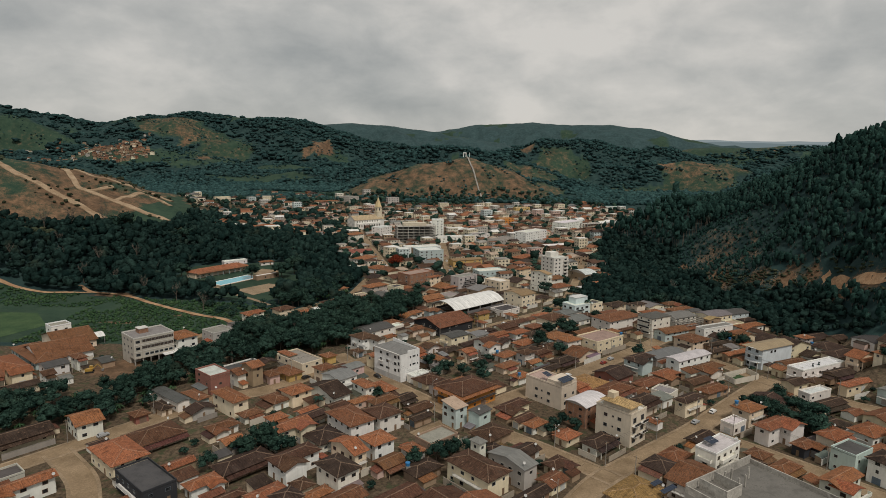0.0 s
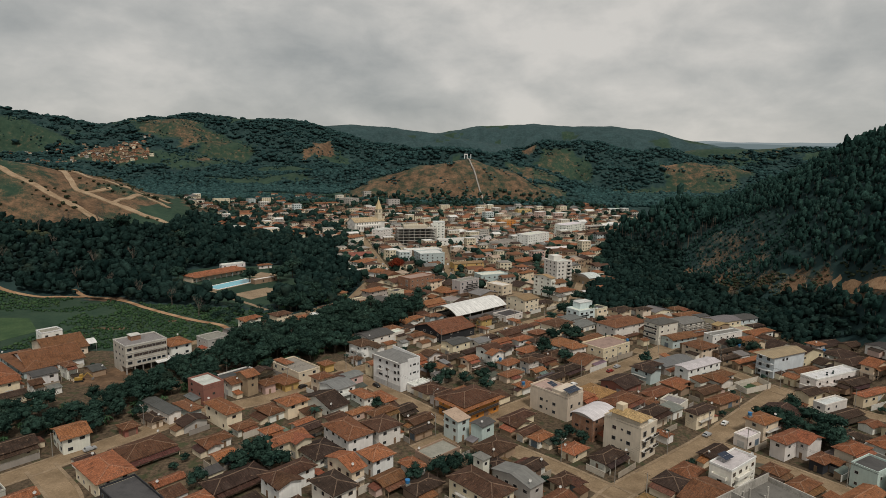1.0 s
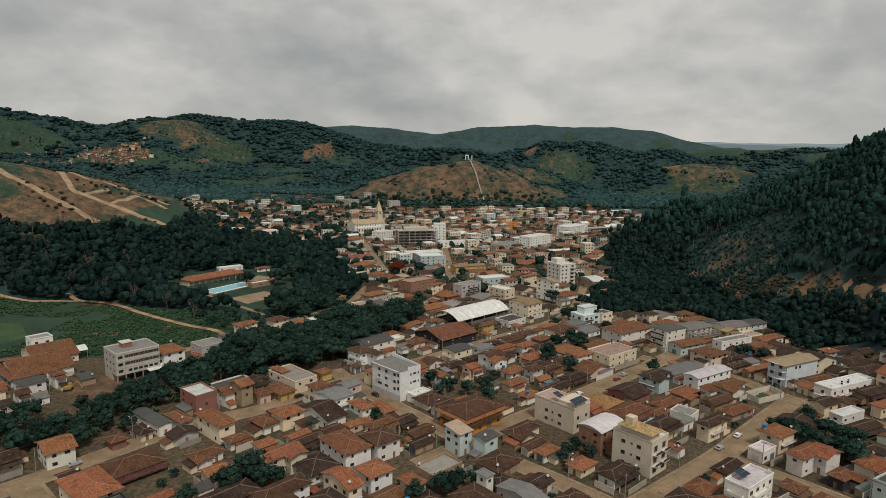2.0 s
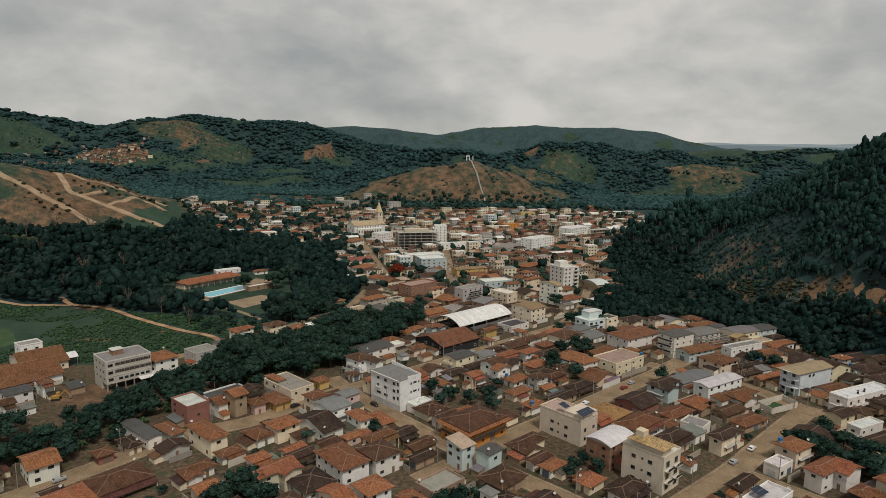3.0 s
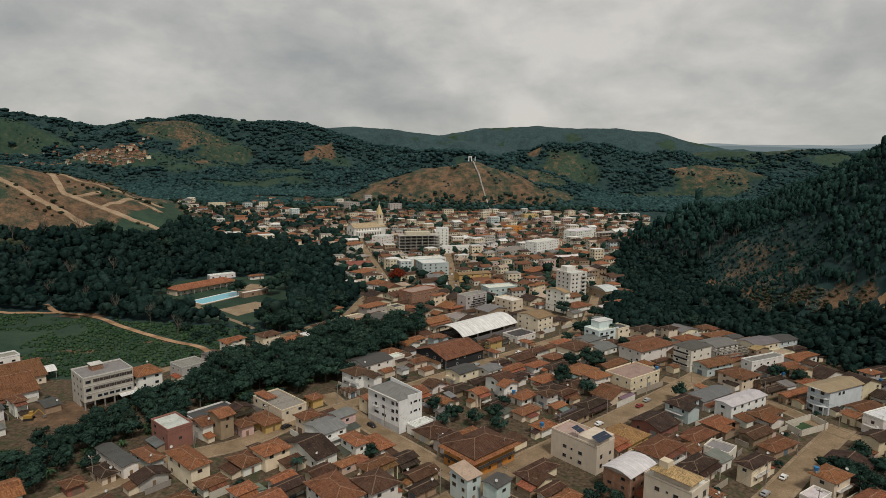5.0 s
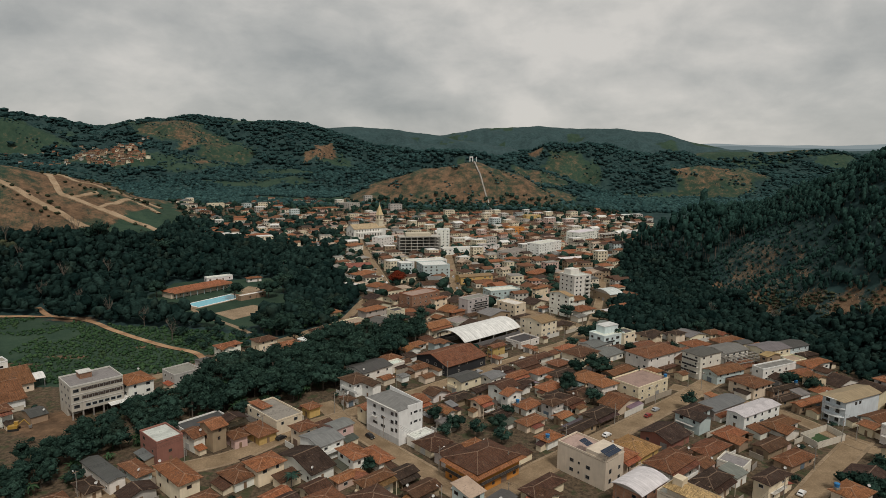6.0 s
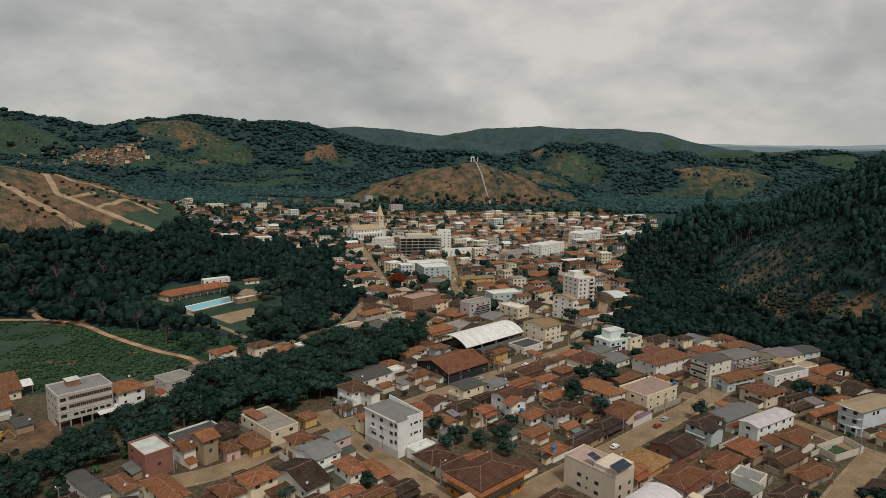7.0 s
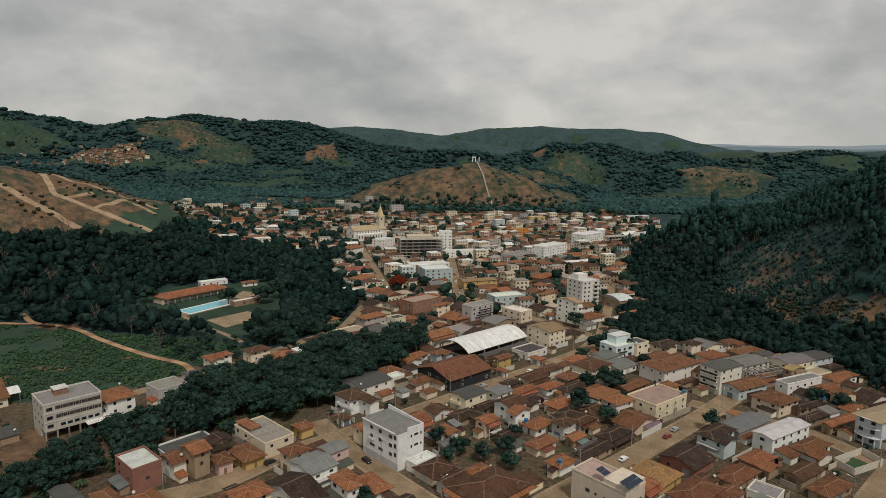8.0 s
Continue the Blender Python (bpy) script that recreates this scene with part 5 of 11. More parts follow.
house(40.2, 438.1, 42.4, 10.2, 15.0, 9.0, 'flat', 'fw', 'c')
house(73.0, 443.2, 40.9, 5.6, 17.1, 14.0, 'gable', 'ty', 'w', balconies=(0,))
house(104.7, 446.1, 35.0, 10.3, 5.0, 3.2, 'gable', 'tw', 't')
house(-6.6, 447.3, 44.1, 12.7, 5.0, 9.0, 'hip', 'o', 'c')
house(63.2, 450.5, 41.7, 9.0, 5.7, 3.2, 'hip', 'o', 'w')
house(115.1, 457.2, 33.2, 15.5, 5.1, 4.0, 'hip', 'o', 'w')
house(-20.2, 457.4, 45.3, 25.2, 13.0, 10.0, 'flat', 'ft', 'br')
house(-139.6, 473.0, 51.0, 20.0, 6.0, 3.2, 'flat', 'fw', 't')
house(37.8, 487.3, 24.4, 23.8, 12.0, 7.0, 'flat', 'fw', 'l')
house(115.2, 489.0, 28.3, 13.1, 18.8, 6.0, 'arch', 'fw', 't')
house(66.4, 490.9, 45.3, 16.8, 5.0, 8.0, 'hip', 'o', 'c')
house(-76.1, 504.3, 61.2, 13.0, 12.4, 4.0, 'flat', 'fw', 'w')
house(-55.9, 507.1, 61.8, 15.6, 13.1, 4.0, 'hip', 'o', 'w')
house(-11.7, 518.0, 22.7, 22.9, 12.0, 4.0, 'gable', 'b', 'w')
house(-155.9, 530.4, 34.4, 12.5, 6.0, 3.2, 'hip', 'o', 'w')
house(-184.5, 531.8, 41.3, 20.7, 6.0, 3.2, 'flat', 'fw', 'w')
house(-40.3, 534.9, 25.8, 9.7, 6.0, 4.0, 'hip', 'o', 'c')
house(20.2, 542.4, 23.7, 29.4, 11.7, 6.0, 'gable', 'ty', 'y')
house(47.4, 546.6, 51.6, 21.4, 12.4, 3.2, 'hip', 'b', 't')
house(-71.8, 553.8, 59.7, 21.5, 13.5, 4.0, 'hip', 'o', 'w')
house(-13.8, 564.9, 19.2, 23.4, 20.0, 11.0, 'flat', 'fw', 'l')
house(75.9, 573.9, 53.2, 25.3, 12.8, 4.0, 'hip', 'o', 't')
house(-81.1, 588.1, 19.9, 22.3, 16.0, 4.0, 'gable', 'r', 'w')
house(22.7, 596.1, 31.5, 26.7, 10.0, 4.0, 'hip', 'b', 'w')
house(-21.0, 601.2, 22.4, 35.8, 13.0, 8.0, 'flat', 'fw', 'w')
house(60.2, 622.3, 22.7, 18.0, 9.0, 4.0, 'hip', 'b', 'w')
house(42.0, 625.0, 33.3, 22.9, 10.0, 4.0, 'hip', 'o', 'c')
house(116.8, 638.2, 25.9, 28.4, 10.0, 4.0, 'gable', 'tw', 't')
house(65.3, 675.2, 53.0, 34.7, 15.2, 7.0, 'flat', 'fg', 'g')
house(172.2, 690.2, 21.7, 24.8, 10.0, 3.2, 'hip', 'o', 'w')
house(100.0, 690.5, 48.1, 41.8, 15.2, 14.0, 'flat', 'fw', 'w')
house(8.8, 690.5, 22.4, 37.0, 14.0, 6.0, 'flat', 'fw', 'w')
house(-188.1, 694.0, 32.6, 12.8, 9.0, 4.0, 'hip', 'b', 'w')
house(126.9, 694.9, 21.3, 27.4, 6.4, 4.0, 'hip', 'o', 'w')
house(-102.1, 696.5, 62.5, 22.8, 11.9, 6.0, 'hip', 'o', 'w')
house(42.6, 713.4, 25.4, 20.2, 14.0, 7.0, 'flat', 'fg', 'w')
house(-6.9, 721.7, 3.9, 13.6, 12.0, 22.0, 'flat', 'fw', 'w')
house(-73.5, 724.2, 58.4, 22.8, 13.1, 12.0, 'flat', 'fw', 'w')
house(-182.3, 728.2, 27.5, 18.9, 9.0, 4.0, 'hip', 'o', 'w')
house(-121.6, 736.6, 26.1, 21.1, 9.0, 4.0, 'hip', 'o', 'c')
house(-224.9, 771.2, 27.2, 22.8, 9.0, 6.0, 'hip', 'o', 'c')
house(41.8, 786.9, 30.3, 27.7, 8.0, 6.0, 'hip', 'o', 'w')
house(-148.7, 787.5, 26.1, 12.6, 9.0, 4.0, 'hip', 'o', 'w')
house(162.0, 791.2, 47.7, 46.4, 17.0, 14.0, 'flat', 'fw', 'w')
house(234.0, 823.2, 46.5, 45.9, 5.0, 10.0, 'flat', 'fg', 'w')
house(63.8, 831.3, 22.4, 20.1, 10.0, 7.0, 'flat', 'fw', 'c')
house(85.2, 844.8, 22.0, 22.2, 12.0, 8.0, 'flat', 'ty', 'or')
house(-210.3, 874.0, 27.0, 30.8, 10.0, 4.0, 'hip', 'o', 'c')
house(-292.9, 900.7, 30.2, 27.5, 10.0, 4.0, 'hip', 'o', 'w')
house(-172.2, 907.5, 27.2, 33.1, 10.0, 4.0, 'hip', 'o', 'w')
house(-254.5, 907.5, 25.2, 40.0, 10.0, 4.0, 'hip', 'm', 'c')
house(-17.2, 956.7, 26.3, 38.5, 8.0, 3.2, 'gable', 'o', 'w')
house(28.3, 964.7, 24.7, 44.6, 8.0, 3.2, 'gable', 'o', 'w')
house(259.3, 965.7, 24.3, 44.5, 9.0, 4.0, 'gable', 'tw', 'w')
house(-188.7, 980.4, 27.1, 40.5, 9.0, 4.0, 'hip', 'o', 'c')
house(-356.7, 980.8, 38.0, 24.2, 9.0, 6.0, 'flat', 'fw', 'c')
house(-156.3, 1003.7, 55.8, 23.2, 23.0, 8.0, 'flat', 'fg', 'g')
house(118.0, 925.0, 24.3, 24.0, 10.0, 9.0, 'flat', 'fw', 'y')
house(-82.0, 975.0, 27.7, 19.0, 9.0, 12.0, 'flat', 'fg', 'g')
house(-185.2, 283.3, 47.0, 23.9, 28.4, 4.0, 'gable', 'm', 'w', label='long low school range under a patchy orange tiled roof')
house(-191.5, 301.9, 47.0, 19.3, 27.7, 4.0, 'gable', 'm', 'c', label='long low school range under an old tiled roof beside the pitch')
# smaller houses filling the blocks
house(194.9, 285.3, 26.0, 18.7, 11.7, 5.8, 'hip', 'd', 'c')
house(199.6, 186.9, 26.0, 18.7, 13.0, 3.8, 'gabley', 'b', 'w')
house(188.9, 150.4, 26.0, 19.0, 12.0, 3.8, 'gabley', 'b', 'w')
house(202.4, 307.5, 26.0, 16.5, 13.1, 3.2, 'hip', 'd', 'w')
house(226.0, 168.9, 26.0, 15.1, 12.9, 5.8, 'hip', 'd', 'c')
house(-162.6, 174.5, 51.0, 17.3, 13.3, 3.2, 'hip', 'o', 'w')
house(-12.1, 426.5, 44.6, 17.4, 11.2, 3.8, 'gabley', 'b', 'c')
house(219.2, 215.9, 26.0, 19.4, 12.2, 3.4, 'gable', 'o', 'w')
house(16.1, 403.8, 43.0, 19.1, 11.4, 3.2, 'gabley', 'd', 'w')
house(-180.1, 176.5, 51.0, 16.9, 10.4, 3.2, 'hip', 'b', 'c')
house(217.6, 298.5, 26.0, 14.7, 12.1, 3.4, 'gable', 'td', 'w')
house(171.1, 155.4, 26.0, 15.2, 11.2, 3.4, 'gabley', 'b', 'c')
house(227.2, 239.9, 26.0, 15.2, 13.3, 3.2, 'gable', 'td', 'c')
house(113.0, 383.1, 33.5, 15.6, 12.3, 5.8, 'gabley', 'd', 'c')
house(-36.5, 460.8, 46.7, 15.6, 12.8, 5.8, 'gable', 'b', 'c')
house(169.9, 280.4, 26.0, 15.8, 12.6, 3.2, 'gable', 'm', 'w')
house(190.6, 208.6, 26.0, 16.8, 12.7, 3.8, 'gabley', 'b', 'w')
house(47.6, 424.1, 42.1, 15.2, 12.1, 3.2, 'hip', 'd', 'w')
house(-18.7, 361.1, 45.1, 18.5, 11.0, 3.2, 'hip', 'o', 'w')
house(142.8, 359.0, 28.7, 18.8, 13.3, 5.8, 'gable', 'tg', 'w')
house(206.9, 230.2, 26.0, 18.5, 11.3, 3.8, 'gable', 'b', 'w')
house(201.5, 173.6, 26.0, 17.1, 12.0, 3.4, 'gable', 'tg', 'w')
house(-199.6, 177.7, 51.0, 18.3, 10.4, 3.8, 'gabley', 'd', 'w')
house(-187.3, 191.0, 51.0, 16.9, 11.7, 3.4, 'gabley', 'o', 'w')
house(181.0, 368.6, 26.0, 16.1, 11.2, 5.8, 'gable', 'td', 'l')
house(151.0, 165.4, 27.4, 17.4, 10.4, 5.8, 'hip', 'o', 'c')
house(223.1, 287.6, 26.0, 18.2, 11.0, 3.8, 'gabley', 'd', 'c')
house(178.3, 319.6, 26.0, 19.2, 10.9, 3.2, 'gabley', 'd', 'w')
house(61.9, 320.5, 41.7, 15.3, 11.4, 3.4, 'hip', 'o', 'c')
house(203.1, 242.9, 26.0, 15.0, 12.9, 3.2, 'gable', 'tg', 'c')
house(154.1, 380.0, 27.0, 19.5, 12.7, 3.8, 'hip', 'm', 't')
house(1.1, 156.5, 43.5, 17.7, 10.5, 3.8, 'gabley', 'b', 'w')
house(-170.3, 146.9, 51.0, 14.9, 10.5, 3.2, 'gabley', 'o', 'w')
house(-61.4, 179.2, 48.0, 18.4, 11.4, 3.2, 'hip', 'd', 't')
house(137.7, 393.7, 29.6, 14.8, 12.4, 3.2, 'gabley', 'tg', 'c')
house(84.7, 464.2, 38.7, 16.9, 11.0, 5.8, 'gable', 'm', 'w')
house(15.5, 453.2, 43.1, 15.1, 13.6, 6.6, 'gabley', 'm', 'c')
house(67.4, 408.1, 41.6, 15.5, 11.6, 3.4, 'gabley', 'd', 'c')
house(166.6, 201.1, 26.0, 18.1, 10.4, 6.6, 'gable', 'd', 'c')
house(-145.2, 148.4, 51.0, 18.0, 12.3, 3.4, 'gable', 'b', 'c')
house(-190.0, 160.1, 51.0, 17.5, 10.6, 6.6, 'hip', 'm', 'w')
house(71.3, 237.2, 41.3, 16.9, 11.9, 6.2, 'hip', 'm', 'w')
house(226.2, 265.7, 26.0, 15.5, 10.9, 3.8, 'gable', 'tg', 'l')
house(133.2, 154.1, 30.3, 14.7, 10.3, 3.2, 'hip', 'd', 'w')
house(80.4, 357.1, 39.5, 14.7, 12.5, 3.2, 'gable', 'tg', 'w')
house(-188.3, 237.3, 51.0, 15.6, 12.5, 6.2, 'gable', 'm', 'c')
house(27.5, 420.6, 42.7, 18.3, 12.0, 6.6, 'gabley', 'tg', 't')
house(-49.6, 145.0, 47.4, 15.6, 12.3, 3.2, 'gable', 'td', 't')
house(-27.3, 151.0, 45.9, 19.4, 12.1, 6.2, 'gable', 'm', 'l')
house(170.6, 220.4, 26.0, 16.4, 10.8, 3.8, 'gable', 'm', 'c')
house(58.8, 463.5, 41.8, 16.9, 12.1, 3.4, 'gabley', 'd', 'c')
house(173.2, 175.1, 26.0, 17.8, 10.3, 6.6, 'hip', 'm', 't')
house(165.0, 360.3, 26.0, 19.1, 12.9, 6.6, 'gable', 'tg', 'c')
house(-15.7, 285.4, 44.9, 16.3, 11.8, 3.8, 'gable', 'o', 'w')
house(-78.9, 146.1, 48.7, 17.6, 11.3, 3.2, 'gable', 'd', 'w')
house(205.2, 325.3, 26.0, 16.5, 10.4, 3.2, 'gable', 'd', 'c')
house(180.0, 302.0, 26.0, 18.3, 10.5, 6.6, 'gabley', 'd', 'c')
house(126.5, 273.0, 31.4, 16.6, 11.7, 3.4, 'hip', 'm', 'w')
house(221.5, 148.1, 26.0, 15.8, 11.4, 5.8, 'gable', 'm', 'w')
house(40.1, 377.3, 42.4, 15.3, 10.9, 3.4, 'flat', 'fd', 'w')
house(-36.5, 320.8, 46.7, 17.7, 13.3, 6.2, 'gable', 'td', 'w')
house(-142.1, 193.8, 51.0, 18.8, 12.4, 3.8, 'gable', 'd', 'c')
house(223.3, 193.2, 26.0, 17.6, 10.9, 3.2, 'gabley', 'o', 'c')
house(86.9, 447.9, 38.3, 17.8, 12.3, 3.4, 'hip', 'o', 'w')
house(121.3, 205.5, 32.2, 17.6, 10.3, 6.6, 'hip', 'o', 'w')
house(133.3, 373.4, 30.3, 15.1, 12.1, 3.4, 'hip', 'o', 'w')
house(120.7, 168.0, 32.3, 15.2, 10.3, 6.6, 'gable', 'o', 'w')
house(205.7, 157.7, 26.0, 16.5, 12.0, 3.8, 'gable', 'd', 'w')
house(11.9, 150.0, 43.2, 16.5, 13.2, 6.2, 'gabley', 'o', 'c')
house(158.3, 181.7, 26.3, 18.2, 10.3, 3.8, 'gable', 'm', 'w')
house(69.6, 292.7, 41.5, 16.7, 10.4, 3.2, 'gabley', 'm', 'c')
house(45.7, 145.1, 42.2, 18.7, 13.5, 3.4, 'gable', 'o', 'l')
house(7.4, 465.2, 43.3, 17.4, 10.8, 3.4, 'gabley', 'd', 'c')
house(76.9, 169.4, 40.2, 17.4, 12.0, 6.2, 'gabley', 'm', 'w')
house(-172.3, 235.4, 51.0, 17.0, 11.3, 3.4, 'gable', 'd', 'c')
house(2.2, 439.2, 43.4, 16.7, 11.5, 3.4, 'gabley', 'o', 'c')
house(65.1, 346.9, 41.6, 16.6, 12.6, 6.6, 'hip', 'b', 'c')
house(-47.5, 446.6, 47.3, 17.7, 12.3, 3.8, 'gabley', 'b', 'c')
house(-56.8, 400.8, 47.7, 18.7, 13.4, 3.8, 'flat', 'ft', 'c')
house(-7.9, 391.4, 44.2, 18.0, 13.3, 6.2, 'gable', 'o', 'c')
house(-50.9, 466.4, 47.5, 15.7, 11.6, 3.8, 'gabley', 'd', 'c')
house(-184.1, 148.2, 51.0, 17.5, 11.9, 3.2, 'gabley', 'm', 'c')
house(185.3, 164.3, 26.0, 15.7, 12.7, 3.4, 'gable', 'o', 'c')
house(78.8, 371.4, 39.8, 16.6, 10.2, 3.4, 'gable', 'tg', 'w')
house(102.8, 368.3, 35.3, 14.6, 11.9, 3.4, 'gable', 'm', 'w')
house(93.7, 325.6, 37.0, 14.9, 11.0, 3.8, 'hip', 'o', 'c')
house(178.2, 191.7, 26.0, 17.6, 12.6, 6.6, 'hip', 'd', 't')
house(-89.3, 264.5, 49.2, 16.8, 12.5, 3.2, 'flat', 'fd', 'w')
house(-44.7, 178.6, 47.2, 16.2, 11.5, 5.8, 'hip', 'b', 'w')
house(149.0, 191.0, 27.8, 15.4, 10.9, 3.2, 'hip', 'o', 't')
house(-39.8, 399.8, 47.0, 14.1, 11.5, 5.8, 'gabley', 'td', 'c')
house(5.0, 412.4, 43.4, 12.7, 11.3, 3.4, 'flat', 'fg', 'g')
house(-166.7, 189.1, 51.0, 12.5, 10.0, 3.8, 'gable', 'd', 'c')
house(80.2, 226.7, 39.6, 13.0, 9.2, 6.2, 'hip', 'd', 'c')
house(220.3, 249.9, 26.0, 11.7, 9.4, 6.2, 'hip', 'd', 'c')
house(6.5, 308.5, 43.3, 12.9, 9.7, 6.6, 'gable', 'td', 'c')
house(194.0, 269.8, 26.0, 14.8, 9.0, 6.6, 'gabley', 'o', 'c')
house(-106.3, 147.7, 49.9, 15.2, 11.5, 3.8, 'gable', 'd', 'c')
house(56.9, 301.7, 41.9, 11.6, 9.6, 3.2, 'gabley', 'b', 'c')
house(212.0, 259.3, 26.0, 11.5, 10.1, 5.8, 'gabley', 'td', 'l')
house(153.2, 396.0, 27.1, 12.2, 12.0, 3.4, 'gabley', 'm', 'c')
house(-51.0, 199.3, 47.5, 14.2, 10.3, 6.2, 'gable', 'o', 'c')
house(180.3, 263.0, 26.0, 14.8, 9.7, 3.4, 'gable', 'd', 't')
house(-45.9, 412.1, 47.3, 11.8, 9.7, 3.4, 'gable', 'b', 'c')
house(36.6, 336.2, 42.5, 14.5, 11.4, 3.4, 'gable', 'b', 'c')
house(35.4, 450.2, 42.5, 11.9, 9.0, 3.4, 'gable', 'b', 'c')
house(120.6, 347.8, 32.3, 12.3, 11.9, 3.2, 'gabley', 'b', 'c')
house(199.7, 200.7, 26.0, 13.8, 9.1, 3.8, 'gabley', 'o', 't')
house(220.1, 274.5, 26.0, 13.5, 9.1, 3.2, 'gable', 'tg', 'w')
house(137.8, 199.8, 29.6, 12.0, 9.3, 5.8, 'hip', 'o', 'c')
house(-29.0, 341.7, 46.0, 10.3, 9.6, 3.4, 'hip', 'm', 'c')
house(185.3, 358.6, 26.0, 11.0, 8.1, 3.4, 'hip', 'd', 'w')
house(163.1, 307.6, 26.0, 11.7, 9.0, 3.4, 'gabley', 'o', 'c')
house(97.0, 383.5, 36.4, 9.7, 8.1, 6.6, 'flat', 'fd', 'c')
house(-5.3, 359.6, 44.0, 9.7, 9.1, 6.2, 'gabley', 'm', 'l')
house(-57.9, 232.7, 47.8, 10.6, 9.3, 5.8, 'hip', 'o', 'c')
house(118.0, 371.1, 32.7, 9.5, 10.1, 3.2, 'gabley', 'b', 'l')
house(117.6, 221.0, 32.8, 11.3, 8.4, 6.6, 'hip', 'o', 'c')
house(27.1, 462.1, 42.7, 9.7, 9.8, 6.6, 'hip', 'd', 'w')
house(1.0, 244.7, 43.5, 10.2, 9.7, 3.8, 'gable', 'b', 'g')
house(-76.6, 203.6, 48.6, 11.1, 9.1, 3.4, 'hip', 'm', 'w')
house(19.1, 313.2, 43.0, 9.8, 8.3, 5.8, 'gable', 'tg', 'w')
house(-170.9, 257.6, 51.0, 10.2, 9.3, 5.8, 'gable', 'td', 'w')
house(-77.6, 261.1, 48.7, 9.5, 8.4, 6.6, 'gabley', 'd', 't')
house(-21.5, 222.8, 45.4, 12.2, 7.7, 6.2, 'hip', 'm', 'c')
house(-29.1, 277.2, 46.0, 11.5, 9.1, 5.8, 'gable', 'o', 'c')
house(57.1, 415.6, 41.9, 9.4, 9.2, 5.8, 'hip', 'd', 'c')
house(57.1, 241.4, 41.9, 9.7, 8.9, 5.8, 'hip', 'o', 'c')
house(28.5, 367.1, 42.7, 9.8, 8.7, 3.4, 'gabley', 'd', 'w')
house(-68.7, 165.5, 48.3, 10.4, 8.5, 3.8, 'gabley', 'o', 'w')
house(-18.6, 443.0, 45.1, 9.5, 8.9, 3.2, 'hip', 'b', 'w')
house(138.5, 146.1, 29.4, 9.7, 8.3, 3.4, 'hip', 'b', 'w')
house(213.9, 317.3, 26.0, 10.8, 9.9, 3.2, 'gable', 'd', 't')
house(166.9, 373.4, 26.0, 10.7, 8.3, 3.2, 'hip', 'o', 'c')
house(229.0, 208.3, 26.0, 12.0, 8.3, 6.2, 'gable', 'd', 'c')
house(49.8, 290.1, 42.1, 11.1, 8.1, 3.8, 'hip', 'b', 'w')
house(22.7, 299.7, 42.9, 11.2, 9.7, 6.6, 'gable', 'b', 'w')
house(186.6, 294.1, 26.0, 12.5, 7.9, 3.2, 'gabley', 'd', 'c')
house(63.3, 149.4, 41.7, 12.5, 8.6, 6.2, 'hip', 'd', 'g')
house(-25.5, 469.6, 45.7, 10.4, 8.5, 6.6, 'flat', 'fg', 'c')
house(-5.0, 470.0, 43.9, 10.7, 9.8, 6.2, 'gable', 'd', 'c')
house(53.0, 338.8, 42.0, 10.6, 7.9, 3.2, 'hip', 'm', 't')
house(216.7, 177.2, 26.0, 11.7, 8.1, 5.8, 'gabley', 'tg', 'c')
house(191.4, 233.0, 26.0, 8.9, 6.5, 3.2, 'gabley', 'd', 't')
house(35.4, 259.2, 42.5, 9.3, 6.8, 3.4, 'hip', 'o', 'w')
house(-159.4, 159.1, 51.0, 7.8, 6.5, 3.4, 'gable', 'b', 'c')
house(22.6, 430.7, 42.9, 9.5, 6.9, 3.8, 'gable', 'm', 'c')
house(150.5, 248.1, 27.5, 10.3, 7.5, 6.6, 'gable', 'd', 'c')
house(185.7, 217.4, 26.0, 7.9, 6.8, 5.8, 'gable', 'td', 'c')
house(-32.6, 443.2, 46.3, 10.2, 8.4, 3.8, 'gable', 'b', 'c')
house(-46.7, 213.3, 47.3, 9.4, 7.7, 3.8, 'gable', 'd', 'w')
house(-5.8, 298.5, 44.0, 9.1, 7.4, 3.4, 'gabley', 'b', 'w')
house(-39.0, 258.8, 46.9, 8.5, 7.2, 6.6, 'gable', 'tg', 'p')
house(-196.6, 198.6, 51.0, 8.8, 8.1, 3.2, 'gable', 'b', 'g')
house(-51.4, 256.8, 47.5, 8.2, 7.4, 6.6, 'hip', 'm', 'c')
house(204.4, 275.3, 26.0, 8.0, 6.6, 3.4, 'hip', 'd', 'w')
house(70.3, 459.5, 41.4, 9.6, 7.2, 3.4, 'gable', 'b', 'c')
house(13.1, 284.2, 43.1, 7.8, 8.5, 5.8, 'gable', 'o', 'c')
house(90.8, 400.5, 37.6, 9.5, 6.7, 6.6, 'gabley', 'tg', 'p')
house(15.9, 357.8, 43.0, 8.7, 7.7, 3.4, 'gabley', 'b', 'c')
house(-42.0, 154.9, 47.1, 7.7, 7.3, 6.6, 'hip', 'd', 't')
house(171.9, 350.1, 26.0, 9.9, 8.0, 3.8, 'flat', 'ft', 'c')
house(-91.1, 218.8, 49.3, 10.3, 7.1, 3.2, 'gabley', 'd', 'g')
house(-65.4, 147.3, 48.1, 9.3, 6.5, 3.8, 'hip', 'b', 'w')
house(-199.6, 148.0, 51.0, 9.8, 7.0, 3.4, 'gable', 'm', 'c')
house(34.2, 171.6, 42.5, 8.8, 6.9, 3.2, 'gable', 'm', 'c')
house(163.3, 317.0, 26.0, 9.7, 7.2, 6.6, 'gabley', 'm', 'c')
house(152.4, 323.1, 27.2, 9.9, 7.6, 3.4, 'gabley', 'd', 'w')
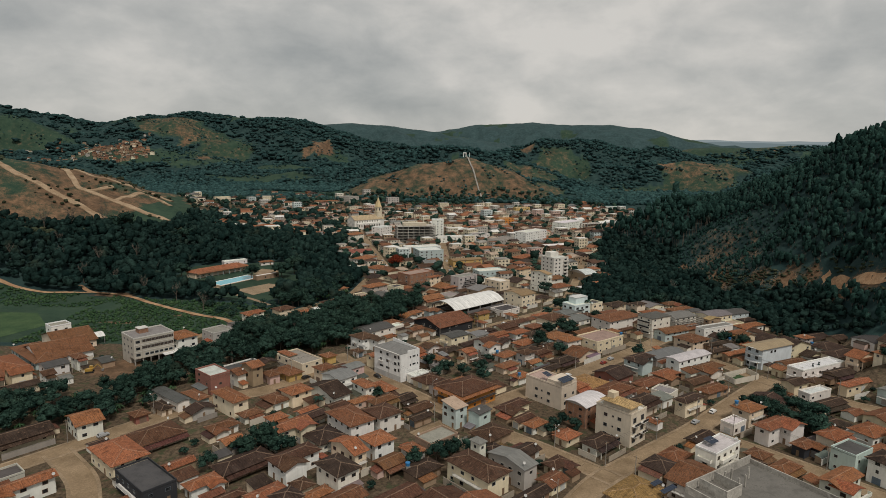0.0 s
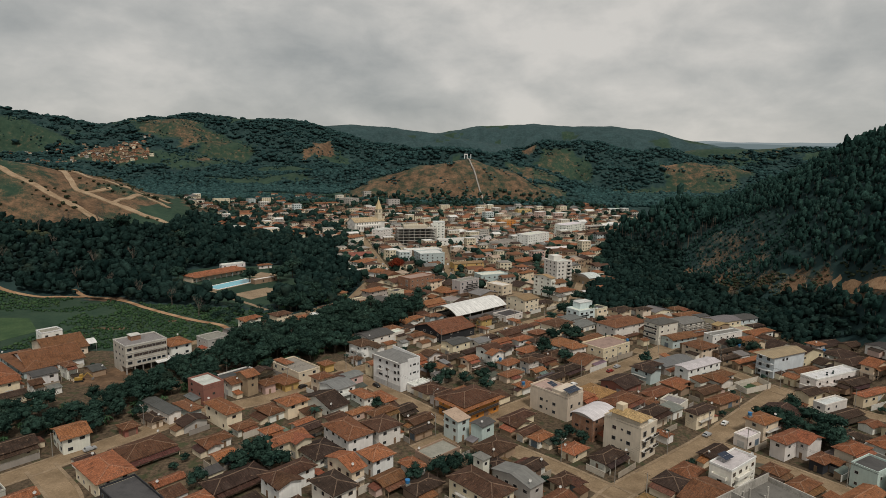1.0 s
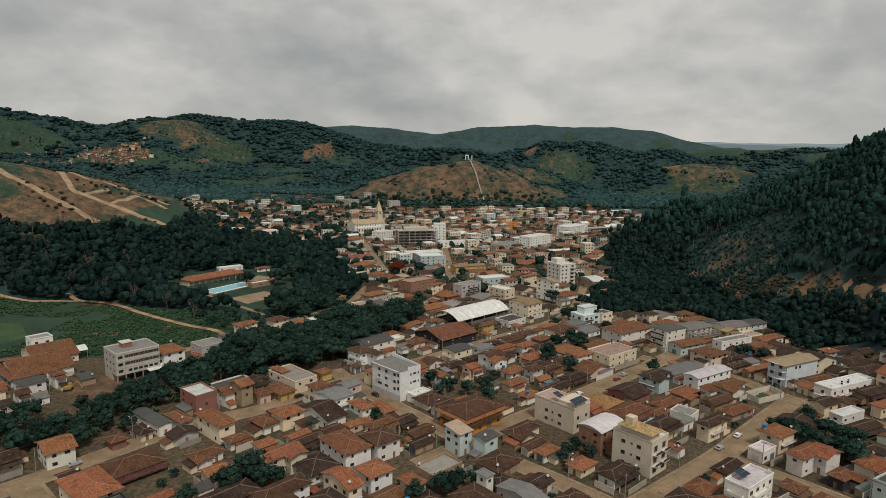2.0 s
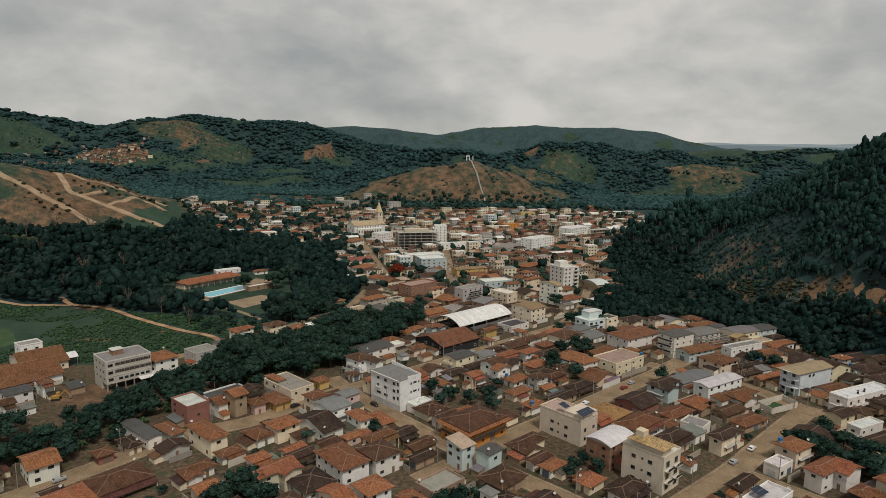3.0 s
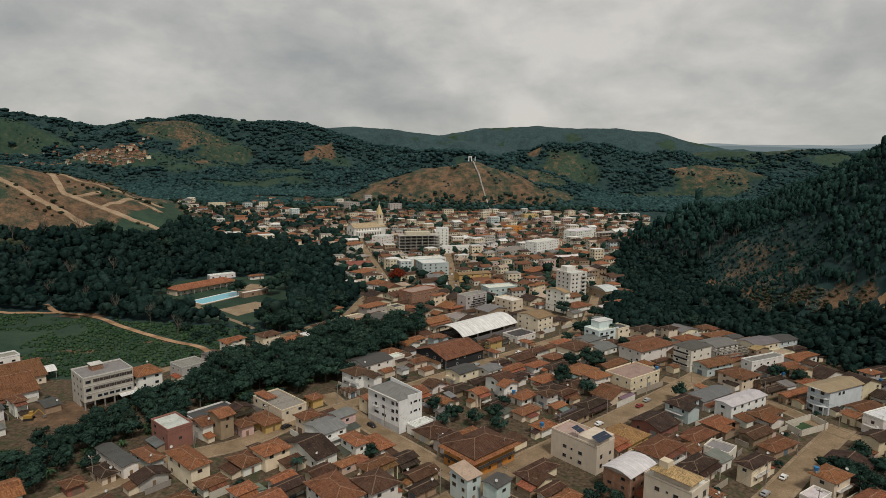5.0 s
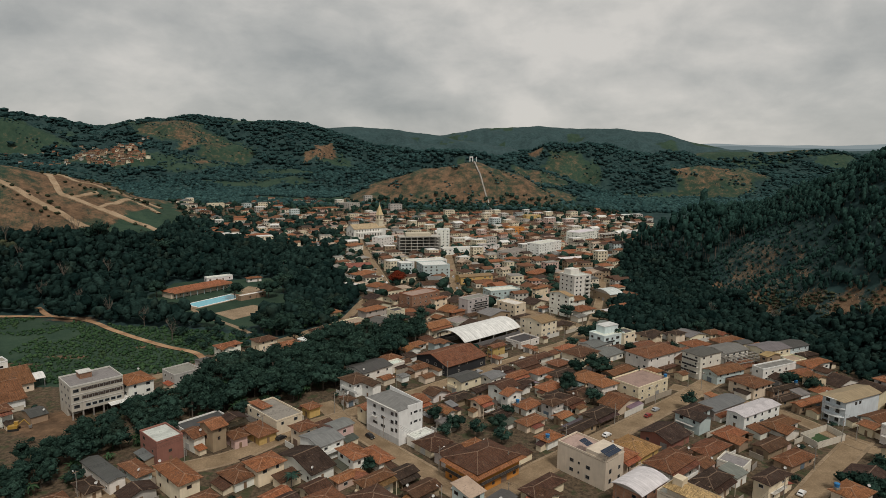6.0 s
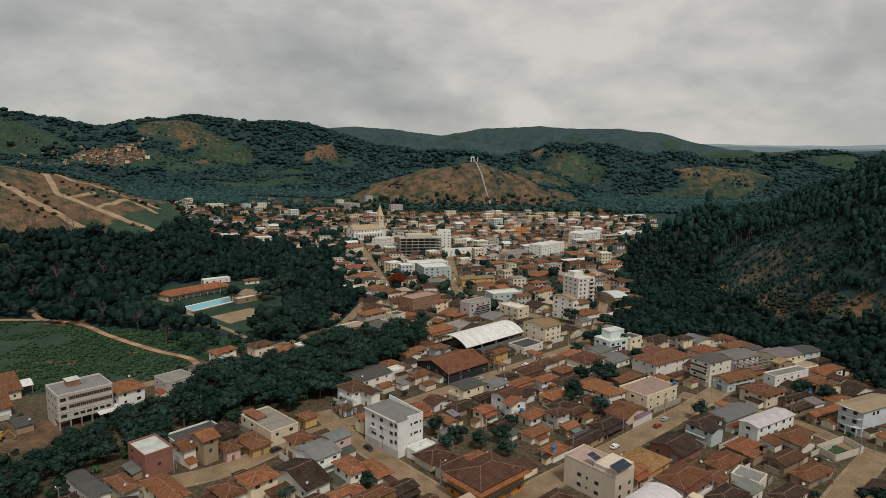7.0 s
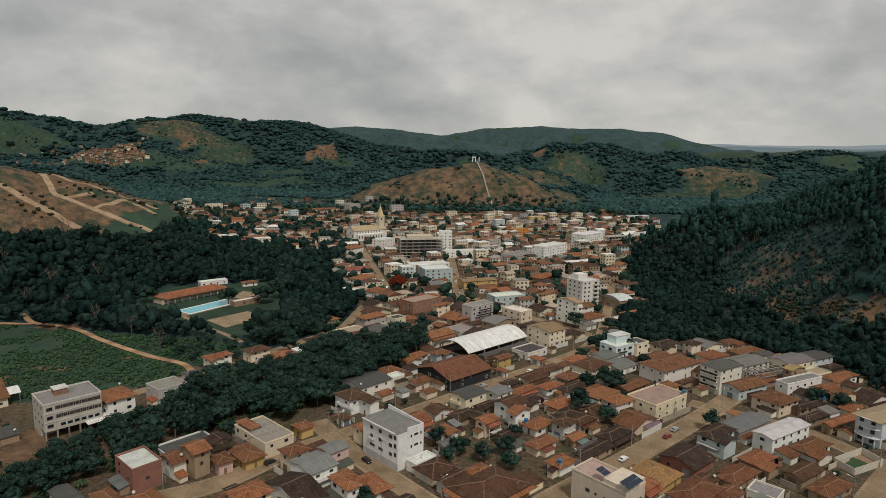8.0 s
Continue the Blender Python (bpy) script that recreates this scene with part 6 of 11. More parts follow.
house(8.8, 252.0, 43.2, 8.2, 7.6, 3.2, 'hip', 'o', 'l')
house(-40.0, 223.0, 47.0, 8.5, 7.4, 3.2, 'gable', 'b', 'c')
house(195.0, 317.2, 26.0, 8.6, 6.9, 5.8, 'hip', 'o', 'g')
house(187.6, 178.6, 26.0, 9.5, 7.0, 3.2, 'gabley', 'd', 'g')
house(158.7, 272.8, 26.2, 8.0, 6.6, 3.8, 'gabley', 'o', 'c')
house(70.0, 219.3, 41.5, 9.5, 6.5, 6.6, 'gable', 'd', 'w')
house(13.5, 424.3, 43.1, 9.7, 7.0, 3.8, 'gable', 'b', 'g')
house(178.2, 333.1, 26.0, 8.2, 7.0, 3.8, 'gabley', 'b', 'w')
house(-133.9, 159.7, 51.0, 7.7, 7.1, 3.8, 'hip', 'd', 'g')
house(165.7, 256.6, 26.0, 8.3, 8.4, 3.8, 'gabley', 'b', 'c')
house(229.6, 228.7, 26.0, 7.7, 6.9, 5.8, 'hip', 'd', 't')
house(-196.0, 167.6, 51.0, 9.4, 7.4, 3.4, 'gabley', 'o', 'c')
house(-6.3, 417.6, 44.1, 8.7, 7.2, 3.8, 'gabley', 'o', 't')
house(156.0, 369.0, 26.6, 9.1, 6.8, 6.2, 'gable', 'td', 'c')
house(-176.9, 161.2, 51.0, 7.8, 6.5, 3.4, 'gabley', 'o', 'w')
house(127.5, 386.6, 31.2, 9.2, 7.0, 5.8, 'hip', 'd', 'c')
house(-33.0, 422.3, 46.4, 8.4, 7.2, 6.6, 'flat', 'fd', 'c')
house(26.1, 328.9, 42.8, 9.1, 8.0, 3.2, 'hip', 'd', 'c')
house(40.9, 284.6, 42.3, 8.8, 6.9, 5.8, 'hip', 'b', 'g')
house(202.0, 253.3, 26.0, 9.3, 6.4, 5.8, 'gable', 'td', 'w')
house(-50.1, 229.1, 47.5, 7.6, 5.4, 2.8, 'shed', 'b', 'c')
house(78.5, 250.1, 39.9, 7.0, 6.2, 2.8, 'gable', 'b', 'p')
house(-199.7, 241.3, 51.0, 7.3, 5.9, 2.6, 'gable', 'b', 'c')
house(-19.4, 346.6, 45.2, 7.2, 5.6, 2.6, 'shed', 'd', 'w')
house(23.6, 247.9, 42.8, 7.3, 6.5, 2.6, 'shed', 'b', 'c')
house(-76.9, 171.4, 48.6, 6.5, 5.6, 2.8, 'shed', 'b', 'w')
house(-114.1, 190.8, 50.3, 6.4, 5.7, 2.5, 'gable', 'd', 'w')
house(151.1, 306.3, 27.4, 6.9, 5.7, 2.9, 'shed', 'tg', 'w')
house(99.3, 197.6, 36.0, 7.7, 5.8, 2.7, 'shed', 'm', 'p')
house(36.9, 398.1, 42.4, 7.2, 5.5, 2.7, 'gable', 'b', 'c')
house(-53.4, 167.8, 47.6, 6.2, 5.6, 2.8, 'shed', 'd', 'c')
house(103.8, 394.6, 35.2, 7.5, 6.9, 2.6, 'shed', 'd', 'w')
house(-69.2, 154.5, 48.3, 6.0, 6.6, 2.8, 'gable', 'm', 'w')
house(174.8, 146.6, 26.0, 7.4, 5.6, 2.9, 'gable', 'tg', 'g')
house(83.0, 243.3, 39.1, 7.4, 6.6, 2.8, 'gable', 'm', 'p')
house(147.7, 288.4, 28.0, 7.5, 5.3, 2.7, 'gable', 'm', 'c')
house(-10.1, 318.7, 44.4, 6.7, 5.3, 2.7, 'gable', 'm', 'c')
house(76.4, 453.9, 40.3, 6.2, 6.4, 2.5, 'shed', 'm', 'g')
house(-45.2, 265.2, 47.2, 7.7, 6.3, 2.8, 'shed', 'b', 'w')
house(56.4, 430.9, 41.9, 6.1, 5.9, 2.8, 'gable', 'b', 't')
house(-25.0, 426.1, 45.7, 6.3, 5.3, 2.6, 'shed', 'b', 'p')
house(50.2, 247.0, 42.1, 6.8, 5.9, 2.8, 'shed', 'b', 'c')
house(161.4, 225.9, 26.0, 7.8, 5.9, 2.7, 'gable', 'm', 'w')
house(114.7, 269.4, 33.3, 6.5, 6.0, 2.6, 'shed', 'm', 'w')
house(-12.4, 375.7, 44.6, 7.9, 6.3, 2.5, 'shed', 'b', 'c')
house(-12.0, 351.3, 44.6, 6.7, 5.6, 2.6, 'gable', 'd', 'w')
house(-58.0, 416.4, 47.8, 5.7, 4.1, 2.6, 'shed', 'd', 'w')
house(-70.5, 184.2, 48.4, 5.7, 4.4, 2.8, 'shed', 'td', 'c')
house(216.8, 225.2, 26.0, 5.6, 5.1, 2.7, 'gable', 'm', 'c')
house(-22.3, 417.2, 45.5, 5.1, 4.8, 2.5, 'gable', 'd', 'l')
house(123.6, 393.2, 31.8, 4.5, 5.1, 2.8, 'gable', 'd', 'w')
house(-10.0, 259.8, 44.4, 4.5, 3.9, 2.8, 'gable', 'tg', 'c')
house(108.5, 328.1, 34.3, 5.6, 5.1, 2.9, 'gable', 'm', 'c')
house(157.4, 158.1, 26.4, 4.5, 4.0, 2.7, 'shed', 'd', 'l')
house(218.0, 160.7, 26.0, 4.4, 3.8, 2.6, 'shed', 'm', 'c')
house(20.7, 363.4, 42.9, 4.8, 4.5, 2.7, 'shed', 'd', 'w')
house(6.0, 389.5, 43.3, 5.2, 4.1, 2.6, 'shed', 'o', 't')
house(73.1, 376.8, 40.9, 4.7, 4.0, 2.5, 'shed', 'm', 'w')
house(189.0, 197.3, 26.0, 4.7, 3.9, 2.5, 'gable', 'tg', 'c')
house(227.3, 256.1, 26.0, 5.5, 4.6, 2.8, 'gable', 'd', 'g')
house(-12.7, 449.9, 44.6, 4.6, 4.5, 2.9, 'shed', 'm', 'w')
house(52.3, 381.2, 42.0, 4.3, 4.0, 2.8, 'gable', 'b', 'c')
house(-65.1, 238.7, 48.1, 4.3, 4.8, 2.7, 'gable', 'd', 't')
house(-88.3, 155.7, 49.1, 5.7, 4.8, 2.5, 'shed', 'm', 'w')
house(115.0, 174.7, 33.2, 5.5, 4.2, 2.6, 'shed', 'o', 'c')
house(-21.1, 318.7, 45.3, 4.6, 5.0, 2.6, 'gable', 'tg', 'w')
house(206.9, 146.2, 26.0, 5.6, 3.9, 2.9, 'shed', 'td', 'w')
house(125.3, 365.5, 31.5, 5.2, 3.9, 2.7, 'shed', 'm', 'c')
house(-160.4, 248.6, 51.0, 5.2, 4.4, 2.7, 'shed', 'tg', 'w')
house(53.9, 355.6, 42.0, 5.4, 4.4, 2.7, 'shed', 'm', 'c')
house(-126.9, 163.4, 50.9, 5.1, 4.1, 2.6, 'shed', 'm', 'w')
house(27.4, 437.9, 42.7, 5.3, 4.1, 2.8, 'gable', 'o', 'l')
house(161.7, 146.8, 26.0, 5.4, 4.4, 2.6, 'shed', 'd', 'w')
house(0.4, 399.9, 43.5, 4.4, 4.2, 2.6, 'gable', 'd', 'c')
house(111.0, 301.4, 33.8, 4.8, 4.5, 2.8, 'shed', 'o', 'w')
house(156.3, 280.2, 26.6, 5.3, 4.2, 2.7, 'shed', 'd', 'c')
house(-5.8, 455.5, 44.0, 5.6, 3.9, 2.9, 'shed', 'd', 'w')
house(-21.3, 338.1, 45.4, 5.2, 5.0, 2.8, 'gable', 'b', 'c')
house(-134.9, 147.0, 51.0, 4.8, 4.0, 2.8, 'shed', 'm', 'w')
# lean-to kitchens, stores and porches crowded against the houses
arng = random.Random(404)


LARGE = [(-20.2, 265.9, 0.79, 11.3, 18.1), (-10.2, 258.5, 0.79, 9.0, 4.5), (-141.0, 282.3, 0.82, 18.4, 14.7), (10.6, 236.5, 0.754, 23.0, 18.0), (45.2, 238.8, 0.736, 10.0, 18.2), (64.7, 206.8, 0.728, 10.1, 14.1),
         (85.0, 147.5, 0.576, 30.0, 26.0), (150.0, 352.0, 0.419, 30.0, 18.0), (17.0, 387.0, 0.768, 46.0, 22.0), (160.6, 288.2, 0.471, 27.0, 10.4), (-184.0, 300.0, 0.82, 20.0, 9.0), (-63.0, 187.0, 0.0, 18.0, 14.0), (2.0, 188.0, 0.0, 12.0, 14.0), (8.0, 266.0, 0.75, 24.0, 9.0), (44.0, 214.0, 0.0, 8.0, 8.0), (137.4, 267.3, 0.6, 14.0, 16.0), (86.8, 380.4, 0.576, 16.0, 11.0)]


def plot_free(x, y, own):
    """Whether no other house and no street covers a place."""
    for i, (fx, fy, a, w, d) in enumerate(FOOT + LARGE):
        dx, dy = x - fx, y - fy
        if i == own or abs(dx) + abs(dy) > 40:
            continue
        u, v = dx * math.cos(a) + dy * math.sin(a), -dx * math.sin(a) + dy * math.cos(a)
        if abs(u) < w / 2 + 0.15 and abs(v) < d / 2 + 0.15:
            return False
    for line, width in STREETS:
        for (ax, ay), (bx, by) in zip(line, line[1:]):
            ex, ey = bx - ax, by - ay
            q = min(1, max(0, ((x - ax) * ex + (y - ay) * ey) / (ex * ex + ey * ey)))
            if math.hypot(x - ax - q * ex, y - ay - q * ey) < width / 2 + 0.2:
                return False
    return True


def lean_to(top, side, w, d, along, length, deep, tall, rc, rgb):
    """A low annexe against one wall, its roof falling away from the house."""
    m = face_pose(side, w, d, along, 0)
    z0, z1 = tall - deep * 0.2, tall
    v = [(-length / 2, -deep, -0.6), (length / 2, -deep, -0.6), (length / 2, 0, -0.6), (-length / 2, 0, -0.6), (-length / 2, -deep, z0), (length / 2, -deep, z0), (length / 2, 0, z1), (-length / 2, 0, z1)]
    ob = part("lean_to", mesh_of("lean_to", v, [(0, 1, 5, 4), (1, 2, 6, 5), (3, 0, 4, 7), (4, 5, 6, 7)], [PLASTER]), top, rgb, "", m)
    e = 0.35
    pts = [(-length / 2 - e, -deep - e, z0 - e * 0.2 + 0.1), (length / 2 + e, -deep - e, z0 - e * 0.2 + 0.1), (length / 2 + e, 0.02, z1 + 0.1), (-length / 2 - e, 0.02, z1 + 0.1)]
    part("lean_to_roof", thick_roof("lean_to_roof", pts, [(0, 1, 2, 3)], 0.1, TILE if rc in "obdmy" else SHEET), ob, tuple(c * arng.uniform(0.8, 1.2) for c in ROOFS[rc][0]))


for own, (x, y, rot, w, d, h, roof) in enumerate(list(HOMES)):
    if y > 345 or h < 3:
        continue
    for side in arng.sample((0, 1, 2, 3), 4)[:3]:
        span, deep = (w if side in (0, 2) else d), arng.uniform(2.0, 3.4)
        length, tall = span * arng.uniform(0.4, 0.8), arng.uniform(2.5, 2.9)
        along = arng.uniform(-0.5, 0.5) * (span - length)
        m = pose(x, y, 0, 0, 0, rot) @ face_pose(side, w, d, along, 0)
        marks = [m @ Vector((length * q, -e, 0)) for q in (-0.55, 0, 0.55) for e in (0.9, deep + 0.4)]
        if all(plot_free(p.x, p.y, own) for p in marks):
            lean_to(TOPS[own], side, w, d, along, length, deep, tall, arng.choice(("o", "m", "b", "d", "m", "tg", "td")), arng.choice([WALLS[c][0] for c in "wctcpb"]))
            c = m @ Vector((0, -deep / 2, 0))
            FOOT.append((c.x, c.y, radians(rot) + (0, math.pi / 2, 0, math.pi / 2)[side], length, deep))
            break
# the far quarters, house by house into one mass
begin_far()
far_house(67.2, 528.1, 26.1, 10.1, 8.5, 6.0, 'hip', 'o', 'p')
far_house(67.4, 712.3, 30.2, 16.6, 10.2, 6.0, 'hip', 'b', 'w')
far_house(221.6, 864.9, 26.7, 11.4, 10.5, 4.5, 'gabley', 'm', 'c')
far_house(-81.7, 822.1, 37.6, 11.5, 10.3, 6.5, 'flat', 'fw', 't')
far_house(195.7, 753.1, 18.7, 11.2, 8.5, 6.5, 'flat', 'fw', 'w')
far_house(115.8, 720.2, 29.3, 15.8, 8.1, 6.5, 'flat', 'fw', 'c')
far_house(-60.5, 708.2, 20.9, 16.9, 8.3, 4.5, 'hip', 'd', 't')
far_house(-81.6, 925.4, 37.9, 10.9, 9.5, 6.5, 'hip', 'm', 'w')
far_house(63.4, 898.1, 32.6, 15.9, 10.1, 9.5, 'flat', 'fw', 'l')
far_house(83.3, 789.9, 38.7, 12.7, 8.9, 6.5, 'hip', 'o', 'p')
far_house(28.4, 646.2, 26.1, 10.2, 11.8, 4.0, 'gable', 'o', 'c')
far_house(205.5, 972.6, 16.3, 16.2, 11.3, 4.0, 'gabley', 'tg', 'p')
far_house(114.2, 964.1, 17.4, 10.2, 8.3, 9.5, 'flat', 'fw', 'g')
far_house(53.0, 931.0, 42.9, 14.8, 8.7, 9.5, 'flat', 'fw', 'c')
far_house(83.4, 645.3, 36.9, 13.0, 9.1, 4.0, 'gable', 'm', 'c')
far_house(181.4, 782.6, 18.2, 12.1, 8.5, 4.5, 'gable', 'o', 'w')
far_house(-24.8, 741.6, 21.0, 16.4, 10.1, 4.5, 'gabley', 'm', 'c')
far_house(47.1, 756.8, 36.1, 16.0, 8.8, 9.5, 'flat', 'fg', 'g')
far_house(-62.1, 919.9, 30.1, 16.4, 9.1, 4.0, 'gable', 'o', 't')
far_house(197.6, 792.0, 31.8, 13.7, 11.3, 4.5, 'gabley', 'b', 'c')
far_house(102.6, 970.9, 43.6, 12.7, 9.9, 4.0, 'gabley', 'b', 'c')
far_house(76.1, 821.2, 39.0, 13.9, 8.3, 9.5, 'flat', 'fw', 't')
far_house(-46.3, 624.1, 26.8, 12.2, 10.3, 6.5, 'flat', 'fg', 'c')
far_house(-38.1, 750.6, 17.4, 12.6, 10.7, 6.0, 'gabley', 'b', 'c')
far_house(113.1, 557.7, 40.1, 14.9, 9.4, 6.0, 'gable', 'o', 'w')
far_house(190.2, 856.3, 28.9, 14.0, 11.7, 6.5, 'gable', 'tw', 'l')
far_house(-67.5, 891.8, 41.7, 11.7, 10.9, 6.5, 'flat', 'fw', 't')
far_house(-38.8, 576.4, 22.4, 11.1, 11.7, 9.5, 'flat', 'fw', 'l')
far_house(123.7, 815.8, 19.7, 16.2, 10.9, 4.5, 'hip', 'd', 'p')
far_house(152.1, 833.6, 27.5, 14.7, 10.1, 6.5, 'gabley', 'b', 'c')
far_house(-31.5, 545.9, 42.3, 12.6, 8.2, 4.0, 'gable', 'b', 'c')
far_house(131.5, 866.0, 33.1, 15.0, 11.4, 6.0, 'gable', 'b', 'l')
far_house(71.3, 972.4, 17.1, 10.4, 10.1, 6.5, 'flat', 'fw', 'c')
far_house(13.0, 557.6, 36.1, 11.0, 11.1, 6.5, 'hip', 'b', 'c')
far_house(-95.0, 886.7, 19.4, 16.4, 11.2, 4.5, 'gable', 'b', 'c')
far_house(-273.0, 854.3, 39.5, 16.6, 9.7, 6.5, 'flat', 'fg', 'l')
far_house(279.9, 910.7, 19.0, 14.8, 9.7, 4.0, 'hip', 'd', 'c')
far_house(-242.0, 891.0, 37.5, 13.6, 10.8, 6.0, 'hip', 'm', 'g')
far_house(-30.3, 793.1, 28.0, 15.9, 9.2, 6.5, 'flat', 'fg', 'w')
far_house(135.7, 552.1, 31.7, 11.3, 10.7, 4.0, 'gable', 'b', 'c')
far_house(-186.9, 868.0, 17.4, 11.2, 8.6, 4.5, 'gabley', 'b', 'w')
far_house(217.6, 751.4, 18.3, 14.1, 9.4, 4.0, 'gabley', 'b', 'c')
far_house(-233.9, 740.0, 18.2, 11.7, 8.2, 4.5, 'gabley', 'm', 'c')
far_house(103.2, 873.4, 40.2, 15.1, 8.2, 4.5, 'gabley', 'm', 'c')
far_house(164.9, 851.3, 27.5, 15.5, 9.8, 9.5, 'flat', 'fw', 'w')
far_house(-60.6, 842.6, 20.3, 10.7, 10.7, 4.5, 'gabley', 'm', 'w')
far_house(85.9, 722.9, 17.3, 11.4, 10.2, 6.5, 'flat', 'fw', 'c')
far_house(125.2, 679.2, 26.5, 16.3, 8.7, 4.0, 'hip', 'o', 't')
far_house(10.3, 878.4, 41.4, 14.8, 11.5, 6.0, 'gable', 'tw', 'g')
far_house(-32.8, 857.9, 27.8, 11.4, 11.7, 4.0, 'gabley', 'm', 'c')
far_house(251.6, 898.8, 22.9, 11.2, 11.9, 6.5, 'flat', 'fw', 't')
far_house(40.2, 812.6, 41.6, 10.2, 9.9, 9.5, 'flat', 'fw', 'p')
far_house(-50.1, 586.2, 41.7, 13.1, 10.7, 9.5, 'flat', 'fw', 'c')
far_house(125.9, 758.3, 18.4, 16.6, 10.6, 4.5, 'gable', 'o', 't')
far_house(-296.4, 997.1, 29.2, 13.9, 9.0, 4.0, 'gable', 'd', 't')
far_house(-353.8, 919.5, 33.6, 12.1, 10.5, 6.0, 'gable', 'm', 'l')
far_house(133.6, 663.9, 22.7, 11.6, 10.0, 4.0, 'gabley', 'm', 'c')
far_house(-185.5, 790.8, 36.5, 14.2, 9.2, 4.5, 'gabley', 'd', 'p')
far_house(-141.3, 742.1, 23.2, 13.4, 10.1, 9.5, 'flat', 'fg', 'w')
far_house(200.3, 717.8, 31.3, 12.0, 11.0, 4.0, 'gabley', 'd', 'c')
far_house(-22.9, 583.4, 43.3, 12.9, 10.6, 9.5, 'flat', 'fw', 't')
far_house(23.8, 841.5, 41.4, 15.1, 10.8, 4.0, 'hip', 'o', 'w')
far_house(90.0, 592.7, 33.6, 15.2, 8.4, 9.5, 'flat', 'fg', 'p')
far_house(21.2, 910.0, 22.7, 13.4, 10.0, 6.5, 'hip', 'b', 'g')
far_house(-43.2, 491.5, 43.2, 14.2, 11.2, 4.5, 'gabley', 'm', 'c')
far_house(-55.5, 657.4, 28.2, 14.7, 11.1, 6.5, 'hip', 'b', 'w')
far_house(-274.3, 1024.8, 33.2, 15.1, 11.5, 4.5, 'gabley', 'm', 'c')
far_house(237.9, 804.6, 18.0, 15.4, 11.7, 6.5, 'gable', 'o', 'c')
far_house(191.8, 934.8, 16.9, 15.6, 8.1, 4.5, 'gable', 'b', 'p')
far_house(75.0, 550.4, 39.2, 13.9, 9.1, 4.0, 'hip', 'd', 'w')
far_house(-199.3, 705.2, 28.2, 16.8, 11.7, 9.5, 'flat', 'fw', 'c')
far_house(-18.2, 829.3, 41.1, 14.5, 10.7, 6.0, 'gable', 'm', 'c')
far_house(-45.5, 835.4, 41.5, 10.3, 10.3, 6.5, 'gable', 'b', 'l')
far_house(-284.6, 966.2, 33.9, 15.4, 11.4, 6.5, 'flat', 'fw', 'g')
far_house(-37.9, 881.3, 29.0, 16.1, 11.7, 6.5, 'gable', 'd', 'c')
far_house(-11.8, 769.3, 36.0, 13.0, 11.6, 6.0, 'gabley', 'b', 'g')
far_house(-207.5, 1035.8, 33.6, 11.8, 11.9, 4.5, 'gabley', 'b', 'c')
far_house(84.8, 622.9, 32.4, 13.7, 8.6, 6.0, 'gable', 'm', 'w')
far_house(216.6, 779.9, 29.1, 12.6, 9.2, 6.0, 'gabley', 'm', 'w')
far_house(164.4, 673.1, 29.0, 10.7, 9.7, 4.0, 'hip', 'b', 'c')
far_house(-138.1, 925.8, 43.2, 15.9, 8.7, 6.5, 'flat', 'fg', 'c')
far_house(177.0, 830.1, 23.6, 11.9, 11.8, 9.5, 'flat', 'fw', 'g')
far_house(89.6, 535.7, 39.2, 12.6, 9.8, 4.0, 'gable', 'b', 'w')
far_house(-74.0, 962.5, 33.4, 12.6, 10.8, 4.5, 'gable', 'd', 'g')
far_house(151.4, 863.9, 39.4, 14.4, 9.3, 6.5, 'hip', 'm', 'w')
far_house(-48.7, 819.3, 42.5, 10.5, 8.1, 6.0, 'gabley', 'tg', 'c')
far_house(-184.1, 829.3, 38.1, 14.1, 10.3, 6.5, 'gable', 'd', 't')
far_house(57.1, 952.6, 17.7, 13.8, 8.1, 9.5, 'flat', 'fg', 'c')
far_house(-9.6, 668.2, 38.5, 11.4, 9.4, 4.5, 'hip', 'o', 'c')
far_house(123.4, 708.7, 30.9, 10.5, 11.6, 4.0, 'gabley', 'o', 'l')
far_house(-386.0, 944.6, 42.6, 16.2, 8.9, 6.5, 'gabley', 'tg', 'c')
far_house(106.3, 908.5, 43.0, 10.6, 10.8, 6.5, 'flat', 'fg', 'g')
far_house(-341.4, 908.3, 42.4, 10.9, 8.3, 6.0, 'hip', 'b', 'p')
far_house(-109.6, 725.0, 27.9, 15.7, 8.8, 6.5, 'gable', 'tw', 't')
far_house(46.3, 875.5, 21.8, 11.7, 11.5, 4.5, 'gable', 'm', 'c')
far_house(164.6, 899.4, 33.2, 15.8, 8.4, 9.5, 'flat', 'fw', 'p')
far_house(132.1, 835.5, 22.8, 16.4, 8.8, 4.0, 'gabley', 'm', 'c')
far_house(-303.7, 852.3, 28.3, 11.2, 8.4, 9.5, 'flat', 'fw', 'g')
far_house(149.6, 641.4, 23.1, 16.6, 10.6, 4.0, 'hip', 'b', 'l')
far_house(22.5, 772.8, 38.0, 15.4, 10.0, 4.5, 'gabley', 'tw', 'c')
far_house(161.5, 954.2, 22.8, 12.7, 10.1, 6.5, 'gable', 'b', 'c')
far_house(21.1, 941.8, 30.4, 10.9, 8.9, 6.0, 'gable', 'b', 'c')
far_house(268.7, 872.2, 29.5, 10.6, 8.6, 6.0, 'gabley', 'b', 'p')
far_house(28.5, 677.4, 22.9, 12.3, 8.7, 9.5, 'flat', 'fw', 'c')
far_house(231.6, 852.3, 41.2, 15.9, 9.7, 4.0, 'gabley', 'tw', 'c')
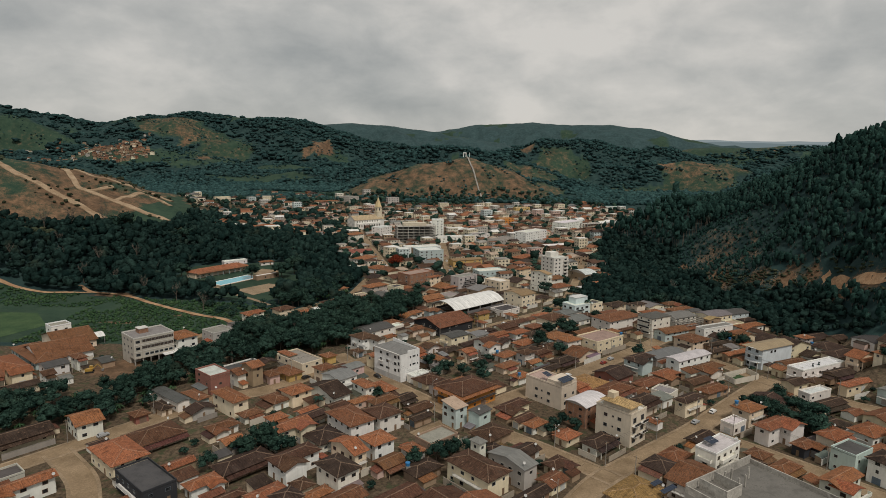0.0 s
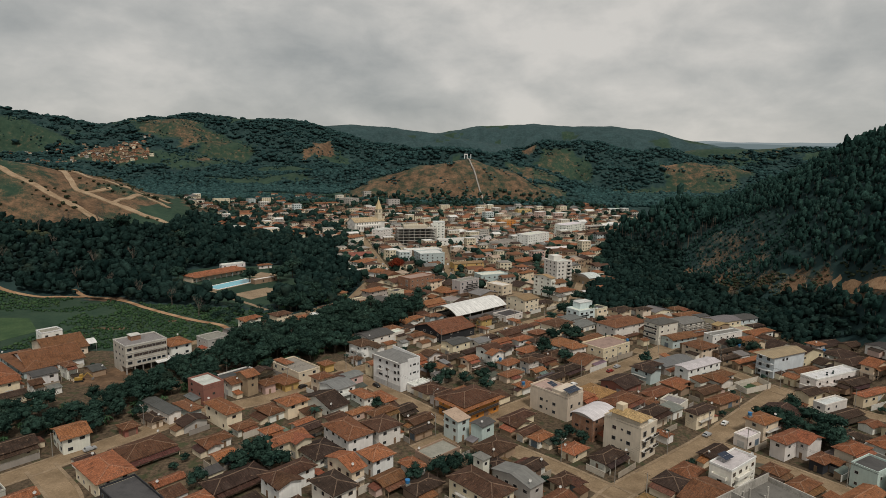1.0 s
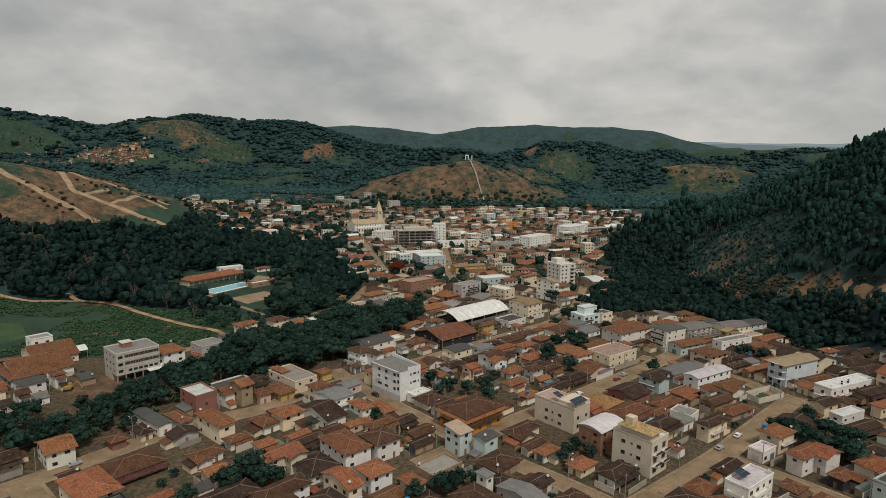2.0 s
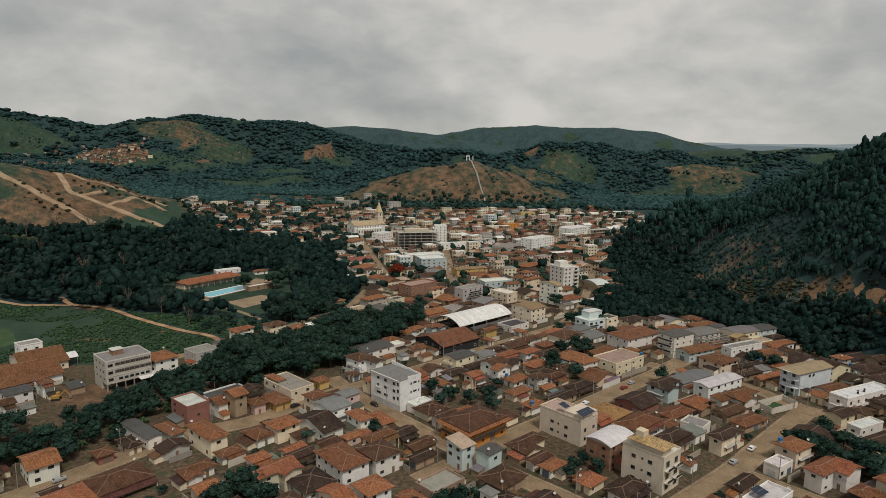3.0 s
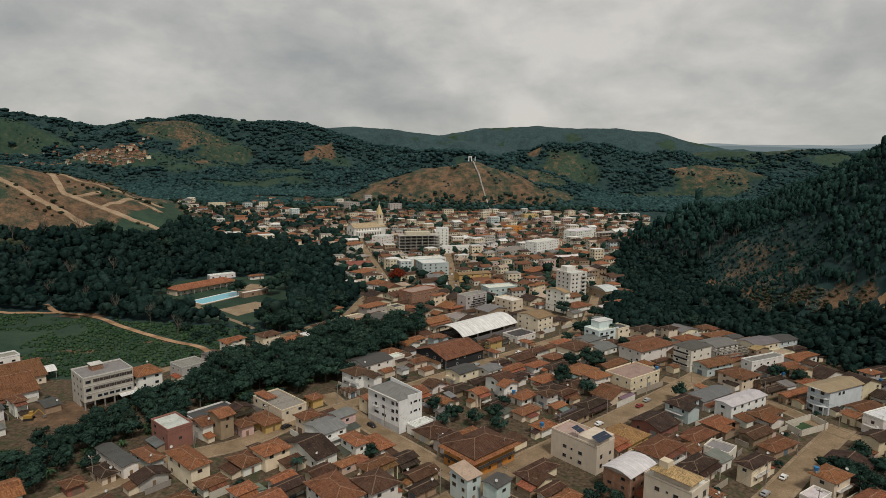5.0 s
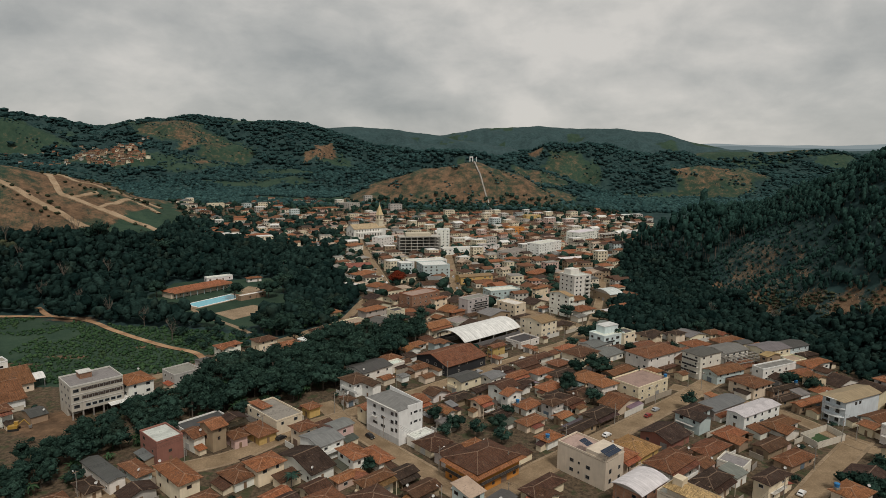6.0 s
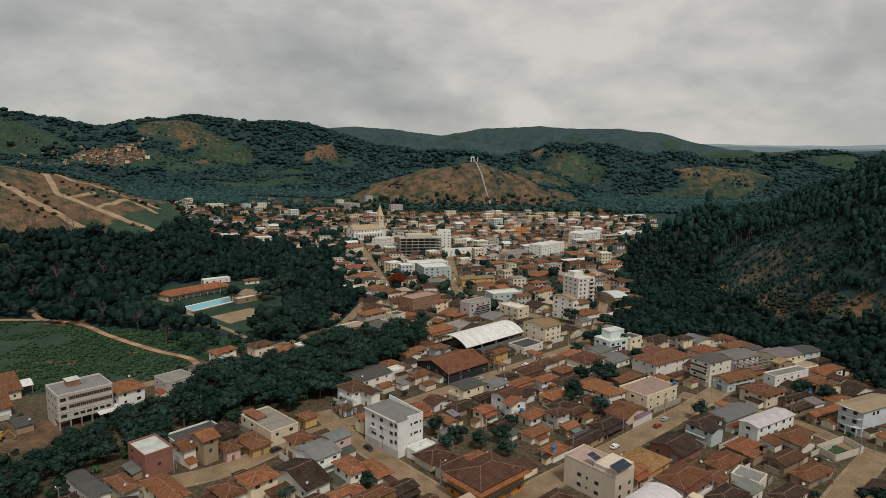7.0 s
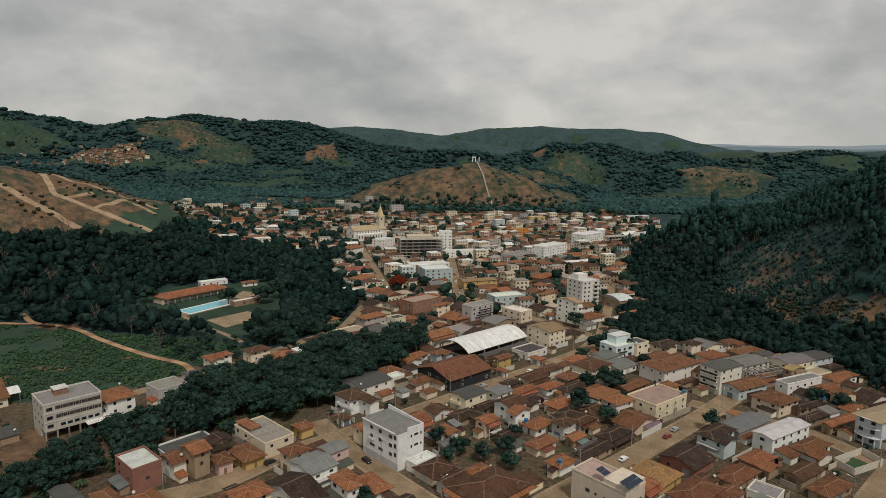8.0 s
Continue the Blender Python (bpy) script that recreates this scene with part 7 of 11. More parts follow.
far_house(-24.1, 872.7, 26.5, 12.9, 11.8, 6.5, 'gabley', 'o', 'w')
far_house(227.5, 974.3, 37.1, 14.8, 9.2, 4.0, 'gabley', 'b', 'w')
far_house(-245.5, 1038.9, 40.3, 16.5, 9.2, 6.0, 'hip', 'b', 'w')
far_house(113.7, 536.9, 30.7, 10.9, 9.5, 6.5, 'gabley', 'tg', 'w')
far_house(39.6, 951.7, 18.9, 10.8, 9.6, 4.0, 'gabley', 'b', 'g')
far_house(-374.5, 913.4, 17.4, 10.6, 9.2, 6.5, 'gable', 'tg', 'c')
far_house(-402.0, 950.4, 23.8, 15.3, 10.4, 4.0, 'gable', 'd', 'w')
far_house(155.3, 820.0, 22.3, 11.1, 11.8, 9.5, 'flat', 'fw', 'c')
far_house(-39.4, 933.5, 38.0, 10.3, 8.5, 6.5, 'gable', 'tg', 'c')
far_house(6.7, 930.4, 38.8, 11.0, 10.6, 6.0, 'hip', 'm', 'c')
far_house(184.1, 885.6, 29.6, 13.9, 9.1, 6.5, 'hip', 'm', 'c')
far_house(121.8, 793.5, 27.4, 12.0, 10.4, 4.5, 'hip', 'b', 'c')
far_house(60.5, 504.2, 33.0, 11.8, 9.7, 6.0, 'gabley', 'm', 'c')
far_house(-267.2, 802.1, 23.8, 13.8, 8.2, 4.5, 'gabley', 'm', 'w')
far_house(184.6, 973.3, 42.0, 14.3, 11.2, 6.5, 'hip', 'b', 'w')
far_house(133.0, 577.1, 18.9, 13.1, 10.3, 6.0, 'gabley', 'd', 't')
far_house(-318.4, 880.8, 18.7, 14.4, 9.9, 6.5, 'gabley', 'tg', 'c')
far_house(-223.4, 704.8, 27.1, 13.7, 10.9, 6.0, 'gable', 'm', 'g')
far_house(154.6, 747.4, 39.7, 16.2, 8.1, 4.0, 'gable', 'tg', 'c')
far_house(-313.2, 992.0, 43.6, 12.6, 11.0, 6.5, 'flat', 'fg', 'l')
far_house(203.2, 948.8, 32.3, 10.2, 9.2, 4.0, 'gabley', 'tw', 'l')
far_house(140.6, 906.7, 36.9, 15.8, 9.9, 9.5, 'flat', 'fw', 'p')
far_house(216.5, 831.7, 42.5, 15.6, 10.8, 6.5, 'gable', 'tw', 't')
far_house(19.7, 819.6, 23.9, 14.2, 8.6, 4.5, 'gable', 'd', 'c')
far_house(-291.1, 805.1, 38.5, 16.3, 10.5, 4.0, 'hip', 'o', 'c')
far_house(223.9, 768.6, 40.3, 12.5, 9.1, 6.5, 'hip', 'm', 'g')
far_house(-34.6, 967.6, 36.8, 11.6, 9.2, 4.0, 'gable', 'd', 't')
far_house(184.2, 673.4, 40.1, 15.2, 9.7, 4.5, 'hip', 'm', 'c')
far_house(-64.4, 861.6, 36.3, 12.7, 11.2, 6.5, 'gabley', 'b', 'w')
far_house(141.0, 601.6, 31.5, 14.3, 11.1, 4.5, 'hip', 'o', 'w')
far_house(-159.5, 935.3, 41.2, 11.1, 10.2, 6.5, 'hip', 'b', 't')
far_house(195.2, 826.6, 19.8, 11.1, 9.9, 6.0, 'gabley', 'b', 'p')
far_house(219.5, 919.5, 30.9, 13.6, 11.8, 6.0, 'hip', 'b', 'c')
far_house(33.0, 734.5, 39.1, 16.1, 10.5, 9.5, 'flat', 'fw', 'c')
far_house(68.7, 592.4, 41.4, 13.9, 11.4, 6.5, 'hip', 'm', 't')
far_house(80.9, 903.2, 36.4, 11.5, 8.3, 6.5, 'flat', 'fw', 'c')
far_house(-213.2, 904.3, 27.2, 10.6, 9.6, 6.5, 'gable', 'm', 'c')
far_house(-209.4, 787.9, 31.7, 10.9, 9.8, 6.5, 'gable', 'd', 'p')
far_house(-175.9, 1026.3, 42.0, 13.1, 8.3, 9.5, 'flat', 'fw', 'w')
far_house(-17.7, 654.1, 27.8, 11.3, 11.8, 9.5, 'flat', 'fw', 'c')
far_house(-99.3, 900.4, 17.0, 10.8, 11.3, 6.0, 'gable', 'b', 'l')
far_house(225.6, 881.7, 40.7, 11.9, 8.8, 6.0, 'hip', 'b', 'w')
far_house(7.3, 896.0, 38.9, 14.5, 10.0, 6.5, 'hip', 'b', 'c')
far_house(-4.0, 864.9, 42.4, 16.5, 9.4, 6.0, 'hip', 'm', 'c')
far_house(150.1, 890.2, 31.7, 10.7, 9.2, 6.5, 'flat', 'fw', 'c')
far_house(-227.3, 841.3, 18.2, 11.9, 9.4, 6.0, 'gable', 'tw', 'g')
far_house(94.1, 756.8, 16.3, 10.8, 9.4, 6.0, 'gable', 'b', 'w')
far_house(-259.9, 974.9, 37.5, 14.4, 8.8, 6.5, 'gable', 'o', 'l')
far_house(-16.5, 639.4, 17.7, 15.7, 10.5, 6.5, 'gable', 'b', 'c')
far_house(-16.0, 489.2, 21.0, 16.7, 9.1, 4.5, 'hip', 'o', 'g')
far_house(75.1, 882.4, 37.0, 12.6, 10.7, 4.0, 'gable', 'm', 'c')
far_house(-297.4, 952.6, 23.6, 10.4, 11.6, 4.5, 'gable', 'b', 'c')
far_house(219.5, 936.7, 20.1, 13.3, 10.4, 6.5, 'gable', 'tw', 'c')
far_house(-255.0, 770.5, 38.2, 13.6, 11.5, 6.5, 'flat', 'fw', 'c')
far_house(-201.7, 723.7, 21.6, 15.2, 9.1, 4.0, 'hip', 'b', 'c')
far_house(-16.5, 902.3, 37.8, 12.3, 9.3, 6.0, 'gable', 'b', 'l')
far_house(65.8, 863.8, 18.8, 12.3, 12.0, 6.5, 'flat', 'fw', 'w')
far_house(-61.4, 673.9, 19.4, 12.2, 9.2, 9.5, 'flat', 'fw', 't')
far_house(206.9, 885.2, 31.7, 13.6, 9.6, 4.0, 'gabley', 'o', 'c')
far_house(101.6, 728.5, 22.5, 11.1, 8.7, 9.5, 'flat', 'fw', 'w')
far_house(-16.5, 928.2, 29.7, 16.2, 9.9, 6.5, 'gable', 'b', 'c')
far_house(79.3, 947.8, 32.8, 12.5, 10.7, 6.5, 'flat', 'fw', 'g')
far_house(101.5, 947.0, 26.0, 13.6, 11.3, 6.5, 'gable', 'tg', 'l')
far_house(-243.3, 952.0, 16.0, 13.1, 10.3, 6.0, 'gable', 'm', 'w')
far_house(146.9, 756.9, 30.2, 16.2, 9.3, 9.5, 'flat', 'fw', 'w')
far_house(-286.2, 986.0, 20.8, 14.3, 10.6, 9.5, 'flat', 'fg', 'c')
far_house(166.9, 656.4, 16.0, 14.7, 11.4, 6.0, 'gable', 'd', 'l')
far_house(203.9, 740.5, 39.4, 12.3, 9.2, 4.5, 'gable', 'b', 'c')
far_house(111.3, 614.1, 23.4, 10.1, 9.0, 6.5, 'gable', 'b', 't')
far_house(-340.2, 995.2, 22.7, 13.4, 11.1, 4.0, 'gabley', 'b', 'c')
far_house(-111.2, 938.9, 31.4, 14.6, 9.3, 6.5, 'flat', 'fw', 'p')
far_house(248.3, 948.0, 16.4, 12.4, 8.5, 6.0, 'gabley', 'b', 'w')
far_house(289.0, 938.4, 21.0, 12.1, 8.3, 6.0, 'gabley', 'm', 'g')
far_house(-43.3, 806.4, 37.9, 15.8, 9.8, 9.5, 'flat', 'fg', 'c')
far_house(45.2, 688.6, 20.2, 11.3, 11.4, 4.5, 'hip', 'm', 'l')
far_house(224.5, 953.1, 29.9, 13.2, 10.1, 6.5, 'gabley', 'm', 'w')
far_house(279.6, 959.2, 18.2, 11.6, 9.9, 6.5, 'flat', 'fw', 'g')
far_house(-48.7, 760.8, 43.6, 15.0, 10.8, 9.5, 'flat', 'fg', 'c')
far_house(-168.3, 801.7, 20.6, 10.7, 10.1, 4.5, 'hip', 'o', 'c')
far_house(-281.5, 870.1, 16.8, 16.3, 11.0, 6.5, 'gable', 'o', 'c')
far_house(49.1, 803.6, 27.9, 11.0, 9.1, 4.0, 'hip', 'm', 'l')
far_house(130.5, 957.9, 23.3, 15.3, 8.4, 6.5, 'flat', 'fw', 'p')
far_house(66.0, 805.1, 38.5, 13.1, 8.6, 6.5, 'gable', 'o', 'p')
far_house(-113.8, 913.9, 39.6, 14.1, 10.7, 4.5, 'gable', 'd', 'p')
far_house(166.3, 761.3, 37.3, 15.6, 10.9, 4.0, 'hip', 'm', 'c')
far_house(-137.0, 704.3, 27.8, 13.3, 9.0, 4.5, 'gable', 'tg', 'l')
far_house(-265.5, 757.9, 30.9, 12.4, 8.1, 6.5, 'flat', 'fg', 'c')
far_house(123.9, 739.1, 28.5, 12.1, 8.5, 6.5, 'flat', 'fg', 'c')
far_house(137.4, 536.9, 17.2, 14.8, 8.9, 6.0, 'gable', 'b', 'g')
far_house(111.0, 843.6, 18.6, 11.5, 8.4, 4.0, 'gabley', 'b', 'c')
far_house(51.7, 528.0, 16.1, 11.7, 11.1, 9.5, 'flat', 'fg', 'c')
far_house(100.3, 647.0, 21.3, 10.5, 11.7, 6.5, 'hip', 'm', 'g')
far_house(204.1, 910.0, 42.4, 15.9, 9.1, 6.5, 'flat', 'fg', 'w')
far_house(60.7, 641.5, 31.4, 13.0, 10.1, 4.0, 'hip', 'o', 'g')
far_house(-75.6, 683.8, 41.7, 10.3, 11.8, 4.0, 'gable', 'b', 'c')
far_house(65.6, 778.7, 32.7, 13.4, 10.2, 4.0, 'gable', 'tg', 'c')
far_house(-133.7, 1055.3, 23.8, 13.4, 10.6, 9.5, 'flat', 'fg', 'g')
far_house(10.8, 743.9, 16.7, 14.4, 8.4, 9.5, 'flat', 'fw', 'w')
far_house(-388.0, 962.0, 36.3, 10.8, 10.3, 9.5, 'flat', 'fw', 'c')
far_house(142.9, 625.4, 22.7, 11.7, 8.7, 9.5, 'flat', 'fw', 'c')
far_house(-187.1, 933.9, 16.4, 14.7, 10.0, 4.0, 'gable', 'd', 'w')
far_house(77.0, 662.1, 30.4, 10.4, 9.1, 6.5, 'gable', 'd', 'c')
far_house(-373.0, 936.5, 17.1, 13.6, 8.1, 4.0, 'gable', 'd', 'w')
far_house(39.5, 920.1, 26.2, 11.1, 11.3, 6.0, 'gable', 'b', 'c')
far_house(-51.0, 742.9, 33.6, 10.7, 8.9, 6.5, 'hip', 'm', 'c')
far_house(-286.0, 840.9, 19.3, 12.6, 9.0, 6.5, 'gable', 'o', 'p')
far_house(-188.7, 959.3, 42.5, 14.1, 9.5, 6.0, 'gabley', 'm', 'p')
far_house(-93.5, 968.8, 39.8, 11.8, 9.9, 4.0, 'gabley', 'b', 'g')
far_house(-242.7, 841.8, 22.7, 12.4, 8.4, 4.0, 'hip', 'd', 'p')
far_house(-127.6, 1009.9, 41.1, 15.3, 8.9, 4.5, 'hip', 'm', 'w')
far_house(-159.7, 731.9, 41.5, 11.3, 9.0, 6.5, 'hip', 'm', 'c')
far_house(25.9, 525.3, 21.1, 15.4, 10.2, 4.0, 'gable', 'm', 'w')
far_house(-277.4, 776.2, 31.1, 13.6, 9.7, 6.0, 'gable', 'm', 'w')
far_house(108.8, 669.4, 28.0, 12.5, 11.2, 4.5, 'gabley', 'tg', 'g')
far_house(248.4, 821.1, 41.8, 13.2, 10.2, 4.0, 'gable', 'tw', 'c')
far_house(-92.7, 861.9, 22.4, 10.3, 11.4, 6.5, 'gable', 'b', 'w')
far_house(144.8, 727.8, 42.1, 11.9, 10.7, 6.5, 'gable', 'd', 'w')
far_house(96.9, 713.9, 23.8, 15.5, 9.1, 9.5, 'flat', 'fw', 'w')
far_house(-148.2, 823.1, 37.5, 13.0, 9.7, 4.5, 'hip', 'm', 'g')
far_house(66.2, 923.2, 20.8, 15.5, 11.7, 4.5, 'gabley', 'm', 'w')
far_house(175.4, 918.2, 38.0, 12.2, 11.7, 6.5, 'flat', 'fw', 'w')
far_house(181.9, 955.3, 33.2, 14.9, 8.3, 9.5, 'flat', 'fg', 'c')
far_house(-49.8, 869.4, 40.3, 11.5, 8.5, 9.5, 'flat', 'fw', 'c')
far_house(13.1, 632.2, 32.1, 12.8, 8.6, 6.5, 'flat', 'fw', 'w')
far_house(-125.4, 852.0, 40.7, 13.4, 10.6, 4.0, 'hip', 'o', 'c')
far_house(7.6, 806.4, 42.3, 15.1, 9.4, 6.5, 'gabley', 'm', 'c')
far_house(138.3, 936.6, 36.0, 13.1, 9.6, 4.0, 'gabley', 'd', 'g')
far_house(-225.2, 935.2, 38.5, 13.5, 9.5, 9.5, 'flat', 'fw', 'l')
far_house(-238.2, 821.6, 36.0, 11.3, 11.9, 6.5, 'flat', 'fw', 'c')
far_house(111.2, 935.8, 31.9, 10.5, 10.3, 6.5, 'flat', 'fw', 'w')
far_house(-253.4, 859.3, 19.3, 16.2, 8.4, 4.0, 'gabley', 'm', 'w')
far_house(-186.8, 769.4, 29.4, 10.9, 9.2, 6.5, 'hip', 'o', 't')
far_house(-0.6, 949.9, 17.8, 15.5, 11.1, 9.5, 'flat', 'fg', 'c')
far_house(238.4, 790.8, 20.3, 14.8, 10.7, 6.0, 'hip', 'o', 'w')
far_house(93.6, 516.1, 21.8, 10.9, 11.8, 4.0, 'gable', 'b', 'c')
far_house(62.1, 745.4, 31.2, 11.0, 11.0, 6.0, 'gable', 'tw', 'c')
far_house(-11.9, 810.6, 18.9, 12.9, 11.8, 6.5, 'gable', 'tw', 'w')
far_house(-33.1, 650.2, 33.4, 10.9, 9.9, 6.5, 'gabley', 'b', 'g')
far_house(132.2, 973.5, 27.9, 12.6, 10.5, 4.5, 'gable', 'b', 'c')
far_house(258.6, 852.6, 26.3, 13.2, 9.2, 6.0, 'gabley', 'o', 'l')
far_house(81.2, 705.7, 26.8, 12.5, 9.2, 9.5, 'flat', 'fw', 'g')
far_house(178.5, 746.1, 33.1, 13.2, 10.1, 4.0, 'gable', 'b', 'c')
far_house(-65.4, 826.2, 18.0, 15.7, 10.1, 4.0, 'gable', 'tg', 'c')
far_house(101.1, 812.7, 27.0, 15.5, 9.9, 4.0, 'gable', 'b', 'g')
far_house(-362.0, 905.1, 19.2, 10.6, 8.4, 4.0, 'gabley', 'd', 'c')
far_house(-99.6, 923.9, 22.3, 10.1, 9.5, 6.5, 'flat', 'fw', 'c')
far_house(144.6, 807.9, 32.9, 11.3, 10.1, 4.5, 'hip', 'm', 'c')
far_house(35.9, 503.5, 41.0, 11.0, 11.9, 6.5, 'gable', 'o', 't')
far_house(113.6, 888.2, 31.6, 12.6, 9.3, 6.5, 'hip', 'b', 'c')
far_house(32.6, 584.9, 30.7, 11.0, 10.2, 4.0, 'gable', 'm', 'l')
far_house(101.2, 925.9, 44.0, 10.5, 9.0, 6.0, 'gable', 'b', 'w')
far_house(266.5, 922.7, 29.1, 11.7, 10.3, 4.5, 'gable', 'm', 'p')
far_house(-24.6, 780.2, 20.2, 11.8, 9.0, 6.5, 'gable', 'o', 't')
far_house(147.6, 966.0, 22.3, 12.4, 9.2, 6.5, 'flat', 'fw', 'c')
far_house(-124.9, 900.1, 33.5, 13.4, 9.0, 6.0, 'hip', 'o', 'l')
far_house(-223.6, 1045.4, 39.5, 14.8, 11.3, 6.0, 'gabley', 'd', 'l')
far_house(-12.2, 532.8, 17.5, 11.8, 10.3, 4.5, 'gable', 'tg', 't')
far_house(-46.2, 911.2, 27.9, 13.3, 10.2, 6.0, 'gabley', 'tg', 'w')
far_house(-67.6, 936.7, 38.6, 13.6, 9.4, 6.0, 'gable', 'm', 't')
far_house(-52.9, 695.4, 36.5, 12.8, 9.0, 9.5, 'flat', 'fg', 'c')
far_house(-163.3, 829.4, 22.7, 16.3, 11.1, 6.5, 'gable', 'b', 'c')
far_house(103.7, 799.7, 20.7, 16.6, 10.6, 6.5, 'gabley', 'm', 't')
far_house(28.6, 881.1, 39.2, 13.1, 10.0, 4.5, 'gable', 'o', 'c')
far_house(-26.0, 843.8, 39.6, 13.0, 9.2, 9.5, 'flat', 'fw', 'c')
far_house(24.5, 758.0, 43.9, 12.1, 8.7, 4.0, 'gable', 'b', 'c')
far_house(-258.3, 747.1, 43.6, 13.7, 10.8, 9.5, 'flat', 'fw', 'w')
far_house(-119.1, 950.9, 36.9, 10.9, 8.0, 6.5, 'flat', 'fw', 'w')
far_house(73.5, 510.3, 33.4, 10.0, 9.9, 4.0, 'gabley', 'm', 'p')
far_house(-892, 1539, 30, 7.7, 6.4, 6.5, 'hip', 'b', 'c')
far_house(-1121, 2008, 24, 7.8, 8.6, 6.5, 'flat', 'o', 't')
far_house(-769, 1527, 46, 10.3, 7.6, 5.0, 'hip', 'b', 'b')
far_house(-759, 1505, 29, 11.7, 8.4, 5.0, 'flat', 'm', 't')
far_house(-781, 1492, 36, 11.3, 8.9, 5.0, 'flat', 'd', 't')
far_house(-731, 1509, 40, 8.7, 7.4, 6.5, 'hip', 'd', 'b')
far_house(-813, 1539, 45, 7.9, 8.1, 6.5, 'flat', 'o', 'br')
far_house(-958, 2013, 17, 8.4, 7.2, 6.5, 'gabley', 'b', 'b')
far_house(-1133, 2001, 13, 10.2, 8.6, 5.0, 'flat', 'b', 'c')
far_house(-972, 2007, 25, 8.0, 7.0, 4.0, 'gabley', 'm', 'g')
far_house(-829, 1521, 11, 11.1, 7.6, 6.5, 'flat', 'b', 't')
far_house(-1149, 1963, 33, 7.7, 6.4, 5.0, 'gabley', 'b', 't')
far_house(-726, 1530, 33, 10.9, 9.0, 5.0, 'flat', 'm', 'c')
far_house(-797, 1584, 42, 7.1, 8.5, 4.0, 'gabley', 'o', 'b')
far_house(-860, 1484, 48, 7.8, 8.9, 5.0, 'flat', 'b', 'g')
far_house(-768, 1536, 40, 10.6, 8.4, 5.0, 'flat', 'b', 'br')
far_house(-1059, 2015, 45, 9.8, 6.0, 6.5, 'flat', 'b', 'g')
far_house(-758, 1541, 11, 10.8, 8.0, 5.0, 'flat', 'm', 'br')
far_house(-835, 1471, 22, 7.8, 6.8, 5.0, 'gabley', 'm', 't')
far_house(-815, 1482, 49, 8.3, 6.1, 4.0, 'gable', 'o', 'br')
far_house(-805, 1543, 17, 11.4, 6.2, 5.0, 'gable', 'o', 'c')
far_house(-790, 1533, 42, 9.4, 6.0, 6.5, 'hip', 'b', 't')
far_house(-782, 1492, 32, 8.8, 8.9, 6.5, 'hip', 'm', 'b')
far_house(-750, 1500, 39, 7.1, 8.8, 6.5, 'gable', 'd', 'br')
far_house(-836, 1535, 46, 11.2, 8.4, 6.5, 'hip', 'd', 'b')
far_house(-744, 1548, 28, 7.7, 8.4, 6.5, 'hip', 'b', 't')
far_house(-769, 1499, 24, 10.4, 6.5, 6.5, 'hip', 'b', 'b')
far_house(-800, 1519, 11, 9.8, 7.4, 4.0, 'hip', 'd', 't')
far_house(-839, 1524, 17, 11.6, 7.8, 4.0, 'gabley', 'b', 'br')
far_house(-844, 1549, 32, 9.8, 7.0, 5.0, 'flat', 'd', 'c')
far_house(-836, 1498, 16, 9.3, 6.4, 6.5, 'gabley', 'd', 't')
far_house(-851, 1498, 47, 8.9, 8.3, 4.0, 'gabley', 'b', 'br')
far_house(-844, 1503, 41, 10.4, 6.8, 6.5, 'gabley', 'b', 'g')
far_house(-1138, 1961, 36, 11.8, 6.6, 4.0, 'flat', 'm', 't')
far_house(-815, 1574, 19, 9.7, 6.4, 6.5, 'gabley', 'b', 'br')
far_house(-821, 1516, 14, 7.6, 9.0, 5.0, 'hip', 'd', 'g')
far_house(-762, 1521, 32, 10.4, 6.5, 4.0, 'flat', 'b', 'g')
far_house(-823, 1478, 36, 11.9, 7.1, 5.0, 'gable', 'b', 'b')
far_house(-1154, 1979, 32, 10.7, 7.4, 6.5, 'flat', 'b', 't')
far_house(-826, 1550, 49, 7.2, 6.2, 5.0, 'flat', 'b', 'g')
far_house(-794, 1540, 32, 9.5, 8.8, 5.0, 'flat', 'b', 't')
far_house(-813, 1502, 24, 8.5, 6.3, 5.0, 'flat', 'o', 'c')
far_house(-730, 1528, 42, 9.3, 7.6, 4.0, 'flat', 'd', 't')
far_house(-770, 1535, 42, 11.6, 8.4, 6.5, 'hip', 'b', 'b')
far_house(-773, 1506, 26, 9.3, 6.3, 6.5, 'flat', 'b', 'g')
far_house(-791, 1514, 21, 7.6, 6.6, 6.5, 'gabley', 'm', 't')
far_house(-850, 1499, 46, 7.3, 6.1, 5.0, 'gable', 'd', 'g')
far_house(-888, 1570, 16, 8.3, 8.2, 6.5, 'hip', 'd', 't')
far_house(-858, 1550, 21, 7.2, 8.7, 4.0, 'gable', 'b', 't')
far_house(-811, 1567, 21, 11.1, 7.7, 6.5, 'hip', 'd', 't')
far_house(-792, 1587, 17, 9.9, 7.9, 4.0, 'flat', 'b', 'b')
far_house(-1063, 2013, 14, 8.4, 8.9, 5.0, 'gabley', 'm', 'b')
far_house(-768, 1581, 48, 11.3, 9.0, 6.5, 'gabley', 'o', 't')
far_house(-763, 1548, 30, 8.1, 8.3, 5.0, 'hip', 'b', 't')
far_house(-783, 1564, 36, 9.0, 8.7, 6.5, 'hip', 'm', 't')
far_house(-767, 1491, 31, 7.5, 8.2, 5.0, 'gable', 'b', 't')
far_house(-845, 1539, 35, 9.5, 7.6, 6.5, 'hip', 'b', 'b')
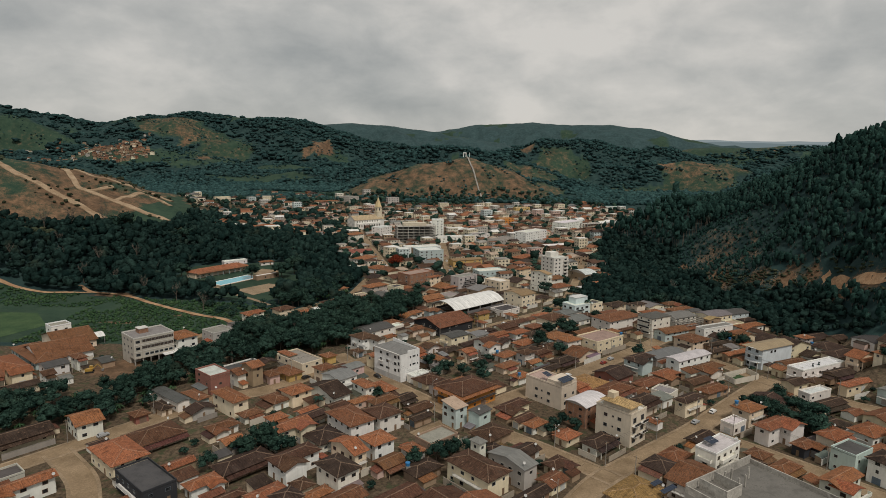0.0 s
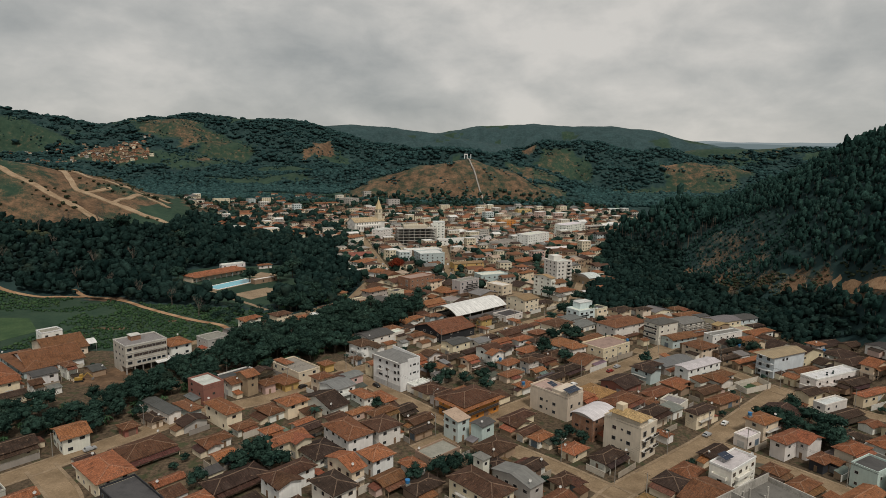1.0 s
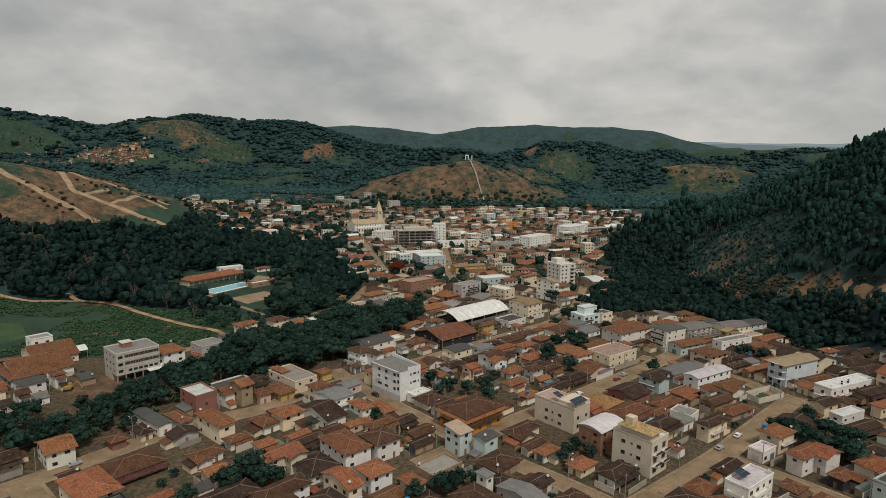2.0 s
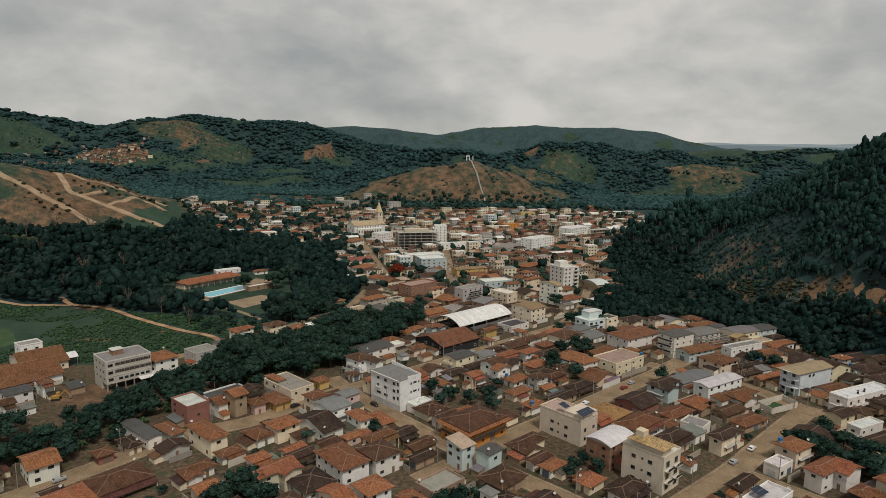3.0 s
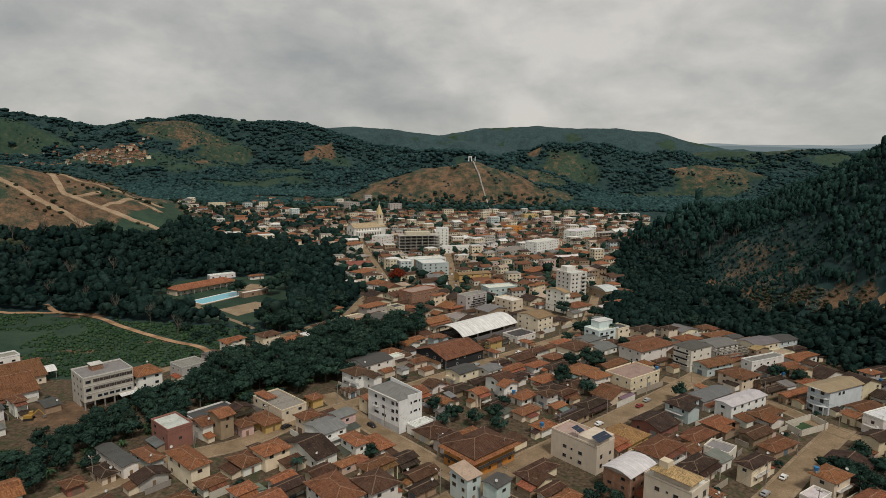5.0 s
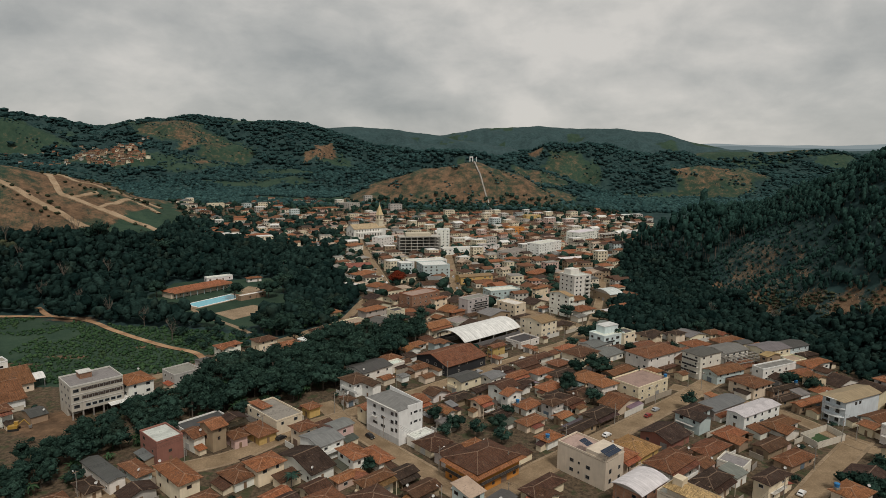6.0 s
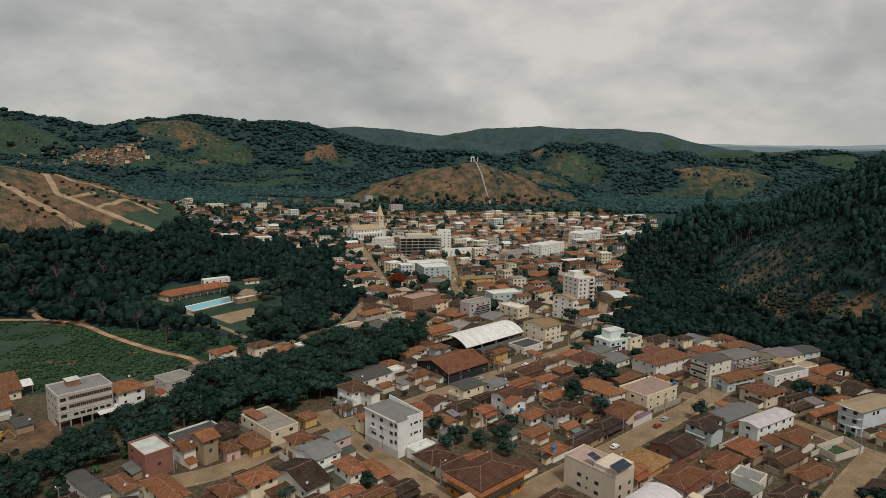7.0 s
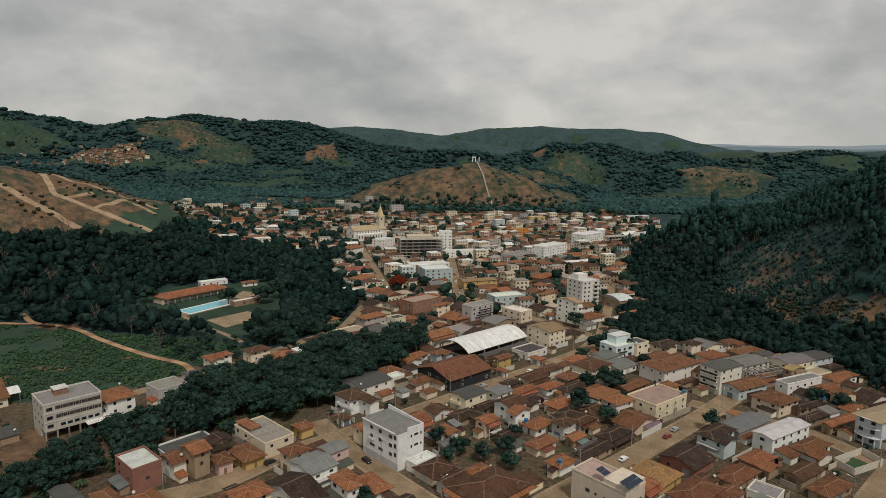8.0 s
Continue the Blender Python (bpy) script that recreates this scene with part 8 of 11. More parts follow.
far_house(-1134, 2010, 31, 7.5, 8.0, 4.0, 'gabley', 'm', 'c')
far_house(-836, 1507, 50, 11.6, 6.0, 6.5, 'gabley', 'd', 'c')
far_house(-781, 1565, 21, 11.6, 7.9, 6.5, 'gable', 'b', 'c')
far_house(-826, 1504, 42, 11.2, 6.0, 5.0, 'gabley', 'd', 'c')
far_house(-1145, 1975, 33, 10.1, 8.8, 6.5, 'hip', 'b', 'c')
far_house(-906, 1502, 49, 7.3, 7.1, 4.0, 'flat', 'o', 't')
far_house(-894, 1481, 24, 8.9, 6.7, 5.0, 'flat', 'b', 'g')
far_house(-878, 1463, 24, 8.8, 7.4, 5.0, 'flat', 'm', 'c')
far_house(-952, 1462, 16, 10.8, 7.0, 5.0, 'gabley', 'm', 't')
far_house(-872, 1457, 16, 10.0, 6.8, 4.0, 'gabley', 'd', 't')
far_house(-1274, 1852, 22, 11.8, 7.1, 5.0, 'gabley', 'b', 'c')
far_house(-907, 1473, 15, 11.7, 6.8, 6.5, 'flat', 'o', 't')
far_house(-1199, 1904, 26, 11.8, 6.4, 5.0, 'gable', 'b', 'g')
far_house(-1259, 1873, 22, 8.6, 8.2, 4.0, 'gable', 'm', 'c')
far_house(-971, 1439, 49, 11.5, 7.9, 5.0, 'gabley', 'm', 'g')
far_house(-919, 1465, 13, 7.2, 8.3, 6.5, 'gable', 'm', 't')
far_house(-1169, 1866, 34, 7.0, 6.5, 6.5, 'gable', 'b', 't')
far_house(-1220, 1870, 16, 10.0, 7.7, 6.5, 'hip', 'o', 'g')
far_house(-940, 1451, 49, 7.6, 7.6, 5.0, 'gable', 'b', 't')
far_house(-1149, 1860, 43, 12.0, 7.8, 5.0, 'gable', 'm', 'b')
far_house(-1262, 1861, 45, 10.6, 8.3, 6.5, 'flat', 'b', 'g')
far_house(-904, 1542, 26, 7.6, 6.7, 6.5, 'flat', 'd', 't')
far_house(-1231, 1844, 23, 9.7, 7.0, 5.0, 'flat', 'm', 'g')
far_house(-875, 1503, 37, 9.1, 6.6, 5.0, 'flat', 'b', 'c')
far_house(-1246, 1891, 10, 10.9, 8.7, 4.0, 'hip', 'b', 't')
far_house(-1279, 1819, 45, 9.1, 8.9, 5.0, 'hip', 'm', 'br')
far_house(-1194, 1917, 29, 7.4, 8.9, 4.0, 'flat', 'b', 'br')
far_house(-936, 1454, 36, 10.6, 7.8, 6.5, 'gable', 'b', 't')
far_house(-917, 1467, 11, 8.6, 6.2, 5.0, 'flat', 'd', 'g')
far_house(-957, 1536, 22, 8.0, 6.3, 5.0, 'gabley', 'b', 't')
far_house(-878, 1463, 47, 7.9, 7.3, 6.5, 'gabley', 'b', 't')
far_house(-1248, 1822, 30, 8.7, 8.0, 6.5, 'gabley', 'o', 't')
far_house(-1165, 1859, 48, 9.9, 8.1, 6.5, 'hip', 'o', 'br')
far_house(-905, 1531, 26, 7.5, 6.2, 4.0, 'gable', 'o', 'c')
far_house(-918, 1466, 30, 8.5, 7.3, 5.0, 'hip', 'b', 't')
far_house(-976, 1456, 15, 7.4, 6.4, 4.0, 'gabley', 'd', 'g')
far_house(-1202, 1844, 12, 10.0, 7.2, 5.0, 'flat', 'd', 'br')
far_house(-1206, 1871, 23, 8.4, 7.8, 5.0, 'hip', 'd', 'c')
far_house(-339, 903, 27, 8.9, 7.1, 5.0, 'gabley', 'm', 't')
far_house(-330, 899, 37, 11.3, 7.7, 4.0, 'flat', 'b', 'br')
far_house(-343, 897, 35, 10.7, 8.5, 6.5, 'gabley', 'm', 't')
far_house(-344, 855, 15, 11.1, 6.9, 6.5, 'hip', 'd', 'c')
far_house(-360, 915, 12, 11.8, 8.3, 5.0, 'hip', 'b', 'g')
far_house(-200, 1015, 21, 8.2, 7.6, 5.0, 'gabley', 'b', 't')
far_house(-327, 958, 45, 10.2, 6.8, 5.0, 'gable', 'b', 'g')
far_house(-243, 1094, 44, 9.1, 7.6, 4.0, 'gable', 'b', 'br')
far_house(-327, 1085, 28, 8.8, 7.8, 4.0, 'gabley', 'm', 'g')
far_house(-309, 1019, 38, 9.6, 6.8, 5.0, 'gabley', 'o', 'g')
far_house(-298, 989, 19, 11.7, 6.4, 5.0, 'gabley', 'd', 't')
far_house(-217, 1052, 33, 8.3, 6.5, 4.0, 'flat', 'b', 'br')
far_house(-290, 1023, 37, 7.5, 8.6, 4.0, 'flat', 'b', 'c')
far_house(-291, 1051, 16, 11.0, 7.5, 6.5, 'gable', 'm', 'c')
far_house(-210, 1018, 42, 7.6, 8.6, 4.0, 'gabley', 'b', 't')
far_house(-267, 1011, 30, 8.5, 6.8, 5.0, 'gable', 'b', 'b')
far_house(-321, 1075, 42, 7.4, 6.7, 6.5, 'gabley', 'b', 't')
far_house(-226, 1031, 14, 10.5, 8.5, 5.0, 'gabley', 'b', 't')
far_house(-317, 970, 14, 11.5, 6.2, 5.0, 'gable', 'm', 'b')
far_house(197, 946, 41, 10.5, 8.7, 5.0, 'flat', 'o', 'c')
far_house(229, 998, 42, 11.1, 6.4, 5.0, 'gabley', 'o', 'br')
far_house(218, 951, 27, 11.4, 8.6, 5.0, 'hip', 'o', 'b')
far_house(229, 1003, 47, 7.7, 8.7, 5.0, 'hip', 'd', 'g')
far_house(231, 1016, 38, 10.7, 7.8, 4.0, 'flat', 'm', 'c')
far_house(172, 942, 13, 7.8, 8.2, 6.5, 'gable', 'b', 'c')
far_house(255, 993, 27, 10.0, 7.5, 4.0, 'hip', 'b', 't')
far_house(191, 980, 27, 10.4, 7.1, 4.0, 'hip', 'o', 'c')
vrng = random.Random(8)


def crowded(x, y, r):
    """Whether a house of that half-width would stand in another or in a street."""
    for fx, fy, a, w, d in FOOT:
        if abs(x - fx) + abs(y - fy) < 40:
            dx, dy = x - fx, y - fy
            if abs(dx * math.cos(a) + dy * math.sin(a)) < w / 2 + r and abs(-dx * math.sin(a) + dy * math.cos(a)) < d / 2 + r:
                return True
    for line, width in STREETS[6:8] + STREETS[9:11] + STREETS[:1]:
        for (ax, ay), (bx, by) in zip(line, line[1:]):
            ex, ey = bx - ax, by - ay
            q = min(1, max(0, ((x - ax) * ex + (y - ay) * ey) / (ex * ex + ey * ey)))
            if math.hypot(x - ax - q * ex, y - ay - q * ey) < width / 2 + r:
                return True
    return False


for k in range(2600):
    x, y = vrng.uniform(-300, 250), vrng.uniform(470, 950)
    if not bool(inside(np.array(x), np.array(y), TOWN)) or crowded(x, y, 4.0):
        continue
    if any(math.hypot(x - fx, y - fy) < r for fx, fy, r in ((-32, 680, 26), (177, 729, 18), (92, 492, 14), (-103, 806, 30), (-40, 520, 9), (-184, 489, 30))):
        continue
    far_house(x, y, vrng.choice((26, 30, 34, 40)), vrng.uniform(8, 13), vrng.uniform(7, 10), vrng.choice((3.2, 3.2, 4.2, 6.2)), vrng.choice(("gable", "hip", "gabley", "flat")), vrng.choice(("o", "m", "m", "b", "fg", "ft")), vrng.choice(("w", "c", "c", "t", "p", "g")))
for k in range(150):
    q, a = math.sqrt(vrng.random()), vrng.uniform(0, 2 * math.pi)
    far_house(-812 + 78 * q * math.cos(a), 1522 + 46 * q * math.sin(a), vrng.uniform(10, 60), vrng.uniform(7, 11), vrng.uniform(6, 9), vrng.choice((3.2, 3.2, 5.6)), vrng.choice(("gable", "hip", "gable", "flat")), vrng.choice("ommbb"), vrng.choice("tbcbtrd".replace("rd", "t")))
end_far()
# ---------------------------------------------------------------- the larger buildings
def shell(x, y, rot, w, d, h, wc, name, label, colour=None):
    """Walls of a larger building, to which its own parts are added."""
    top = new(name)
    top.location, top.rotation_euler = (x, y, ground_at(x, y)), (0, 0, radians(rot))
    rgb = colour or WALLS[wc][0]
    top["wall_rgb"] = rgb
    part("wall", walls_mesh(w, d, h - 0.33, None, 0, wc == "br"), top, rgb)
    FOOT.append((x, y, radians(rot), w, d))
    return tagged(top, label, "building", "town houses")


def wins(top, side, w, d, cells, frame=(0.2, 0.2, 0.2)):
    """Windows given one by one: along the wall, sill height, width, height."""
    for along, z, ww, wh in cells:
        window(top, face_pose(side, w, d, along, z), ww, wh, frame, True)


def cap(top, w, d, h, rc, wall=0.45):
    roof_on(top, "flat", w, d, h, rc)
    del top["wall_rgb"]


def box_part(name, top, box, material, colour=None, label=""):
    return part(name, Bits().box(*box).mesh(name, [material]), top, colour, label)


# white four-storey corner block with a grey hipped roof behind folded parapets
W, D = 11.3, 18.1
t = shell(-20.2, 265.9, 45.3, W, D, 13.0, "w", "apartment_building", "white four-storey corner building with a low grey roof", (0.74, 0.735, 0.72))
roof = thick_roof("roof", [(-W / 2, -D / 2, 12.75), (W / 2 - 0.3, -D / 2, 12.75), (W / 2 - 0.3, D / 2, 12.75), (-W / 2, D / 2, 12.75), (-0.2, -D / 2 + 5, 14.4), (-0.2, D / 2 - 5, 14.4)], [(0, 1, 4), (1, 2, 5, 4), (2, 3, 5), (3, 0, 4, 5)], 0.15, SHEET)
part("roof", roof, t, (0.19, 0.185, 0.175))
b = Bits()
b.poly([(W / 2 - 0.25, -D / 2 - 0.02, 12.6), (W / 2 + 0.02, -D / 2 - 0.02, 12.6), (W / 2 + 0.02, D / 2, 12.6), (W / 2 - 0.25, D / 2, 12.6), (W / 2 - 0.25, -D / 2 - 0.02, 13.3), (W / 2 + 0.02, -D / 2 - 0.02, 13.3), (W / 2 + 0.02, D / 2, 14.3), (W / 2 - 0.25, D / 2, 14.3)],
       [(3, 2, 1, 0), (4, 5, 6, 7), (0, 1, 5, 4), (1, 2, 6, 5), (2, 3, 7, 6), (3, 0, 4, 7)])
part("parapet", b.mesh("parapet", [PLASTER]), t, (0.74, 0.735, 0.72))
b = Bits()
b.poly([(-1.5, -D / 2 - 0.02, 12.6), (W / 2 - 0.25, -D / 2 - 0.02, 12.6), (W / 2 - 0.25, -D / 2 + 0.22, 12.6), (-1.5, -D / 2 + 0.22, 12.6), (-1.5, -D / 2 - 0.02, 13.7), (W / 2 - 0.25, -D / 2 - 0.02, 13.3), (W / 2 - 0.25, -D / 2 + 0.22, 13.3), (-1.5, -D / 2 + 0.22, 13.7)],
       [(3, 2, 1, 0), (4, 5, 6, 7), (0, 1, 5, 4), (1, 2, 6, 5), (2, 3, 7, 6), (3, 0, 4, 7)])
part("parapet", b.mesh("parapet", [PLASTER]), t, (0.74, 0.735, 0.72))
box_part("eave_slab", t, (-W / 2 - 0.7, -D / 2 + 1.0, 12.45, -W / 2 - 0.002, D / 2, 12.75), PLASTER, (0.5, 0.48, 0.45))
box_part("base_band", t, (-W / 2 - 0.04, -D / 2 - 0.04, -1.0, -W / 2 - 0.002, D / 2, 2.6), PLASTER, (0.50, 0.50, 0.49), "grey painted ground floor band")
for k, z in enumerate((4.2, 7.2, 10.2)):
    wins(t, 3, W, D, [(5.5, z, 1.6, 1.3), (0.2, z, 1.6, 1.3), (-4.4, z, 1.4, 1.2)] if k else [(5.5, z, 1.5, 1.3), (-4.0, z, 2.6, 1.0), (0.4, z, 2.4, 1.0)])
for z in (6.3, 9.9):
    wins(t, 0, W, D, [(0.2, z, 0.7, 1.0), (2.3, z + 0.2, 1.8, 0.8), (4.4, z, 0.6, 0.9)])
for z in (4.6, 7.6, 10.4):
    window(t, face_pose(3, W, D, 7.8, z), 1.2, 1.5, (0.2, 0.2, 0.2), True)
balcony(t, 3, W, D, -4.4, 7.0, 2.6, 0.8)
for a in (-6.0, -2.5, 2.5):
    part("garage_door", GARAGE_MESH, t, (0.42, 0.42, 0.42), "", face_pose(3, W, D, a, 0.05) @ Matrix.Diagonal((2.6, 1, 2.4, 1)))
del t["wall_rgb"]
annexe = shell(-10.2, 258.5, 45.3, 9.0, 4.5, 3.4, "w", "house", "low white annexe with a tiled terrace wall")
cap(annexe, 9.0, 4.5, 3.4, "fw")
wins(annexe, 0, 9.0, 4.5, [(-2, 0.9, 1.4, 1.2), (2.4, 0.9, 1.4, 1.2)])

# long four-storey grey-white building on open ground-floor posts
W, D = 18.4, 14.7
t = new("school_building")
t.location, t.rotation_euler = (-141.0, 282.3, ground_at(-141, 282)), (0, 0, radians(47))
t["wall_rgb"] = (0.52, 0.50, 0.46)
b = Bits().box(-W / 2, -D / 2, 3.2, W / 2, D / 2, 12.7).box(-W / 2, -D / 2 + 6, -1, -W / 2 + 5, D / 2, 3.2)
part("wall", b.mesh("wall", [PLASTER]), t, (0.47, 0.43, 0.37))
FOOT.append((-141.0, 282.3, radians(47), W, D))
tagged(t, "long grey-white four-storey school standing on open posts", "building", "town houses")
roof_on(t, "flat", W, D, 13.0, "fg")
del t["wall_rgb"]
post = Bits().box(-0.25, -0.25, -1, 0.25, 0.25, 3.2).mesh("post", [CONCRETE])
for i in range(6):
    for yy in (-D / 2 + 0.3, 0.0):
        part("post", post, t, None, "", pose(-W / 2 + 0.3 + i * (W - 0.6) / 5, yy, 0))
for k, z in enumerate((6.6, 9.8)):
    # Dark sheet on the solid wall, painting in the shade of an open gallery.
    box_part("gallery_shade_sheet", t, (-W / 2 + 3.6, -D / 2 - 0.03, z + 0.9, W / 2 - 0.3, -D / 2 - 0.004, z + 2.3), GALLERY_SHADE, None, "dark sheet in place of the shade in an open gallery between parapet and slab")
    for i in range(7):
        window(t, face_pose(0, W, D, -W / 2 + 4.6 + i * 2.0, z + 0.95), 1.5, 1.2, (0.3, 0.3, 0.29), True)
    box_part("string_course", t, (-W / 2 - 0.08, -D / 2 - 0.16, z - 0.2, W / 2 + 0.08, -D / 2 - 0.004, z), PLASTER, (0.56, 0.54, 0.50))
for z in (4.6, 7.6, 10.8):
    wins(t, 3, W, D, [(-4, z, 1.2, 1.1), (0.5, z, 1.2, 1.1), (4.5, z, 1.2, 1.1)])
    wins(t, 0, W, D, [(-W / 2 + 1.8, z - 0.2, 2.0, 1.3)])
for i in range(6):
    window(t, face_pose(0, W, D, -3.5 + i * 2.2, 4.3), 1.8, 1.2, (0.35, 0.40, 0.42), True)
hut = box_part("stair_hut", t, (-3.6, 0.5, 12.7, 0.6, 5.0, 15.0), BRICK, None, "brick stair hut with a pale slab lid")
part("lid", Bits().box(-3.9, 0.2, 15.0, 0.9, 5.3, 15.2).mesh("lid", [SLAB]), hut, (0.6, 0.58, 0.54))

# orange corner shop with a broad brown tiled roof
W, D = 19.2, 14.0
t = house(10.6, 236.5, 43.2, 20.2, 15.0, 7.0, "hip", "b", "or", "shop_building", "orange two-storey shop with balcony and brown tile roof", True, 0.5)
for side, length in ((0, 18.0), (3, 13.0)):
    gallery = balcony(t, side, W, D, 0.0, 3.5, length, 1.3)
    gallery.color = (0.05, 0.042, 0.036, 1)
b = Bits()
b.poly([(-W / 2 - 1.9, -D / 2 - 1.9, 6.1), (W / 2 + 1.9, -D / 2 - 1.9, 6.1), (W / 2 + 0.7, -D / 2 - 0.7, 6.75), (-W / 2 - 0.7, -D / 2 - 0.7, 6.75), (-W / 2 - 1.9, D / 2 + 1.0, 6.1), (-W / 2 - 0.7, D / 2 + 0.7, 6.75)], [(0, 1, 2, 3), (4, 0, 3, 5)])
part("eave_skirt", mesh_of("eave_skirt", b.v, b.f, [TILE], None, True), t, (0.30, 0.12, 0.05), "row of orange eave tiles")

# cream three-storey building with rooftop solar panels
W, D = 10.0, 18.2
t = shell(45.2, 238.8, 42.2, W, D, 9.5, "c", "apartment_building", "cream three-storey building with dark windows and a flat roof", (0.60, 0.51, 0.41))
cap(t, W, D, 9.5, "ft")
for z in (1.2, 4.4):
    wins(t, 3, W, D, [(-3.4, z + 0.4, 1.5, 1.2), (-0.6, z + 0.6, 0.7, 0.8), (2.8, z + 0.2, 1.5, 1.2)])
    wins(t, 0, W, D, [(-2.4, z + 0.5, 1.3, 1.5), (2.6, z + 0.5, 1.3, 1.2)])
box_part("stair_head", t, (-4.8, -9.0, 9.3, 4.8, -1.5, 11.2), PLASTER, (0.60, 0.51, 0.41))


def solar_array(name, x, y, z, rot, cols, rows, tilt=14):
    top = new(name)
    top.location, top.rotation_euler = (x, y, z), (0, 0, radians(rot))
    m = Bits().box(-0.48, -0.8, 0, 0.48, 0.8, 0.05).mesh("panel", [SOLAR])
    rail = Bits().box(-cols * 0.52, -0.04, -0.12, cols * 0.52, 0.04, -0.004).mesh("rail", [METAL])
    turn = pose(0, 0, 0.35 + rows * 0.4, tilt)
    for r in range(rows):
        for c in range(cols):
            part("panel", m, top, None, "", turn @ pose((c - (cols - 1) / 2) * 1.03, (r - (rows - 1) / 2) * 1.68, 0))
        part("rail", rail, top, None, "", turn @ pose(0, (r - (rows - 1) / 2) * 1.68, 0))
    leg = Bits().box(-0.04, -0.04, -0.8, 0.04, 0.04, 0.9).mesh("leg", [METAL])
    for c in (-cols * 0.5, cols * 0.5):
        part("leg", leg, top, None, "", pose(c, 0, 0))
    return tagged(top, "array of dark blue solar panels on a roof frame", "solar panels", "rooftop solar panels")


solar_array("solar_array", 49.5, 230.8, 11.2, 42.2, 7, 2)
solar_array("solar_array", 43.0, 236.2, 11.2, 42.2, 3, 2)
solar_array("solar_array", 61.5, 160.5, 8.0, 36.0, 4, 1, 8)
solar_array("solar_array", 64.0, 157.8, 7.7, 36.0, 6, 1, 8)
solar_array("solar_array", 87.0, 184.0, 9.3, 33.0, 4, 2, 10)

# cream building with balconies and a yellow-roofed penthouse
W, D = 10.1, 14.1
t = shell(64.7, 206.8, 41.7, W, D, 12.0, "c", "apartment_building", "cream four-storey flats with balconies and yellow penthouse roof", (0.63, 0.55, 0.44))
cap(t, W, D, 12.0, "fw")
for z in (1.2, 4.6, 8.4):
    wins(t, 3, W, D, [(-3.0, z, 1.5, 1.3), (2.6, z, 1.5, 1.3), (0, z + 0.5, 0.7, 0.7)])
    wins(t, 0, W, D, [(-2.6, z, 2.0, 2.0), (2.4, z, 2.0, 2.0)])
    if z > 2:
        balcony(t, 0, W, D, -2.6, z - 0.6, 3.6, 1.4, None, True)
        balcony(t, 0, W, D, 2.6, z - 0.6, 3.6, 1.4, None, True)
pent = box_part("penthouse", t, (-4.6, -6.2, 11.9, 0.6, 4.5, 14.4), PLASTER, (0.63, 0.55, 0.44))
part("penthouse_roof", thick_roof("penthouse_roof", [(-5.6, -7.2, 14.3), (1.8, -7.2, 14.3), (1.8, 5.4, 14.3), (-5.6, 5.4, 14.3), (-1.9, -3.4, 15.6), (-1.9, 1.6, 15.6)], [(0, 1, 4), (1, 2, 5, 4), (2, 3, 5), (3, 0, 4, 5)], 0.14, TILE), pent, (0.50, 0.34, 0.16))
part("tank_box", Bits().box(-3.4, 1.0, 14.8, -0.6, 3.8, 17.0).mesh("tank_box", [PLASTER]), pent, (0.62, 0.52, 0.38))

# white six-storey tower beside the arched warehouse
W, D = 15.3, 15.8
t = shell(91.6, 491.8, 30.4, W, D, 18.0, "w", "apartment_building", "white six-storey apartment tower with corner balconies", (0.70, 0.67, 0.62))
cap(t, W, D, 18.0, "fw")
for k in range(6):
    wins(t, 0, W, D, [(-5.2, k * 3 + 1.0, 1.4, 1.2), (-1.6, k * 3 + 1.0, 1.4, 1.2)])
    wins(t, 3, W, D, [(-4.6, k * 3 + 1.0, 1.4, 1.2), (0.0, k * 3 + 1.0, 1.4, 1.2), (4.6, k * 3 + 1.0, 1.4, 1.2)])
    if k:
        balcony(t, 0, W, D, 4.6, k * 3, 4.6, 1.2, (0.66, 0.63, 0.58))
        window(t, face_pose(0, W, D, 4.6, k * 3 + 0.1), 2.6, 2.1, (0.3, 0.3, 0.3), True)
box_part("water_tank_house", t, (-4.6, 0.0, 17.7, 3.6, 6.8, 21.5), PLASTER, (0.70, 0.67, 0.62))

# unfinished grey building whose roof walls stand close below the start of the flight
W, D = 30.0, 26.0
t = new("unfinished_building")
t.location, t.rotation_euler = (85.0, 147.5, 0), (0, 0, radians(33))
part("wall", walls_mesh(W, D, 12.0), t, (0.42, 0.395, 0.355))
FOOT.append((85.0, 147.5, radians(33), W, D))
box_part("roof", t, (-W / 2 + 0.3, -D / 2 + 0.3, 11.9, W / 2 - 0.3, D / 2 - 0.3, 12.15), SLAB, (0.17, 0.16, 0.145))
for q in ((-W / 2, D / 2 - 0.3, 12, W / 2, D / 2, 14.6), (-W / 2, -D / 2, 12, W / 2, -D / 2 + 0.3, 13.4), (-W / 2, -D / 2 + 0.3, 12, -W / 2 + 0.3, D / 2 - 0.3, 14.0), (W / 2 - 0.3, -D / 2 + 0.3, 12, W / 2, D / 2 - 0.3, 13.6)):
    box_part("parapet", t, q, PALE_CONCRETE)
for q in ((-10.5, 4.0, 12.1, -10.2, 12.0, 15.2), (-10.2, 4.0, 12.1, -4.0, 4.3, 15.2), (-4.0, 4.0, 12.1, -3.7, 12.0, 15.2)):
    box_part("partition", t, q, PALE_CONCRETE)
for px, py in ((-2, 6), (1, 6), (-2, 10), (1, 10), (6, 8)):
    box_part("column", t, (px - 0.2, py - 0.2, 12.1, px + 0.2, py + 0.2, 15.6), PALE_CONCRETE)
